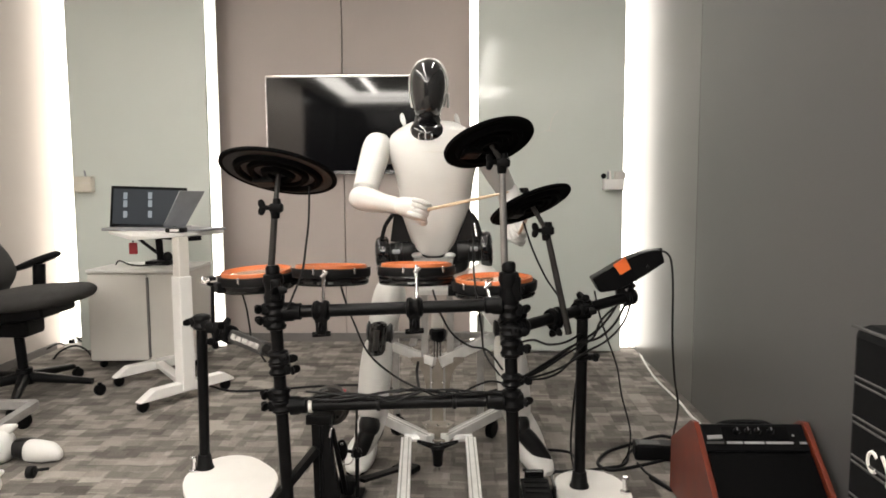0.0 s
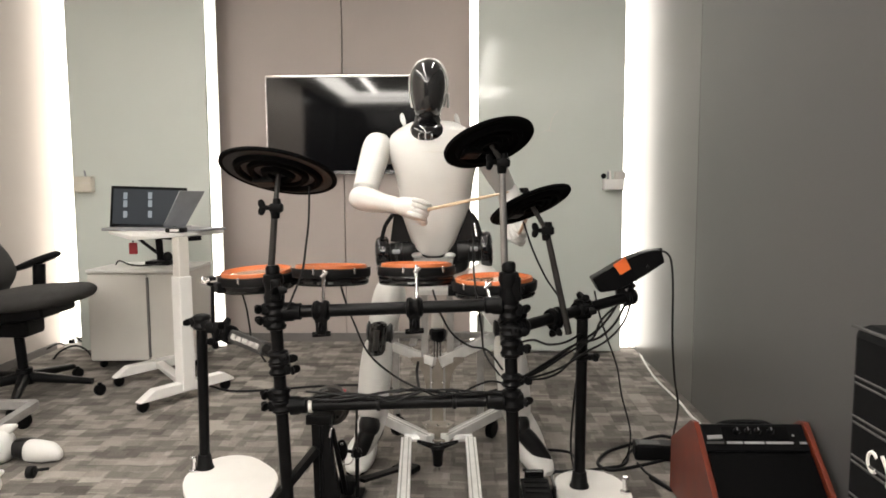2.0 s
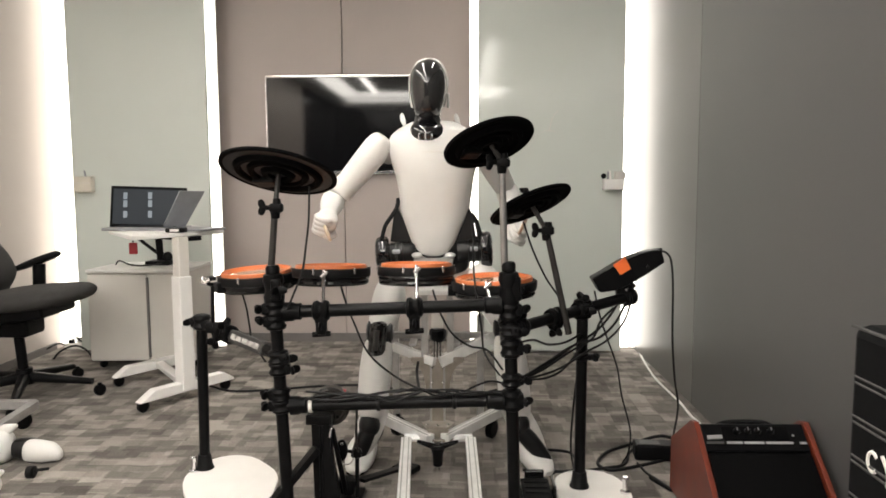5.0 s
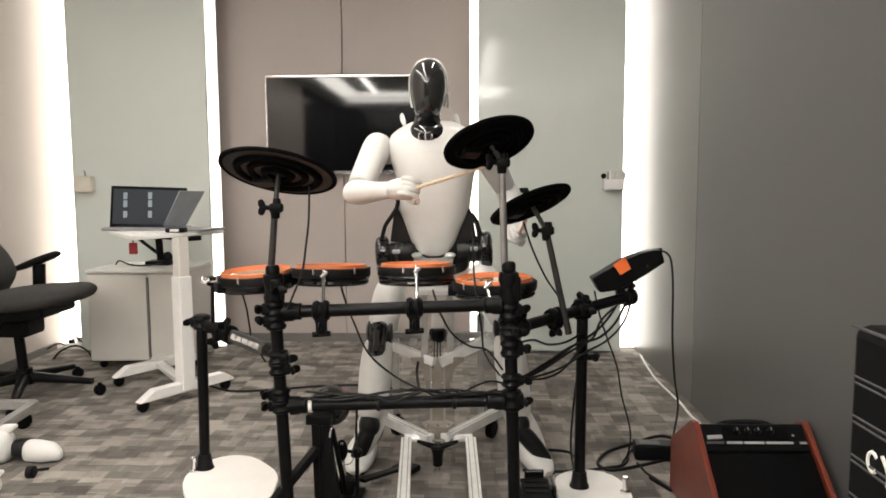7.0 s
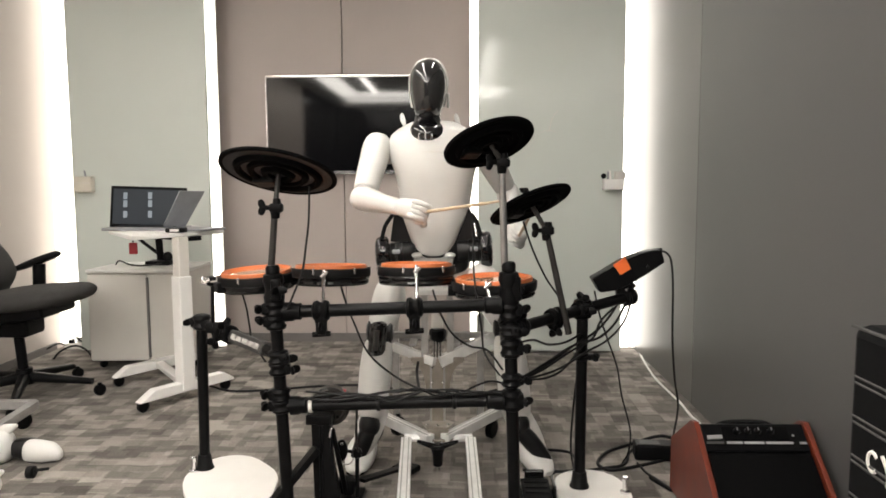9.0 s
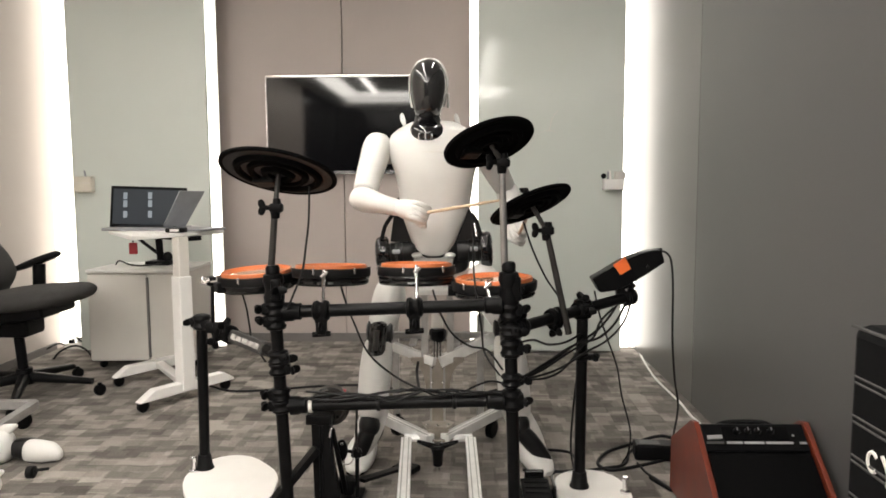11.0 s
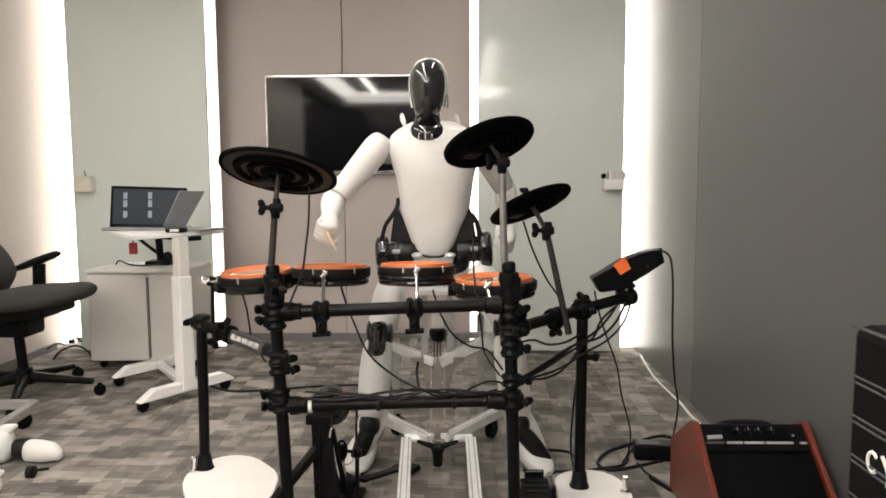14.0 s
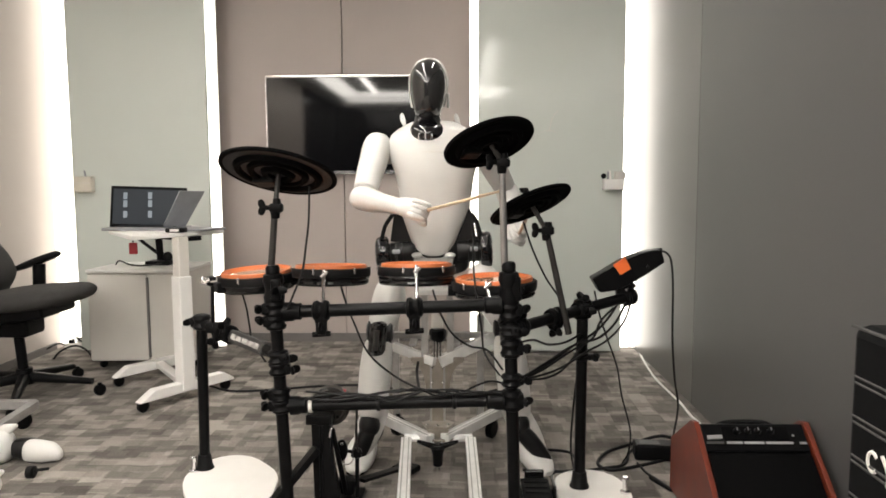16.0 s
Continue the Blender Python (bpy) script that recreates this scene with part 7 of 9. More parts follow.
    walk(ARMS[0][2], [
        (0.00, pose(-0.054, -0.252, 1.042, 99.3, 19.8, 54.0)), (0.30, pose(-0.054, -0.252, 1.042, 99.3, 19.8, 54.0)), (0.40, pose(-0.055, -0.242, 1.011, 104.2, 19.8, 55.2)),
        (0.50, pose(-0.055, -0.240, 1.006, 104.9, 19.8, 55.5)), (0.60, pose(-0.054, -0.253, 1.035, 100.5, 19.8, 53.7)), (0.70, pose(-0.054, -0.252, 1.042, 99.3, 19.8, 54.0)),
        (1.30, pose(-0.054, -0.252, 1.042, 99.3, 19.8, 54.0)), (1.40, pose(-0.055, -0.242, 1.011, 104.2, 19.8, 55.2)), (1.50, pose(-0.054, -0.250, 1.028, 101.6, 19.8, 54.1)),
        (1.60, pose(-0.054, -0.252, 1.042, 99.3, 19.8, 54.0)), (2.30, pose(-0.054, -0.252, 1.042, 99.3, 19.8, 54.0)), (2.40, pose(-0.055, -0.238, 1.004, 105.3, 19.8, 55.7)),
        (2.50, pose(-0.054, -0.252, 1.033, 100.9, 19.8, 53.9)), (2.60, pose(-0.200, -0.246, 1.026, 100.4, 18.9, 38.1)), (2.70, pose(-0.246, -0.260, 1.022, 104.7, 18.4, 33.5)),
        (2.80, pose(-0.270, -0.258, 0.966, 120.0, 18.6, 35.2)), (2.90, pose(-0.276, -0.252, 0.946, 121.5, 18.2, 32.3)), (3.00, pose(-0.316, -0.233, 0.993, 111.2, 17.3, 25.8)),
        (3.10, pose(-0.294, -0.225, 0.987, 109.4, 17.6, 27.6)), (3.20, pose(-0.290, -0.223, 0.968, 114.0, 17.9, 30.2)), (3.30, pose(-0.284, -0.200, 0.947, 115.8, 18.0, 30.9)),
        (3.40, pose(-0.267, -0.187, 0.946, 114.8, 18.4, 34.0)), (3.50, pose(-0.337, -0.183, 1.002, 105.0, 16.1, 19.5)), (3.60, pose(-0.367, -0.191, 1.002, 104.6, 14.5, 12.2)),
        (3.70, pose(-0.392, -0.194, 1.010, 103.3, 13.1, 6.5)), (3.80, pose(-0.393, -0.172, 0.941, 116.4, 13.1, 6.6)), (3.90, pose(-0.387, -0.177, 0.958, 113.9, 13.9, 9.6)),
        (4.00, pose(-0.396, -0.190, 0.995, 106.1, 13.0, 6.0)), (4.10, pose(-0.387, -0.211, 0.996, 105.6, 13.0, 6.2)), (4.20, pose(-0.403, -0.184, 0.971, 109.3, 12.0, 2.3)),
        (4.50, pose(-0.395, -0.175, 0.951, 114.7, 13.2, 6.7)), (4.90, pose(-0.391, -0.191, 1.000, 105.1, 13.2, 6.9)), (5.30, pose(-0.393, -0.174, 0.946, 115.2, 13.1, 6.4)),
        (5.70, pose(-0.391, -0.191, 1.000, 105.1, 13.2, 6.9)), (6.00, pose(-0.380, -0.222, 0.997, 104.9, 13.0, 6.0)), (6.20, pose(-0.333, -0.263, 1.076, 89.1, 13.9, 9.6)),
        (6.30, pose(-0.297, -0.267, 1.125, 79.2, 14.8, 13.5)), (6.40, pose(-0.248, -0.245, 1.141, 76.1, 17.0, 24.1)), (6.50, pose(-0.195, -0.274, 1.157, 77.2, 18.2, 32.0)),
        (6.60, pose(-0.166, -0.289, 1.163, 77.9, 18.6, 35.0)), (6.70, pose(-0.128, -0.300, 1.163, 80.8, 19.0, 39.4)), (6.80, pose(-0.126, -0.297, 1.168, 79.7, 19.1, 39.8)),
        (6.90, pose(-0.119, -0.295, 1.174, 79.3, 19.2, 41.5)), (7.00, pose(-0.083, -0.284, 1.115, 88.1, 19.6, 46.4)), (7.10, pose(-0.070, -0.257, 1.082, 90.4, 19.7, 49.3)),
        (7.20, pose(-0.058, -0.236, 0.999, 106.1, 19.8, 55.9)), (7.30, pose(-0.058, -0.254, 1.035, 99.7, 19.8, 52.1)), (7.40, pose(-0.054, -0.252, 1.042, 99.3, 19.8, 54.0)),
        (7.50, pose(-0.054, -0.252, 1.042, 99.3, 19.8, 54.0)), (7.60, pose(-0.054, -0.252, 1.033, 100.9, 19.8, 53.9)), (7.70, pose(-0.055, -0.240, 1.006, 104.9, 19.8, 55.5)),
        (7.80, pose(-0.054, -0.252, 1.042, 99.3, 19.8, 54.0)), (8.00, pose(-0.054, -0.252, 1.042, 99.3, 19.8, 54.0)), (8.10, pose(-0.054, -0.252, 1.033, 100.9, 19.8, 53.9)),
        (8.20, pose(-0.055, -0.244, 1.016, 103.4, 19.8, 54.9)), (8.30, pose(-0.054, -0.252, 1.042, 99.3, 19.8, 54.0)), (8.50, pose(-0.054, -0.254, 1.037, 100.1, 19.8, 53.6)),
        (8.60, pose(-0.055, -0.241, 1.009, 104.6, 19.8, 55.3)), (8.70, pose(-0.055, -0.242, 1.011, 104.2, 19.8, 55.2)), (8.80, pose(-0.054, -0.252, 1.042, 99.3, 19.8, 54.0)),
        (8.90, pose(-0.054, -0.252, 1.042, 99.3, 19.8, 54.0)), (9.00, pose(-0.054, -0.254, 1.037, 100.1, 19.8, 53.6)), (9.10, pose(-0.055, -0.241, 1.009, 104.6, 19.8, 55.3)),
        (9.20, pose(-0.054, -0.247, 1.021, 102.7, 19.8, 54.6)), (9.40, pose(-0.054, -0.252, 1.042, 99.3, 19.8, 54.0)), (9.80, pose(-0.054, -0.252, 1.042, 99.3, 19.8, 54.0)),
        (9.95, pose(-0.055, -0.240, 1.006, 104.9, 19.8, 55.5)), (10.15, pose(-0.054, -0.252, 1.042, 99.3, 19.8, 54.0)), (10.70, pose(-0.054, -0.252, 1.042, 99.3, 19.8, 54.0)),
        (10.85, pose(-0.055, -0.240, 1.006, 104.9, 19.8, 55.5)), (11.05, pose(-0.054, -0.252, 1.042, 99.3, 19.8, 54.0)), (11.30, pose(-0.054, -0.252, 1.042, 99.3, 19.8, 54.0)),
        (11.40, pose(-0.054, -0.254, 1.037, 100.1, 19.8, 53.6)), (11.50, pose(-0.055, -0.238, 1.004, 105.3, 19.8, 55.7)), (11.60, pose(-0.054, -0.254, 1.037, 100.1, 19.8, 53.6)),
        (11.70, pose(-0.054, -0.252, 1.042, 99.3, 19.8, 54.0)), (11.80, pose(-0.054, -0.252, 1.042, 99.3, 19.8, 54.0)), (11.90, pose(-0.054, -0.252, 1.033, 100.9, 19.8, 53.9)),
        (12.00, pose(-0.055, -0.237, 1.001, 105.7, 19.8, 55.8)), (12.10, pose(-0.054, -0.248, 1.023, 102.3, 19.8, 54.4)), (12.20, pose(-0.054, -0.252, 1.042, 99.3, 19.8, 54.0)),
        (12.30, pose(-0.054, -0.252, 1.042, 99.3, 19.8, 54.0)), (12.40, pose(-0.054, -0.249, 1.025, 102.0, 19.8, 54.3)), (12.50, pose(-0.055, -0.241, 1.009, 104.6, 19.8, 55.3)),
        (12.60, pose(-0.054, -0.252, 1.042, 99.3, 19.8, 54.0)), (12.80, pose(-0.054, -0.252, 1.042, 99.3, 19.8, 54.0)), (12.90, pose(-0.054, -0.254, 1.037, 100.1, 19.8, 53.6)),
        (13.00, pose(-0.055, -0.238, 1.004, 105.3, 19.8, 55.7)), (13.10, pose(-0.054, -0.254, 1.040, 99.8, 19.8, 53.5)), (13.20, pose(-0.194, -0.219, 1.027, 98.9, 19.2, 41.3)),
        (13.30, pose(-0.263, -0.241, 0.998, 109.0, 18.4, 33.4)), (13.40, pose(-0.289, -0.232, 0.959, 114.9, 17.6, 28.0)), (13.50, pose(-0.277, -0.214, 0.948, 115.6, 18.0, 30.7)),
        (13.60, pose(-0.359, -0.189, 1.014, 103.1, 15.1, 14.7)), (13.70, pose(-0.361, -0.185, 1.000, 107.3, 15.6, 16.9)), (13.80, pose(-0.395, -0.195, 1.015, 103.0, 13.2, 6.7)),
        (13.90, pose(-0.376, -0.223, 0.956, 113.0, 13.0, 6.2)), (14.00, pose(-0.382, -0.203, 0.972, 111.2, 13.8, 9.1)), (14.10, pose(-0.375, -0.266, 1.053, 96.3, 12.7, 5.1)),
        (14.20, pose(-0.247, -0.255, 1.120, 80.7, 17.0, 24.5)), (14.30, pose(-0.146, -0.304, 1.149, 81.0, 18.6, 35.1)), (14.40, pose(-0.108, -0.296, 1.115, 87.5, 19.2, 41.4)),
        (14.50, pose(-0.123, -0.307, 1.129, 84.5, 18.7, 36.6)), (14.60, pose(-0.110, -0.294, 1.142, 81.5, 19.0, 39.3)), (14.70, pose(-0.080, -0.268, 1.110, 87.5, 19.7, 48.4)),
        (14.80, pose(-0.063, -0.252, 1.068, 93.5, 19.8, 51.8)), (14.90, pose(-0.055, -0.236, 0.999, 106.1, 19.8, 56.0)), (15.00, pose(-0.054, -0.252, 1.042, 99.3, 19.8, 54.0)),
        (15.20, pose(-0.054, -0.252, 1.042, 99.3, 19.8, 54.0)), (15.30, pose(-0.054, -0.252, 1.033, 100.9, 19.8, 53.9)), (15.40, pose(-0.054, -0.245, 1.018, 103.1, 19.8, 54.7)),
        (15.50, pose(-0.054, -0.254, 1.040, 99.8, 19.8, 53.5)), (15.60, pose(-0.054, -0.254, 1.040, 99.8, 19.8, 53.5)), (15.70, pose(-0.054, -0.254, 1.037, 100.1, 19.8, 53.6)),
        (15.80, pose(-0.054, -0.248, 1.023, 102.3, 19.8, 54.4)), (15.90, pose(-0.055, -0.240, 1.006, 104.9, 19.8, 55.5)), (16.00, pose(-0.054, -0.254, 1.040, 99.8, 19.8, 53.5)),
    ])
    walk(ARMS[0][3], [
        (0.00, pose(-0.139, 2.545, 1.037, 62.9, 65.9, 29.7)), (0.30, pose(-0.139, 2.545, 1.037, 62.9, 65.9, 29.7)), (0.40, pose(-0.140, 2.555, 1.003, 78.3, 67.0, 32.5)),
        (0.50, pose(-0.140, 2.557, 0.998, 83.6, 69.4, 40.2)), (0.60, pose(-0.139, 2.544, 1.029, 61.8, 65.0, 27.8)), (0.70, pose(-0.139, 2.545, 1.037, 62.9, 65.9, 29.7)),
        (1.30, pose(-0.139, 2.545, 1.037, 62.9, 65.9, 29.7)), (1.40, pose(-0.140, 2.555, 1.003, 81.4, 67.0, 32.6)), (1.50, pose(-0.139, 2.547, 1.021, 73.9, 69.6, 41.1)),
        (1.60, pose(-0.139, 2.545, 1.037, 62.9, 65.9, 29.7)), (2.30, pose(-0.139, 2.545, 1.037, 62.9, 65.9, 29.7)), (2.40, pose(-0.140, 2.558, 0.995, 85.2, 69.5, 40.7)),
        (2.50, pose(-0.139, 2.545, 1.026, 72.4, 66.2, 30.5)), (2.60, pose(-0.292, 2.544, 1.020, 76.6, 69.3, 39.6)), (2.70, pose(-0.341, 2.529, 1.014, 82.5, 67.8, 34.7)),
        (2.80, pose(-0.369, 2.532, 0.949, 111.2, 71.9, 52.9)), (2.90, pose(-0.377, 2.538, 0.929, 128.0, 73.4, 70.0)), (3.00, pose(-0.417, 2.554, 0.980, 101.8, 70.7, 45.6)),
        (3.10, pose(-0.393, 2.563, 0.976, 108.5, 72.1, 54.5)), (3.20, pose(-0.389, 2.565, 0.955, 108.6, 71.7, 51.4)), (3.30, pose(-0.383, 2.589, 0.933, 116.5, 72.4, 57.1)),
        (3.40, pose(-0.364, 2.603, 0.932, 106.0, 71.0, 47.6)), (3.50, pose(-0.439, 2.603, 0.993, 107.1, 70.5, 44.6)), (3.60, pose(-0.473, 2.594, 0.994, 100.9, 67.5, 33.9)),
        (3.70, pose(-0.502, 2.590, 1.002, 104.8, 65.7, 29.3)), (3.80, pose(-0.505, 2.615, 0.925, 104.3, 63.6, 25.0)), (3.90, pose(-0.497, 2.609, 0.944, 109.7, 66.8, 31.9)),
        (4.00, pose(-0.506, 2.595, 0.986, 94.6, 58.5, 17.3)), (4.10, pose(-0.497, 2.574, 0.987, 95.2, 58.7, 17.7)), (4.20, pose(-0.515, 2.602, 0.959, 97.6, 59.3, 18.4)),
        (4.50, pose(-0.506, 2.611, 0.936, 103.2, 63.7, 25.1)), (4.90, pose(-0.500, 2.594, 0.991, 97.2, 60.6, 20.1)), (5.30, pose(-0.504, 2.613, 0.931, 104.5, 63.7, 25.3)),
        (5.70, pose(-0.500, 2.594, 0.991, 95.8, 60.2, 19.6)), (6.00, pose(-0.490, 2.562, 0.988, 91.3, 55.7, 14.3)), (6.20, pose(-0.439, 2.521, 1.077, 74.4, 46.2, 6.6)),
        (6.30, pose(-0.398, 2.518, 1.131, 59.2, 42.8, 4.5)), (6.40, pose(-0.344, 2.543, 1.149, 50.8, 43.1, 4.7)), (6.50, pose(-0.286, 2.517, 1.164, 42.2, 50.7, 9.8)),
        (6.60, pose(-0.256, 2.503, 1.170, 43.9, 54.3, 12.9)), (6.70, pose(-0.216, 2.493, 1.168, 65.1, 57.9, 16.6)), (6.80, pose(-0.213, 2.496, 1.173, 64.8, 56.8, 15.4)),
        (6.90, pose(-0.206, 2.499, 1.181, 63.3, 55.0, 13.5)), (7.00, pose(-0.169, 2.511, 1.116, 66.8, 61.7, 21.8)), (7.10, pose(-0.155, 2.538, 1.082, 69.0, 63.5, 24.9)),
        (7.20, pose(-0.143, 2.560, 0.990, 82.4, 68.7, 37.8)), (7.30, pose(-0.144, 2.542, 1.029, 65.6, 66.5, 31.2)), (7.40, pose(-0.139, 2.545, 1.037, 62.9, 65.9, 29.7)),
        (7.50, pose(-0.139, 2.545, 1.037, 62.9, 65.9, 29.7)), (7.60, pose(-0.139, 2.545, 1.026, 70.2, 67.0, 32.7)), (7.70, pose(-0.140, 2.557, 0.998, 86.9, 69.1, 39.0)),
        (7.80, pose(-0.139, 2.545, 1.037, 62.9, 65.9, 29.7)), (8.00, pose(-0.139, 2.545, 1.037, 62.9, 65.9, 29.7)), (8.10, pose(-0.139, 2.545, 1.026, 73.2, 67.7, 34.6)),
        (8.20, pose(-0.140, 2.552, 1.008, 74.4, 65.4, 28.7)), (8.30, pose(-0.139, 2.545, 1.037, 62.9, 65.9, 29.7)), (8.50, pose(-0.139, 2.543, 1.031, 62.2, 65.6, 29.1)),
        (8.60, pose(-0.140, 2.556, 1.000, 83.6, 68.3, 36.4)), (8.70, pose(-0.140, 2.555, 1.003, 79.2, 66.3, 30.7)), (8.80, pose(-0.139, 2.545, 1.037, 62.9, 65.9, 29.7)),
        (8.90, pose(-0.139, 2.545, 1.037, 62.9, 65.9, 29.7)), (9.00, pose(-0.139, 2.543, 1.031, 70.2, 67.4, 33.7)), (9.10, pose(-0.140, 2.556, 1.000, 79.7, 67.4, 33.8)),
        (9.20, pose(-0.140, 2.550, 1.013, 73.3, 68.2, 36.0)), (9.40, pose(-0.139, 2.545, 1.037, 62.9, 65.9, 29.7)), (9.80, pose(-0.139, 2.545, 1.037, 62.9, 65.9, 29.7)),
        (9.95, pose(-0.140, 2.557, 0.998, 82.7, 68.4, 36.5)), (10.15, pose(-0.139, 2.545, 1.037, 62.9, 65.9, 29.7)), (10.70, pose(-0.139, 2.545, 1.037, 62.9, 65.9, 29.7)),
        (10.85, pose(-0.140, 2.557, 0.998, 82.7, 68.4, 36.5)), (11.05, pose(-0.139, 2.545, 1.037, 62.9, 65.9, 29.7)), (11.30, pose(-0.139, 2.545, 1.037, 62.9, 65.9, 29.7)),
        (11.40, pose(-0.139, 2.543, 1.031, 71.3, 68.3, 36.3)), (11.50, pose(-0.140, 2.558, 0.995, 85.1, 68.6, 37.3)), (11.60, pose(-0.139, 2.543, 1.031, 70.5, 66.9, 32.3)),
        (11.70, pose(-0.139, 2.545, 1.037, 62.9, 65.9, 29.7)), (11.80, pose(-0.139, 2.545, 1.037, 62.9, 65.9, 29.7)), (11.90, pose(-0.139, 2.545, 1.026, 67.9, 66.7, 31.9)),
        (12.00, pose(-0.141, 2.560, 0.992, 80.1, 68.5, 37.0)), (12.10, pose(-0.139, 2.549, 1.016, 81.1, 67.5, 33.9)), (12.20, pose(-0.139, 2.545, 1.037, 62.9, 65.9, 29.7)),
        (12.30, pose(-0.139, 2.545, 1.037, 62.9, 65.9, 29.7)), (12.40, pose(-0.139, 2.548, 1.019, 73.7, 67.9, 35.2)), (12.50, pose(-0.140, 2.556, 1.000, 82.2, 65.5, 28.9)),
        (12.60, pose(-0.139, 2.545, 1.037, 62.9, 65.9, 29.7)), (12.80, pose(-0.139, 2.545, 1.037, 62.9, 65.9, 29.7)), (12.90, pose(-0.139, 2.543, 1.031, 72.9, 68.7, 37.6)),
        (13.00, pose(-0.140, 2.558, 0.995, 83.4, 68.6, 37.2)), (13.10, pose(-0.139, 2.542, 1.034, 70.9, 65.0, 27.9)), (13.20, pose(-0.284, 2.572, 1.022, 77.3, 70.0, 42.4)),
        (13.30, pose(-0.359, 2.548, 0.987, 91.6, 67.4, 33.6)), (13.40, pose(-0.389, 2.557, 0.945, 122.8, 72.1, 54.1)), (13.50, pose(-0.377, 2.575, 0.934, 104.4, 71.4, 49.5)),
        (13.60, pose(-0.464, 2.596, 1.007, 108.9, 70.6, 45.3)), (13.70, pose(-0.465, 2.601, 0.990, 107.0, 69.7, 41.5)), (13.80, pose(-0.504, 2.590, 1.007, 108.8, 67.4, 33.6)),
        (13.90, pose(-0.487, 2.563, 0.943, 101.9, 61.5, 21.6)), (14.00, pose(-0.491, 2.583, 0.960, 102.1, 64.4, 26.6)), (14.10, pose(-0.485, 2.517, 1.049, 99.9, 63.7, 25.2)),
        (14.20, pose(-0.343, 2.533, 1.125, 56.6, 50.6, 9.7)), (14.30, pose(-0.236, 2.487, 1.155, 56.1, 56.5, 15.1)), (14.40, pose(-0.196, 2.497, 1.116, 64.5, 60.3, 19.7)),
        (14.50, pose(-0.213, 2.484, 1.132, 64.4, 59.6, 18.7)), (14.60, pose(-0.198, 2.499, 1.147, 66.0, 56.4, 15.0)), (14.70, pose(-0.165, 2.527, 1.111, 64.9, 59.3, 18.4)),
        (14.80, pose(-0.147, 2.544, 1.066, 68.9, 63.0, 23.9)), (14.90, pose(-0.141, 2.561, 0.990, 82.4, 68.9, 38.2)), (15.00, pose(-0.139, 2.545, 1.037, 62.9, 65.9, 29.7)),
        (15.20, pose(-0.139, 2.545, 1.037, 62.9, 65.9, 29.7)), (15.30, pose(-0.139, 2.545, 1.026, 71.4, 68.0, 35.3)), (15.40, pose(-0.140, 2.551, 1.011, 75.5, 66.7, 31.9)),
        (15.50, pose(-0.139, 2.542, 1.034, 63.6, 65.1, 28.0)), (15.60, pose(-0.139, 2.542, 1.034, 63.6, 65.1, 28.0)), (15.70, pose(-0.139, 2.543, 1.031, 64.2, 65.3, 28.4)),
        (15.80, pose(-0.139, 2.549, 1.016, 74.6, 65.7, 29.2)), (15.90, pose(-0.140, 2.557, 0.998, 86.1, 69.0, 38.6)), (16.00, pose(-0.139, 2.542, 1.034, 60.5, 64.0, 25.8)),
    ])
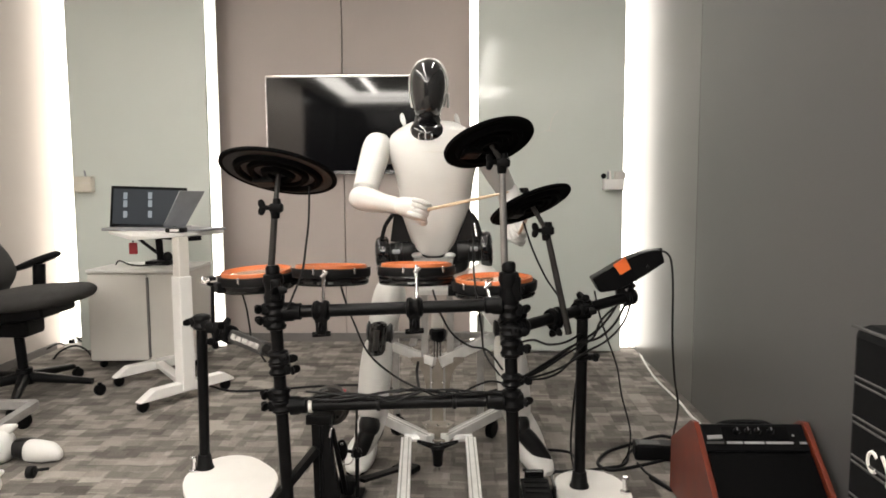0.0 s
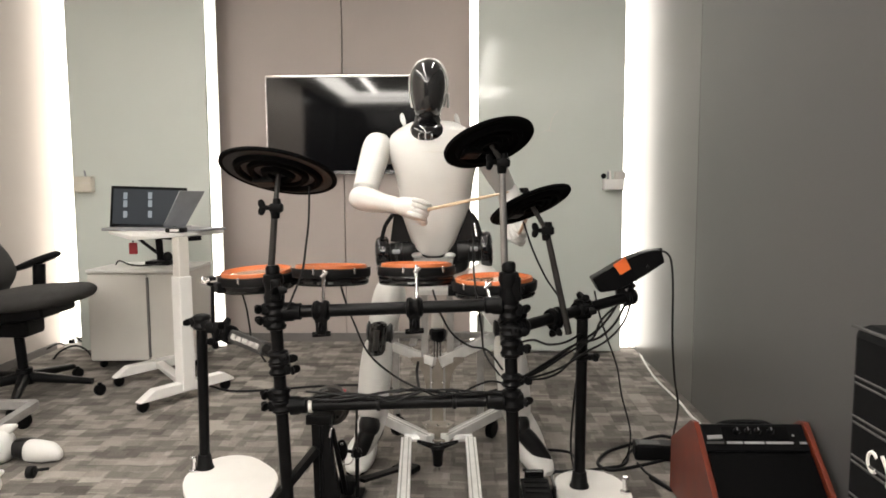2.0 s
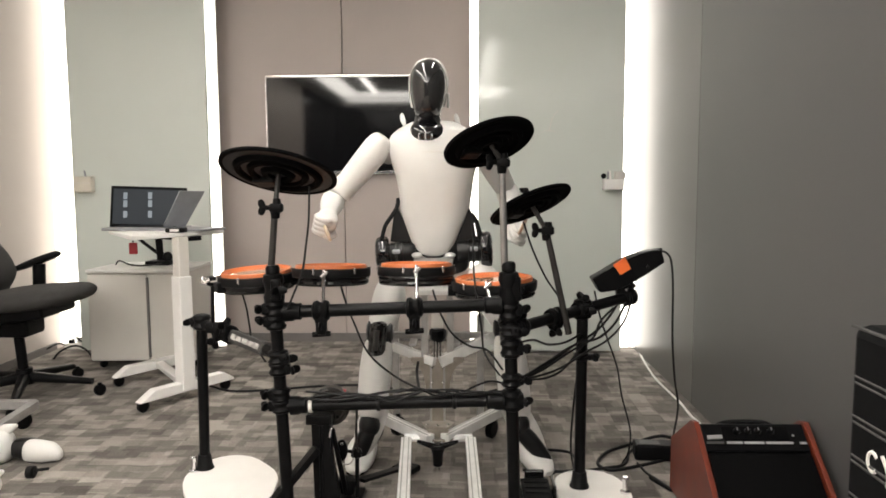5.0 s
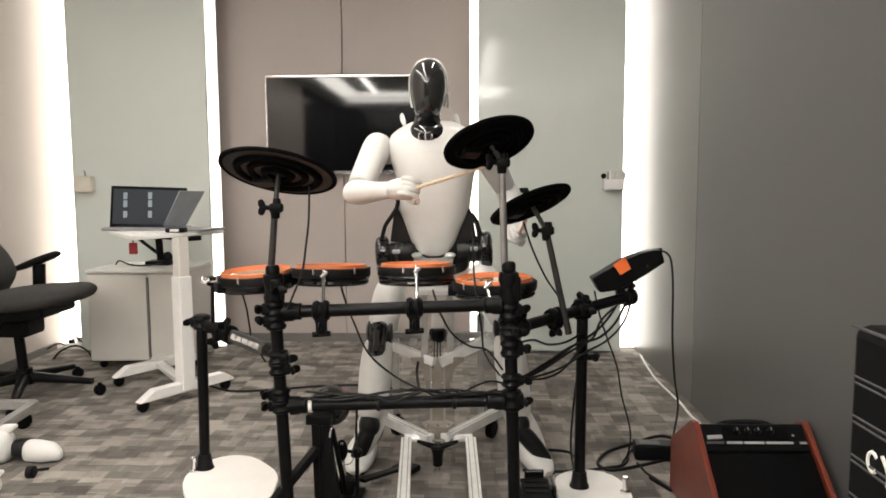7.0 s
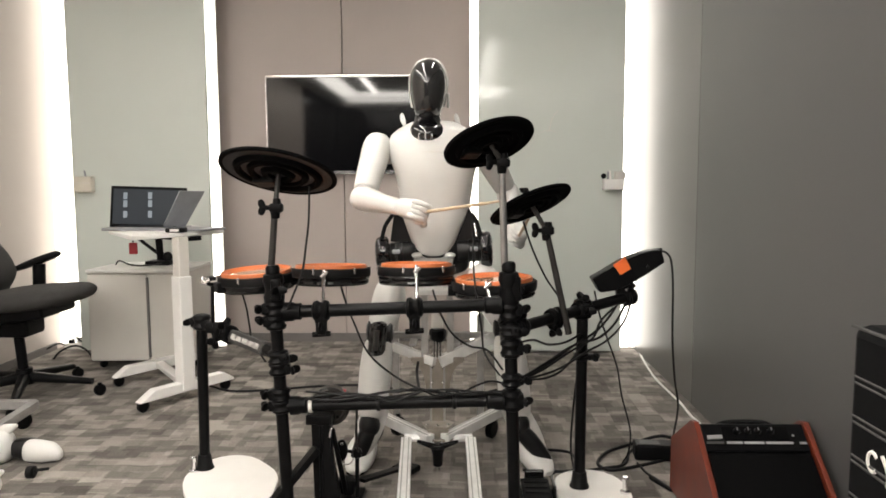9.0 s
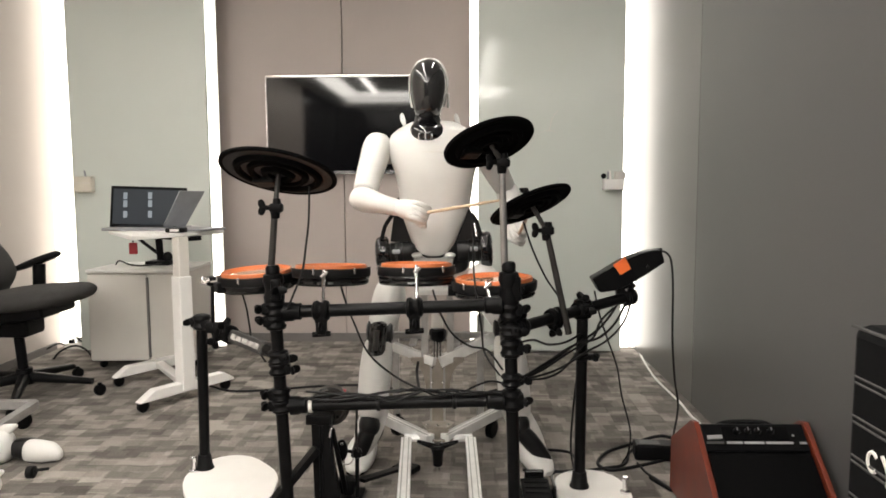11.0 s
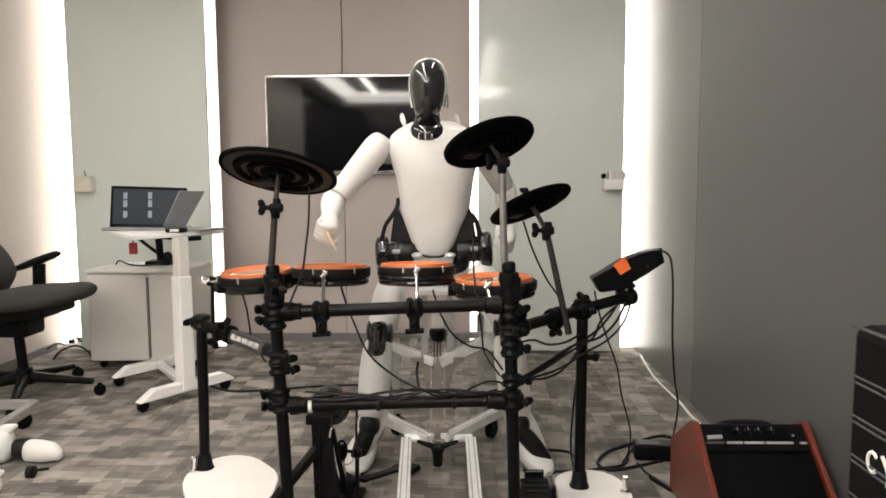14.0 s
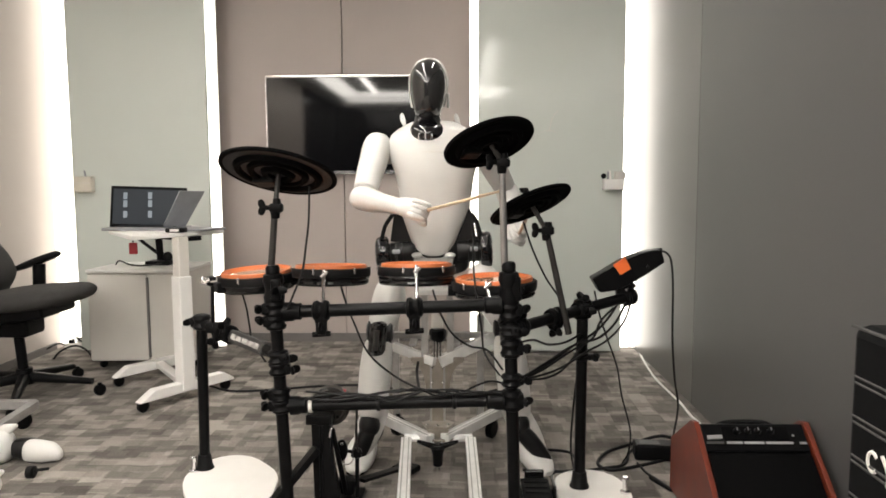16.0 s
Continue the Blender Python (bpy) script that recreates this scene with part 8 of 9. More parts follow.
    walk(ARMS[1][0], [
        (0.00, pose(0.207, 0.112, 1.273, 137.2, 31.7, 180.0)), (0.30, pose(0.207, 0.112, 1.273, 137.2, 31.7, 180.0)), (0.45, pose(0.207, 0.112, 1.273, 137.2, 31.7, 180.0)),
        (0.60, pose(0.207, 0.112, 1.273, 137.2, 31.7, 180.0)), (1.30, pose(0.207, 0.112, 1.273, 137.2, 31.7, 180.0)), (1.45, pose(0.207, 0.112, 1.273, 137.2, 31.7, 180.0)),
        (1.60, pose(0.207, 0.112, 1.273, 137.2, 31.7, 180.0)), (2.30, pose(0.207, 0.112, 1.273, 137.2, 31.7, 180.0)), (2.45, pose(0.207, 0.112, 1.273, 137.2, 31.7, 180.0)),
        (2.60, pose(0.207, 0.112, 1.273, 137.2, 31.7, 180.0)), (6.30, pose(0.207, 0.112, 1.273, 137.2, 31.7, 180.0)), (7.05, pose(0.207, 0.112, 1.273, 137.2, 31.7, 180.0)),
        (7.20, pose(0.207, 0.112, 1.273, 137.2, 31.7, 180.0)), (7.30, pose(0.207, 0.112, 1.273, 137.2, 31.7, 180.0)), (7.55, pose(0.207, 0.112, 1.273, 137.2, 31.7, 180.0)),
        (7.70, pose(0.207, 0.112, 1.273, 137.2, 31.7, 180.0)), (7.80, pose(0.207, 0.112, 1.273, 137.2, 31.7, 180.0)), (8.50, pose(0.207, 0.112, 1.273, 137.2, 31.7, 180.0)),
        (8.65, pose(0.207, 0.112, 1.273, 137.2, 31.7, 180.0)), (8.75, pose(0.207, 0.112, 1.273, 137.2, 31.7, 180.0)), (8.95, pose(0.207, 0.112, 1.273, 137.2, 31.7, 180.0)),
        (9.10, pose(0.207, 0.112, 1.273, 137.2, 31.7, 180.0)), (9.20, pose(0.207, 0.112, 1.273, 137.2, 31.7, 180.0)), (9.80, pose(0.207, 0.112, 1.273, 137.2, 31.7, 180.0)),
        (9.95, pose(0.207, 0.112, 1.273, 137.2, 31.7, 180.0)), (10.05, pose(0.207, 0.112, 1.273, 137.2, 31.7, 180.0)), (10.70, pose(0.207, 0.112, 1.273, 137.2, 31.7, 180.0)),
        (10.85, pose(0.207, 0.112, 1.273, 137.2, 31.7, 180.0)), (10.95, pose(0.207, 0.112, 1.273, 137.2, 31.7, 180.0)), (11.35, pose(0.207, 0.112, 1.273, 137.2, 31.7, 180.0)),
        (11.50, pose(0.207, 0.112, 1.273, 137.2, 31.7, 180.0)), (11.60, pose(0.207, 0.112, 1.273, 137.2, 31.7, 180.0)), (11.85, pose(0.207, 0.112, 1.273, 137.2, 31.7, 180.0)),
        (12.00, pose(0.207, 0.112, 1.273, 137.2, 31.7, 180.0)), (12.10, pose(0.207, 0.112, 1.273, 137.2, 31.7, 180.0)), (12.35, pose(0.207, 0.112, 1.273, 137.2, 31.7, 180.0)),
        (12.50, pose(0.207, 0.112, 1.273, 137.2, 31.7, 180.0)), (12.60, pose(0.207, 0.112, 1.273, 137.2, 31.7, 180.0)), (12.85, pose(0.207, 0.112, 1.273, 137.2, 31.7, 180.0)),
        (13.00, pose(0.207, 0.112, 1.273, 137.2, 31.7, 180.0)), (13.10, pose(0.207, 0.112, 1.273, 137.8, 29.5, 180.0)), (13.20, pose(0.207, 0.112, 1.273, 139.2, 26.9, 180.0)),
        (13.30, pose(0.207, 0.112, 1.273, 139.4, 21.8, 180.0)), (13.40, pose(0.207, 0.112, 1.273, 141.1, 21.1, 180.0)), (13.50, pose(0.207, 0.112, 1.273, 142.8, 20.5, 180.0)),
        (13.60, pose(0.207, 0.112, 1.273, 147.6, 17.6, 180.0)), (13.70, pose(0.207, 0.112, 1.273, 147.6, 17.6, 180.0)), (13.80, pose(0.207, 0.112, 1.273, 141.7, 22.5, 180.0)),
        (13.90, pose(0.207, 0.112, 1.273, 139.2, 26.9, 180.0)), (14.00, pose(0.207, 0.112, 1.273, 136.4, 30.4, 180.0)), (14.20, pose(0.207, 0.112, 1.273, 137.2, 31.7, 180.0)),
        (14.75, pose(0.207, 0.112, 1.273, 137.2, 31.7, 180.0)), (14.90, pose(0.207, 0.112, 1.273, 137.2, 31.7, 180.0)), (15.00, pose(0.207, 0.112, 1.273, 137.2, 31.7, 180.0)),
        (15.25, pose(0.207, 0.112, 1.273, 137.2, 31.7, 180.0)), (15.40, pose(0.207, 0.112, 1.273, 137.2, 31.7, 180.0)), (15.50, pose(0.207, 0.112, 1.273, 137.2, 31.7, 180.0)),
        (15.70, pose(0.207, 0.112, 1.273, 137.2, 31.7, 180.0)), (15.85, pose(0.207, 0.112, 1.273, 137.2, 31.7, 180.0)), (15.95, pose(0.207, 0.112, 1.273, 137.2, 31.7, 180.0)),
        (16.00, pose(0.207, 0.112, 1.273, 137.2, 31.7, 180.0)),
    ])
    walk(ARMS[1][1], [
        (0.00, pose(0.317, 0.306, 1.095, 124.1, 16.7, 17.2)), (0.30, pose(0.317, 0.306, 1.095, 124.1, 16.7, 17.2)), (0.45, pose(0.317, 0.306, 1.095, 132.3, 17.8, 22.1)),
        (0.60, pose(0.317, 0.306, 1.095, 124.1, 16.7, 17.2)), (1.30, pose(0.317, 0.306, 1.095, 124.1, 16.7, 17.2)), (1.45, pose(0.317, 0.306, 1.095, 132.3, 17.8, 22.1)),
        (1.60, pose(0.317, 0.306, 1.095, 124.1, 16.7, 17.2)), (2.30, pose(0.317, 0.306, 1.095, 124.1, 16.7, 17.2)), (2.45, pose(0.317, 0.306, 1.095, 132.3, 17.8, 22.1)),
        (2.60, pose(0.317, 0.306, 1.095, 124.1, 16.7, 17.2)), (6.30, pose(0.317, 0.306, 1.095, 124.1, 16.7, 17.2)), (7.05, pose(0.317, 0.306, 1.095, 124.1, 16.7, 17.2)),
        (7.20, pose(0.317, 0.306, 1.095, 132.3, 17.8, 22.1)), (7.30, pose(0.317, 0.306, 1.095, 124.1, 16.7, 17.2)), (7.55, pose(0.317, 0.306, 1.095, 124.1, 16.7, 17.2)),
        (7.70, pose(0.317, 0.306, 1.095, 132.3, 17.8, 22.1)), (7.80, pose(0.317, 0.306, 1.095, 124.1, 16.7, 17.2)), (8.50, pose(0.317, 0.306, 1.095, 124.1, 16.7, 17.2)),
        (8.65, pose(0.317, 0.306, 1.095, 132.3, 17.8, 22.1)), (8.75, pose(0.317, 0.306, 1.095, 124.1, 16.7, 17.2)), (8.95, pose(0.317, 0.306, 1.095, 124.1, 16.7, 17.2)),
        (9.10, pose(0.317, 0.306, 1.095, 132.3, 17.8, 22.1)), (9.20, pose(0.317, 0.306, 1.095, 124.1, 16.7, 17.2)), (9.80, pose(0.317, 0.306, 1.095, 124.1, 16.7, 17.2)),
        (9.95, pose(0.317, 0.306, 1.095, 132.3, 17.8, 22.1)), (10.05, pose(0.317, 0.306, 1.095, 124.1, 16.7, 17.2)), (10.70, pose(0.317, 0.306, 1.095, 124.1, 16.7, 17.2)),
        (10.85, pose(0.317, 0.306, 1.095, 132.3, 17.8, 22.1)), (10.95, pose(0.317, 0.306, 1.095, 124.1, 16.7, 17.2)), (11.35, pose(0.317, 0.306, 1.095, 124.1, 16.7, 17.2)),
        (11.50, pose(0.317, 0.306, 1.095, 132.3, 17.8, 22.1)), (11.60, pose(0.317, 0.306, 1.095, 124.1, 16.7, 17.2)), (11.85, pose(0.317, 0.306, 1.095, 124.1, 16.7, 17.2)),
        (12.00, pose(0.317, 0.306, 1.095, 132.3, 17.8, 22.1)), (12.10, pose(0.317, 0.306, 1.095, 124.1, 16.7, 17.2)), (12.35, pose(0.317, 0.306, 1.095, 124.1, 16.7, 17.2)),
        (12.50, pose(0.317, 0.306, 1.095, 132.3, 17.8, 22.1)), (12.60, pose(0.317, 0.306, 1.095, 124.1, 16.7, 17.2)), (12.85, pose(0.317, 0.306, 1.095, 124.1, 16.7, 17.2)),
        (13.00, pose(0.317, 0.306, 1.095, 132.3, 17.8, 22.1)), (13.10, pose(0.311, 0.303, 1.089, 128.4, 16.3, 15.1)), (13.20, pose(0.305, 0.298, 1.081, 132.0, 15.7, 12.5)),
        (13.30, pose(0.287, 0.297, 1.072, 122.6, 11.9, 0.1)), (13.40, pose(0.287, 0.291, 1.066, 119.5, 10.7, -3.7)), (13.50, pose(0.287, 0.284, 1.060, 116.6, 10.0, -5.8)),
        (13.60, pose(0.280, 0.265, 1.044, 115.9, 8.1, -11.6)), (13.70, pose(0.280, 0.265, 1.044, 113.3, 8.0, -11.8)), (13.80, pose(0.293, 0.289, 1.066, 118.1, 10.6, -4.1)),
        (13.90, pose(0.305, 0.298, 1.081, 122.0, 10.8, -3.7)), (14.00, pose(0.311, 0.309, 1.095, 131.3, 14.6, 8.3)), (14.20, pose(0.317, 0.306, 1.095, 124.1, 16.7, 17.2)),
        (14.75, pose(0.317, 0.306, 1.095, 124.1, 16.7, 17.2)), (14.90, pose(0.317, 0.306, 1.095, 132.3, 17.8, 22.1)), (15.00, pose(0.317, 0.306, 1.095, 124.1, 16.7, 17.2)),
        (15.25, pose(0.317, 0.306, 1.095, 124.1, 16.7, 17.2)), (15.40, pose(0.317, 0.306, 1.095, 132.3, 17.8, 22.1)), (15.50, pose(0.317, 0.306, 1.095, 124.1, 16.7, 17.2)),
        (15.70, pose(0.317, 0.306, 1.095, 124.1, 16.7, 17.2)), (15.85, pose(0.317, 0.306, 1.095, 132.3, 17.8, 22.1)), (15.95, pose(0.317, 0.306, 1.095, 124.1, 16.7, 17.2)),
        (16.00, pose(0.317, 0.306, 1.095, 124.1, 16.7, 17.2)),
    ])
    walk(ARMS[1][2], [
        (0.00, pose(0.342, 0.073, 0.946, 125.9, 15.9, 18.3)), (0.30, pose(0.342, 0.073, 0.946, 125.9, 15.9, 18.3)), (0.45, pose(0.341, 0.095, 0.918, 134.1, 16.8, 23.3)),
        (0.60, pose(0.342, 0.073, 0.946, 125.9, 15.9, 18.3)), (1.30, pose(0.342, 0.073, 0.946, 125.9, 15.9, 18.3)), (1.45, pose(0.341, 0.095, 0.918, 134.1, 16.8, 23.3)),
        (1.60, pose(0.342, 0.073, 0.946, 125.9, 15.9, 18.3)), (2.30, pose(0.342, 0.073, 0.946, 125.9, 15.9, 18.3)), (2.45, pose(0.341, 0.095, 0.918, 134.1, 16.8, 23.3)),
        (2.60, pose(0.342, 0.073, 0.946, 125.9, 15.9, 18.3)), (6.30, pose(0.342, 0.073, 0.946, 125.9, 15.9, 18.3)), (7.05, pose(0.342, 0.073, 0.946, 125.9, 15.9, 18.3)),
        (7.20, pose(0.341, 0.095, 0.918, 134.1, 16.8, 23.3)), (7.30, pose(0.342, 0.073, 0.946, 125.9, 15.9, 18.3)), (7.55, pose(0.342, 0.073, 0.946, 125.9, 15.9, 18.3)),
        (7.70, pose(0.341, 0.095, 0.918, 134.1, 16.8, 23.3)), (7.80, pose(0.342, 0.073, 0.946, 125.9, 15.9, 18.3)), (8.50, pose(0.342, 0.073, 0.946, 125.9, 15.9, 18.3)),
        (8.65, pose(0.341, 0.095, 0.918, 134.1, 16.8, 23.3)), (8.75, pose(0.342, 0.073, 0.946, 125.9, 15.9, 18.3)), (8.95, pose(0.342, 0.073, 0.946, 125.9, 15.9, 18.3)),
        (9.10, pose(0.341, 0.095, 0.918, 134.1, 16.8, 23.3)), (9.20, pose(0.342, 0.073, 0.946, 125.9, 15.9, 18.3)), (9.80, pose(0.342, 0.073, 0.946, 125.9, 15.9, 18.3)),
        (9.95, pose(0.341, 0.095, 0.918, 134.1, 16.8, 23.3)), (10.05, pose(0.342, 0.073, 0.946, 125.9, 15.9, 18.3)), (10.70, pose(0.342, 0.073, 0.946, 125.9, 15.9, 18.3)),
        (10.85, pose(0.341, 0.095, 0.918, 134.1, 16.8, 23.3)), (10.95, pose(0.342, 0.073, 0.946, 125.9, 15.9, 18.3)), (11.35, pose(0.342, 0.073, 0.946, 125.9, 15.9, 18.3)),
        (11.50, pose(0.341, 0.095, 0.918, 134.1, 16.8, 23.3)), (11.60, pose(0.342, 0.073, 0.946, 125.9, 15.9, 18.3)), (11.85, pose(0.342, 0.073, 0.946, 125.9, 15.9, 18.3)),
        (12.00, pose(0.341, 0.095, 0.918, 134.1, 16.8, 23.3)), (12.10, pose(0.342, 0.073, 0.946, 125.9, 15.9, 18.3)), (12.35, pose(0.342, 0.073, 0.946, 125.9, 15.9, 18.3)),
        (12.50, pose(0.341, 0.095, 0.918, 134.1, 16.8, 23.3)), (12.60, pose(0.342, 0.073, 0.946, 125.9, 15.9, 18.3)), (12.85, pose(0.342, 0.073, 0.946, 125.9, 15.9, 18.3)),
        (13.00, pose(0.341, 0.095, 0.918, 134.1, 16.8, 23.3)), (13.10, pose(0.321, 0.081, 0.924, 130.2, 15.4, 16.3)), (13.20, pose(0.300, 0.087, 0.903, 133.9, 14.8, 13.5)),
        (13.30, pose(0.257, 0.064, 0.926, 124.6, 11.5, 0.8)), (13.40, pose(0.246, 0.052, 0.932, 121.5, 10.4, -3.2)), (13.50, pose(0.240, 0.040, 0.938, 118.6, 9.7, -5.2)),
        (13.60, pose(0.213, 0.024, 0.924, 118.0, 7.9, -11.1)), (13.70, pose(0.213, 0.019, 0.935, 115.4, 7.8, -11.3)), (13.80, pose(0.251, 0.046, 0.938, 120.1, 10.3, -3.6)),
        (13.90, pose(0.262, 0.065, 0.936, 123.9, 10.4, -3.0)), (14.00, pose(0.296, 0.096, 0.918, 133.3, 13.8, 9.2)), (14.20, pose(0.342, 0.073, 0.946, 125.9, 15.9, 18.3)),
        (14.75, pose(0.342, 0.073, 0.946, 125.9, 15.9, 18.3)), (14.90, pose(0.341, 0.095, 0.918, 134.1, 16.8, 23.3)), (15.00, pose(0.342, 0.073, 0.946, 125.9, 15.9, 18.3)),
        (15.25, pose(0.342, 0.073, 0.946, 125.9, 15.9, 18.3)), (15.40, pose(0.341, 0.095, 0.918, 134.1, 16.8, 23.3)), (15.50, pose(0.342, 0.073, 0.946, 125.9, 15.9, 18.3)),
        (15.70, pose(0.342, 0.073, 0.946, 125.9, 15.9, 18.3)), (15.85, pose(0.341, 0.095, 0.918, 134.1, 16.8, 23.3)), (15.95, pose(0.342, 0.073, 0.946, 125.9, 15.9, 18.3)),
        (16.00, pose(0.342, 0.073, 0.946, 125.9, 15.9, 18.3)),
    ])
    walk(ARMS[1][3], [
        (0.00, pose(0.234, 2.863, 0.926, 74.4, 20.4, -5.0)), (0.30, pose(0.234, 2.863, 0.926, 74.4, 20.4, -5.0)), (0.45, pose(0.233, 2.888, 0.895, 73.4, 23.1, -4.1)),
        (0.60, pose(0.234, 2.863, 0.926, 74.4, 20.4, -5.0)), (1.30, pose(0.234, 2.863, 0.926, 74.4, 20.4, -5.0)), (1.45, pose(0.233, 2.888, 0.895, 73.4, 23.1, -4.1)),
        (1.60, pose(0.234, 2.863, 0.926, 74.4, 20.4, -5.0)), (2.30, pose(0.234, 2.863, 0.926, 74.4, 20.4, -5.0)), (2.45, pose(0.233, 2.888, 0.895, 73.4, 23.1, -4.1)),
        (2.60, pose(0.234, 2.863, 0.926, 74.4, 20.4, -5.0)), (6.30, pose(0.234, 2.863, 0.926, 74.4, 20.4, -5.0)), (7.05, pose(0.234, 2.863, 0.926, 74.4, 20.4, -5.0)),
        (7.20, pose(0.233, 2.888, 0.895, 73.4, 23.1, -4.1)), (7.30, pose(0.234, 2.863, 0.926, 74.4, 20.4, -5.0)), (7.55, pose(0.234, 2.863, 0.926, 74.4, 20.4, -5.0)),
        (7.70, pose(0.233, 2.888, 0.895, 73.4, 23.1, -4.1)), (7.80, pose(0.234, 2.863, 0.926, 74.4, 20.4, -5.0)), (8.50, pose(0.234, 2.863, 0.926, 74.4, 20.4, -5.0)),
        (8.65, pose(0.233, 2.888, 0.895, 73.4, 23.1, -4.1)), (8.75, pose(0.234, 2.863, 0.926, 74.4, 20.4, -5.0)), (8.95, pose(0.234, 2.863, 0.926, 74.4, 20.4, -5.0)),
        (9.10, pose(0.233, 2.888, 0.895, 73.4, 23.1, -4.1)), (9.20, pose(0.234, 2.863, 0.926, 74.4, 20.4, -5.0)), (9.80, pose(0.234, 2.863, 0.926, 74.4, 20.4, -5.0)),
        (9.95, pose(0.233, 2.888, 0.895, 73.4, 23.1, -4.1)), (10.05, pose(0.234, 2.863, 0.926, 74.4, 20.4, -5.0)), (10.70, pose(0.234, 2.863, 0.926, 74.4, 20.4, -5.0)),
        (10.85, pose(0.233, 2.888, 0.895, 73.4, 23.1, -4.1)), (10.95, pose(0.234, 2.863, 0.926, 74.4, 20.4, -5.0)), (11.35, pose(0.234, 2.863, 0.926, 74.4, 20.4, -5.0)),
        (11.50, pose(0.233, 2.888, 0.895, 73.4, 23.1, -4.1)), (11.60, pose(0.234, 2.863, 0.926, 74.4, 20.4, -5.0)), (11.85, pose(0.234, 2.863, 0.926, 74.4, 20.4, -5.0)),
        (12.00, pose(0.233, 2.888, 0.895, 73.4, 23.1, -4.1)), (12.10, pose(0.234, 2.863, 0.926, 74.4, 20.4, -5.0)), (12.35, pose(0.234, 2.863, 0.926, 74.4, 20.4, -5.0)),
        (12.50, pose(0.233, 2.888, 0.895, 73.4, 23.1, -4.1)), (12.60, pose(0.234, 2.863, 0.926, 74.4, 20.4, -5.0)), (12.85, pose(0.234, 2.863, 0.926, 74.4, 20.4, -5.0)),
        (13.00, pose(0.233, 2.888, 0.895, 73.4, 23.1, -4.1)), (13.10, pose(0.211, 2.873, 0.903, 78.9, 14.5, -7.0)), (13.20, pose(0.189, 2.880, 0.879, 85.7, -15.6, -16.0)),
        (13.30, pose(0.142, 2.853, 0.906, 89.9, -30.9, -21.5)), (13.40, pose(0.129, 2.840, 0.914, 89.3, -43.4, -27.5)), (13.50, pose(0.123, 2.828, 0.922, 92.9, -55.8, -37.0)),
        (13.60, pose(0.094, 2.813, 0.908, 94.9, -27.3, -20.1)), (13.70, pose(0.094, 2.806, 0.920, 95.1, -27.5, -20.1)), (13.80, pose(0.134, 2.834, 0.920, 87.0, -43.6, -27.6)),
        (13.90, pose(0.146, 2.854, 0.917, 89.8, -37.2, -24.2)), (14.00, pose(0.183, 2.889, 0.895, 82.0, 9.3, -8.6)), (14.20, pose(0.234, 2.863, 0.926, 74.4, 20.4, -5.0)),
        (14.75, pose(0.234, 2.863, 0.926, 74.4, 20.4, -5.0)), (14.90, pose(0.233, 2.888, 0.895, 73.4, 23.1, -4.1)), (15.00, pose(0.234, 2.863, 0.926, 74.4, 20.4, -5.0)),
        (15.25, pose(0.234, 2.863, 0.926, 74.4, 20.4, -5.0)), (15.40, pose(0.233, 2.888, 0.895, 73.4, 23.1, -4.1)), (15.50, pose(0.234, 2.863, 0.926, 74.4, 20.4, -5.0)),
        (15.70, pose(0.234, 2.863, 0.926, 74.4, 20.4, -5.0)), (15.85, pose(0.233, 2.888, 0.895, 73.4, 23.1, -4.1)), (15.95, pose(0.234, 2.863, 0.926, 74.4, 20.4, -5.0)),
        (16.00, pose(0.234, 2.863, 0.926, 74.4, 20.4, -5.0)),
    ])
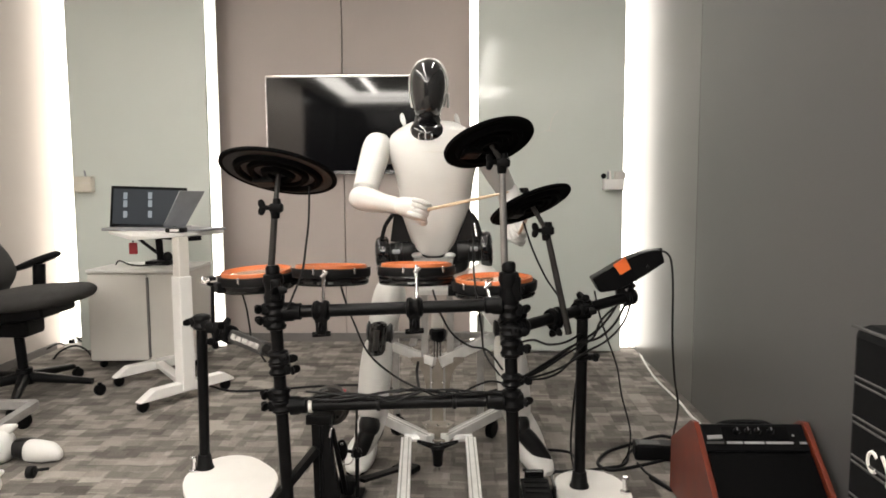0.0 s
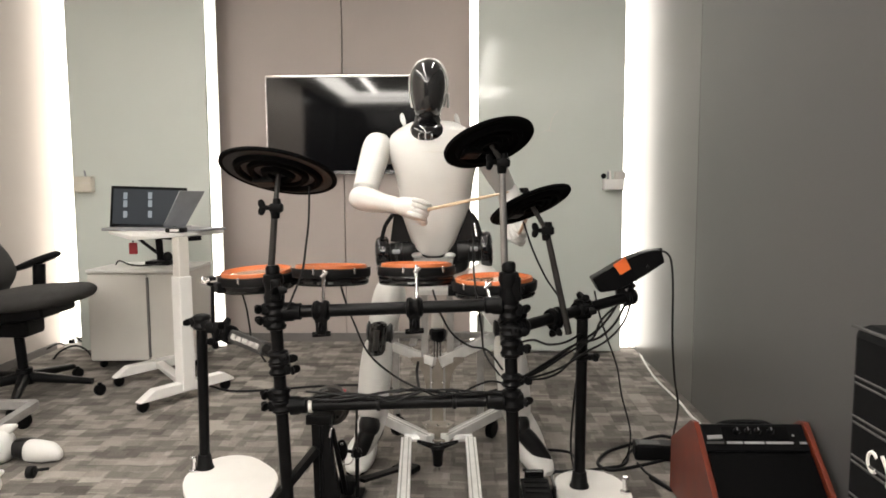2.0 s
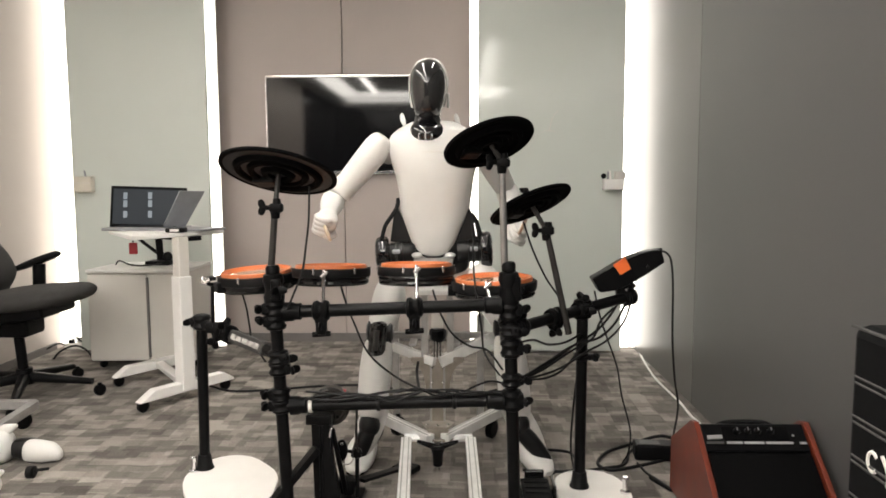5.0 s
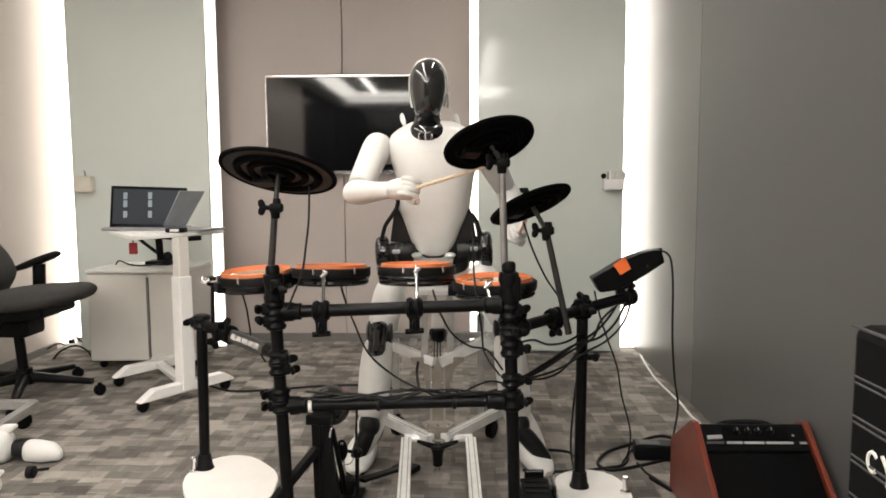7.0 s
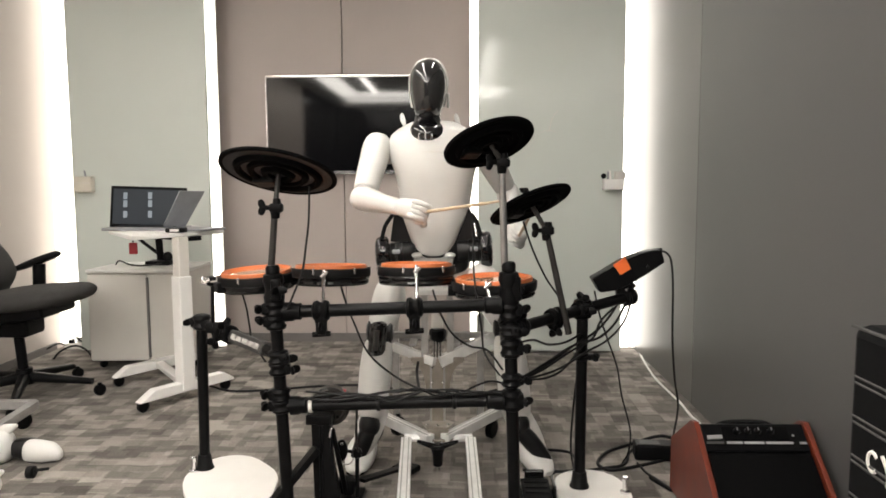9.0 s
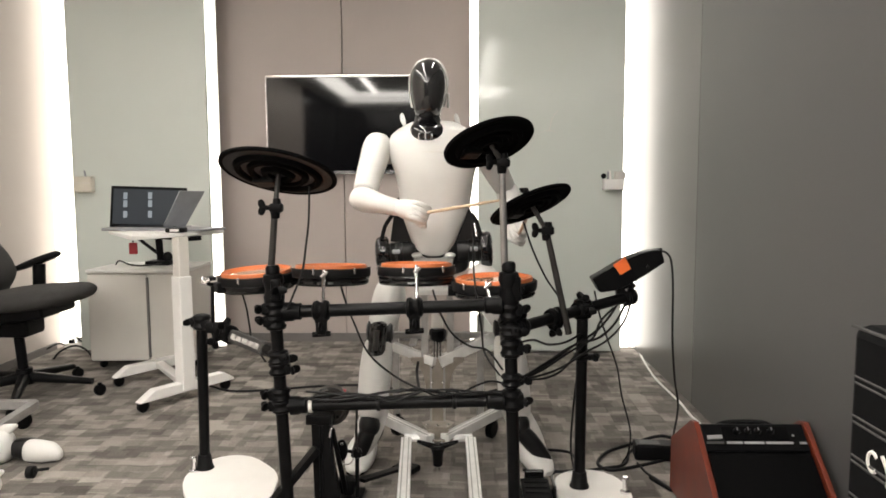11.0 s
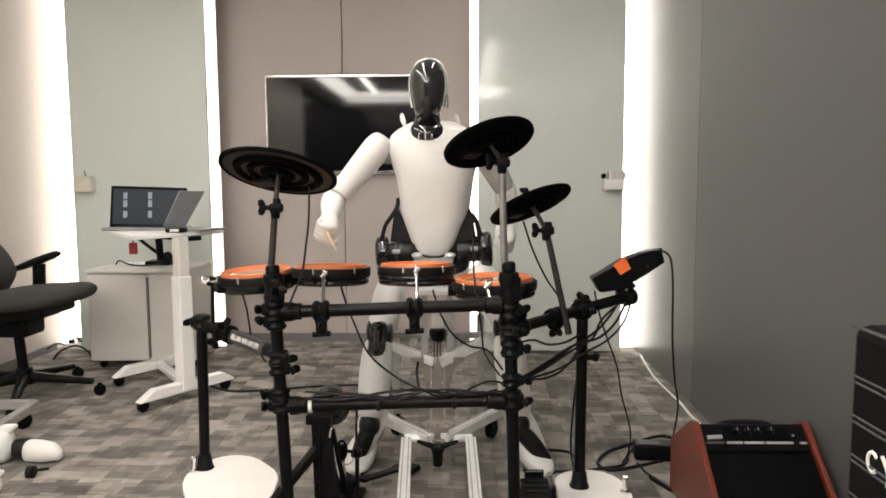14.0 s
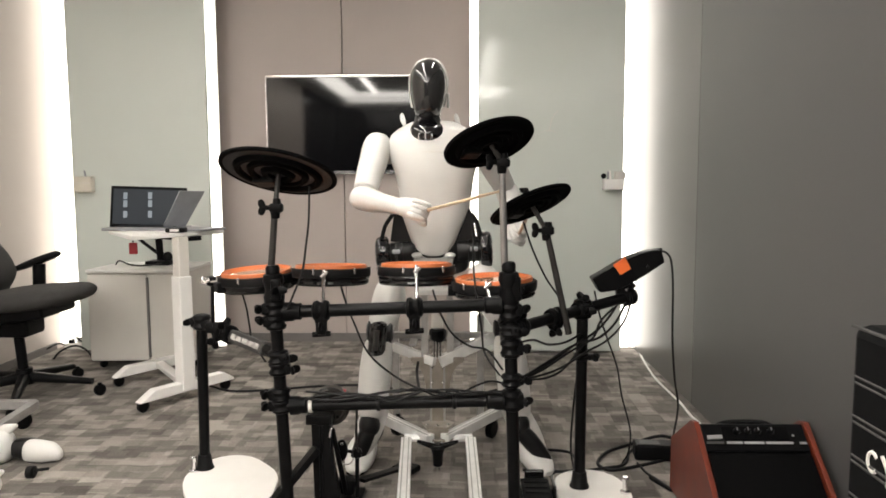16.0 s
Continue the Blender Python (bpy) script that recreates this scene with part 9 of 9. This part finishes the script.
    walk(DISC_M, [
        (0.00, pose(0, 0, 0, 0.0, 0.0, 0)), (6.88, pose(0, 0, 0, 0.0, 0.0, 0)), (6.98, pose(0, 0, 0, -3.0, 1.5, 0)), (7.10, pose(0, 0, 0, 1.8, -0.9, 0)), (7.24, pose(0, 0, 0, -1.0, 0.5, 0)), (7.40, pose(0, 0, 0, 0.4, -0.2, 0)), (7.58, pose(0, 0, 0, 0.0, 0.0, 0)), (14.40, pose(0, 0, 0, 0.0, 0.0, 0)), (14.50, pose(0, 0, 0, -2.5, 1.2, 0)), (14.62, pose(0, 0, 0, 1.5, -0.8, 0)), (14.76, pose(0, 0, 0, -0.9, 0.4, 0)), (14.92, pose(0, 0, 0, 0.4, -0.2, 0)), (15.10, pose(0, 0, 0, 0.0, 0.0, 0)), (16.00, pose(0, 0, 0, 0.0, 0.0, 0)),
    ])
    walk(DISC_R, [
        (0.00, pose(0, 0, 0, -0.0, 0.0, 0)), (1.40, pose(0, 0, 0, -0.0, 0.0, 0)), (1.50, pose(0, 0, 0, -1.8, -3.0, 0)), (1.62, pose(0, 0, 0, 1.1, 1.8, 0)), (1.76, pose(0, 0, 0, -0.6, -1.0, 0)), (1.92, pose(0, 0, 0, 0.3, 0.4, 0)), (2.10, pose(0, 0, 0, -0.0, 0.0, 0)), (2.40, pose(0, 0, 0, -0.0, 0.0, 0)), (2.50, pose(0, 0, 0, -1.2, -2.0, 0)), (2.62, pose(0, 0, 0, 0.7, 1.2, 0)), (2.76, pose(0, 0, 0, -0.4, -0.7, 0)), (2.92, pose(0, 0, 0, 0.2, 0.3, 0)), (3.10, pose(0, 0, 0, -0.0, 0.0, 0)), (9.00, pose(0, 0, 0, -0.0, 0.0, 0)), (9.10, pose(0, 0, 0, -1.2, -2.0, 0)), (9.22, pose(0, 0, 0, 0.7, 1.2, 0)), (9.36, pose(0, 0, 0, -0.4, -0.7, 0)), (9.52, pose(0, 0, 0, 0.2, 0.3, 0)), (9.70, pose(0, 0, 0, -0.0, 0.0, 0)), (11.95, pose(0, 0, 0, -0.0, 0.0, 0)), (12.05, pose(0, 0, 0, -1.2, -2.0, 0)), (12.17, pose(0, 0, 0, 0.7, 1.2, 0)), (12.31, pose(0, 0, 0, -0.4, -0.7, 0)), (12.47, pose(0, 0, 0, 0.2, 0.3, 0)), (12.65, pose(0, 0, 0, -0.0, 0.0, 0)), (15.40, pose(0, 0, 0, -0.0, 0.0, 0)), (15.50, pose(0, 0, 0, -1.8, -3.0, 0)), (15.62, pose(0, 0, 0, 1.1, 1.8, 0)), (15.76, pose(0, 0, 0, -0.6, -1.0, 0)), (15.92, pose(0, 0, 0, 0.3, 0.4, 0)), (16.10, pose(0, 0, 0, -0.0, 0.0, 0)), (16.00, pose(0, 0, 0, -0.0, 0.0, 0)),
    ])


motions()
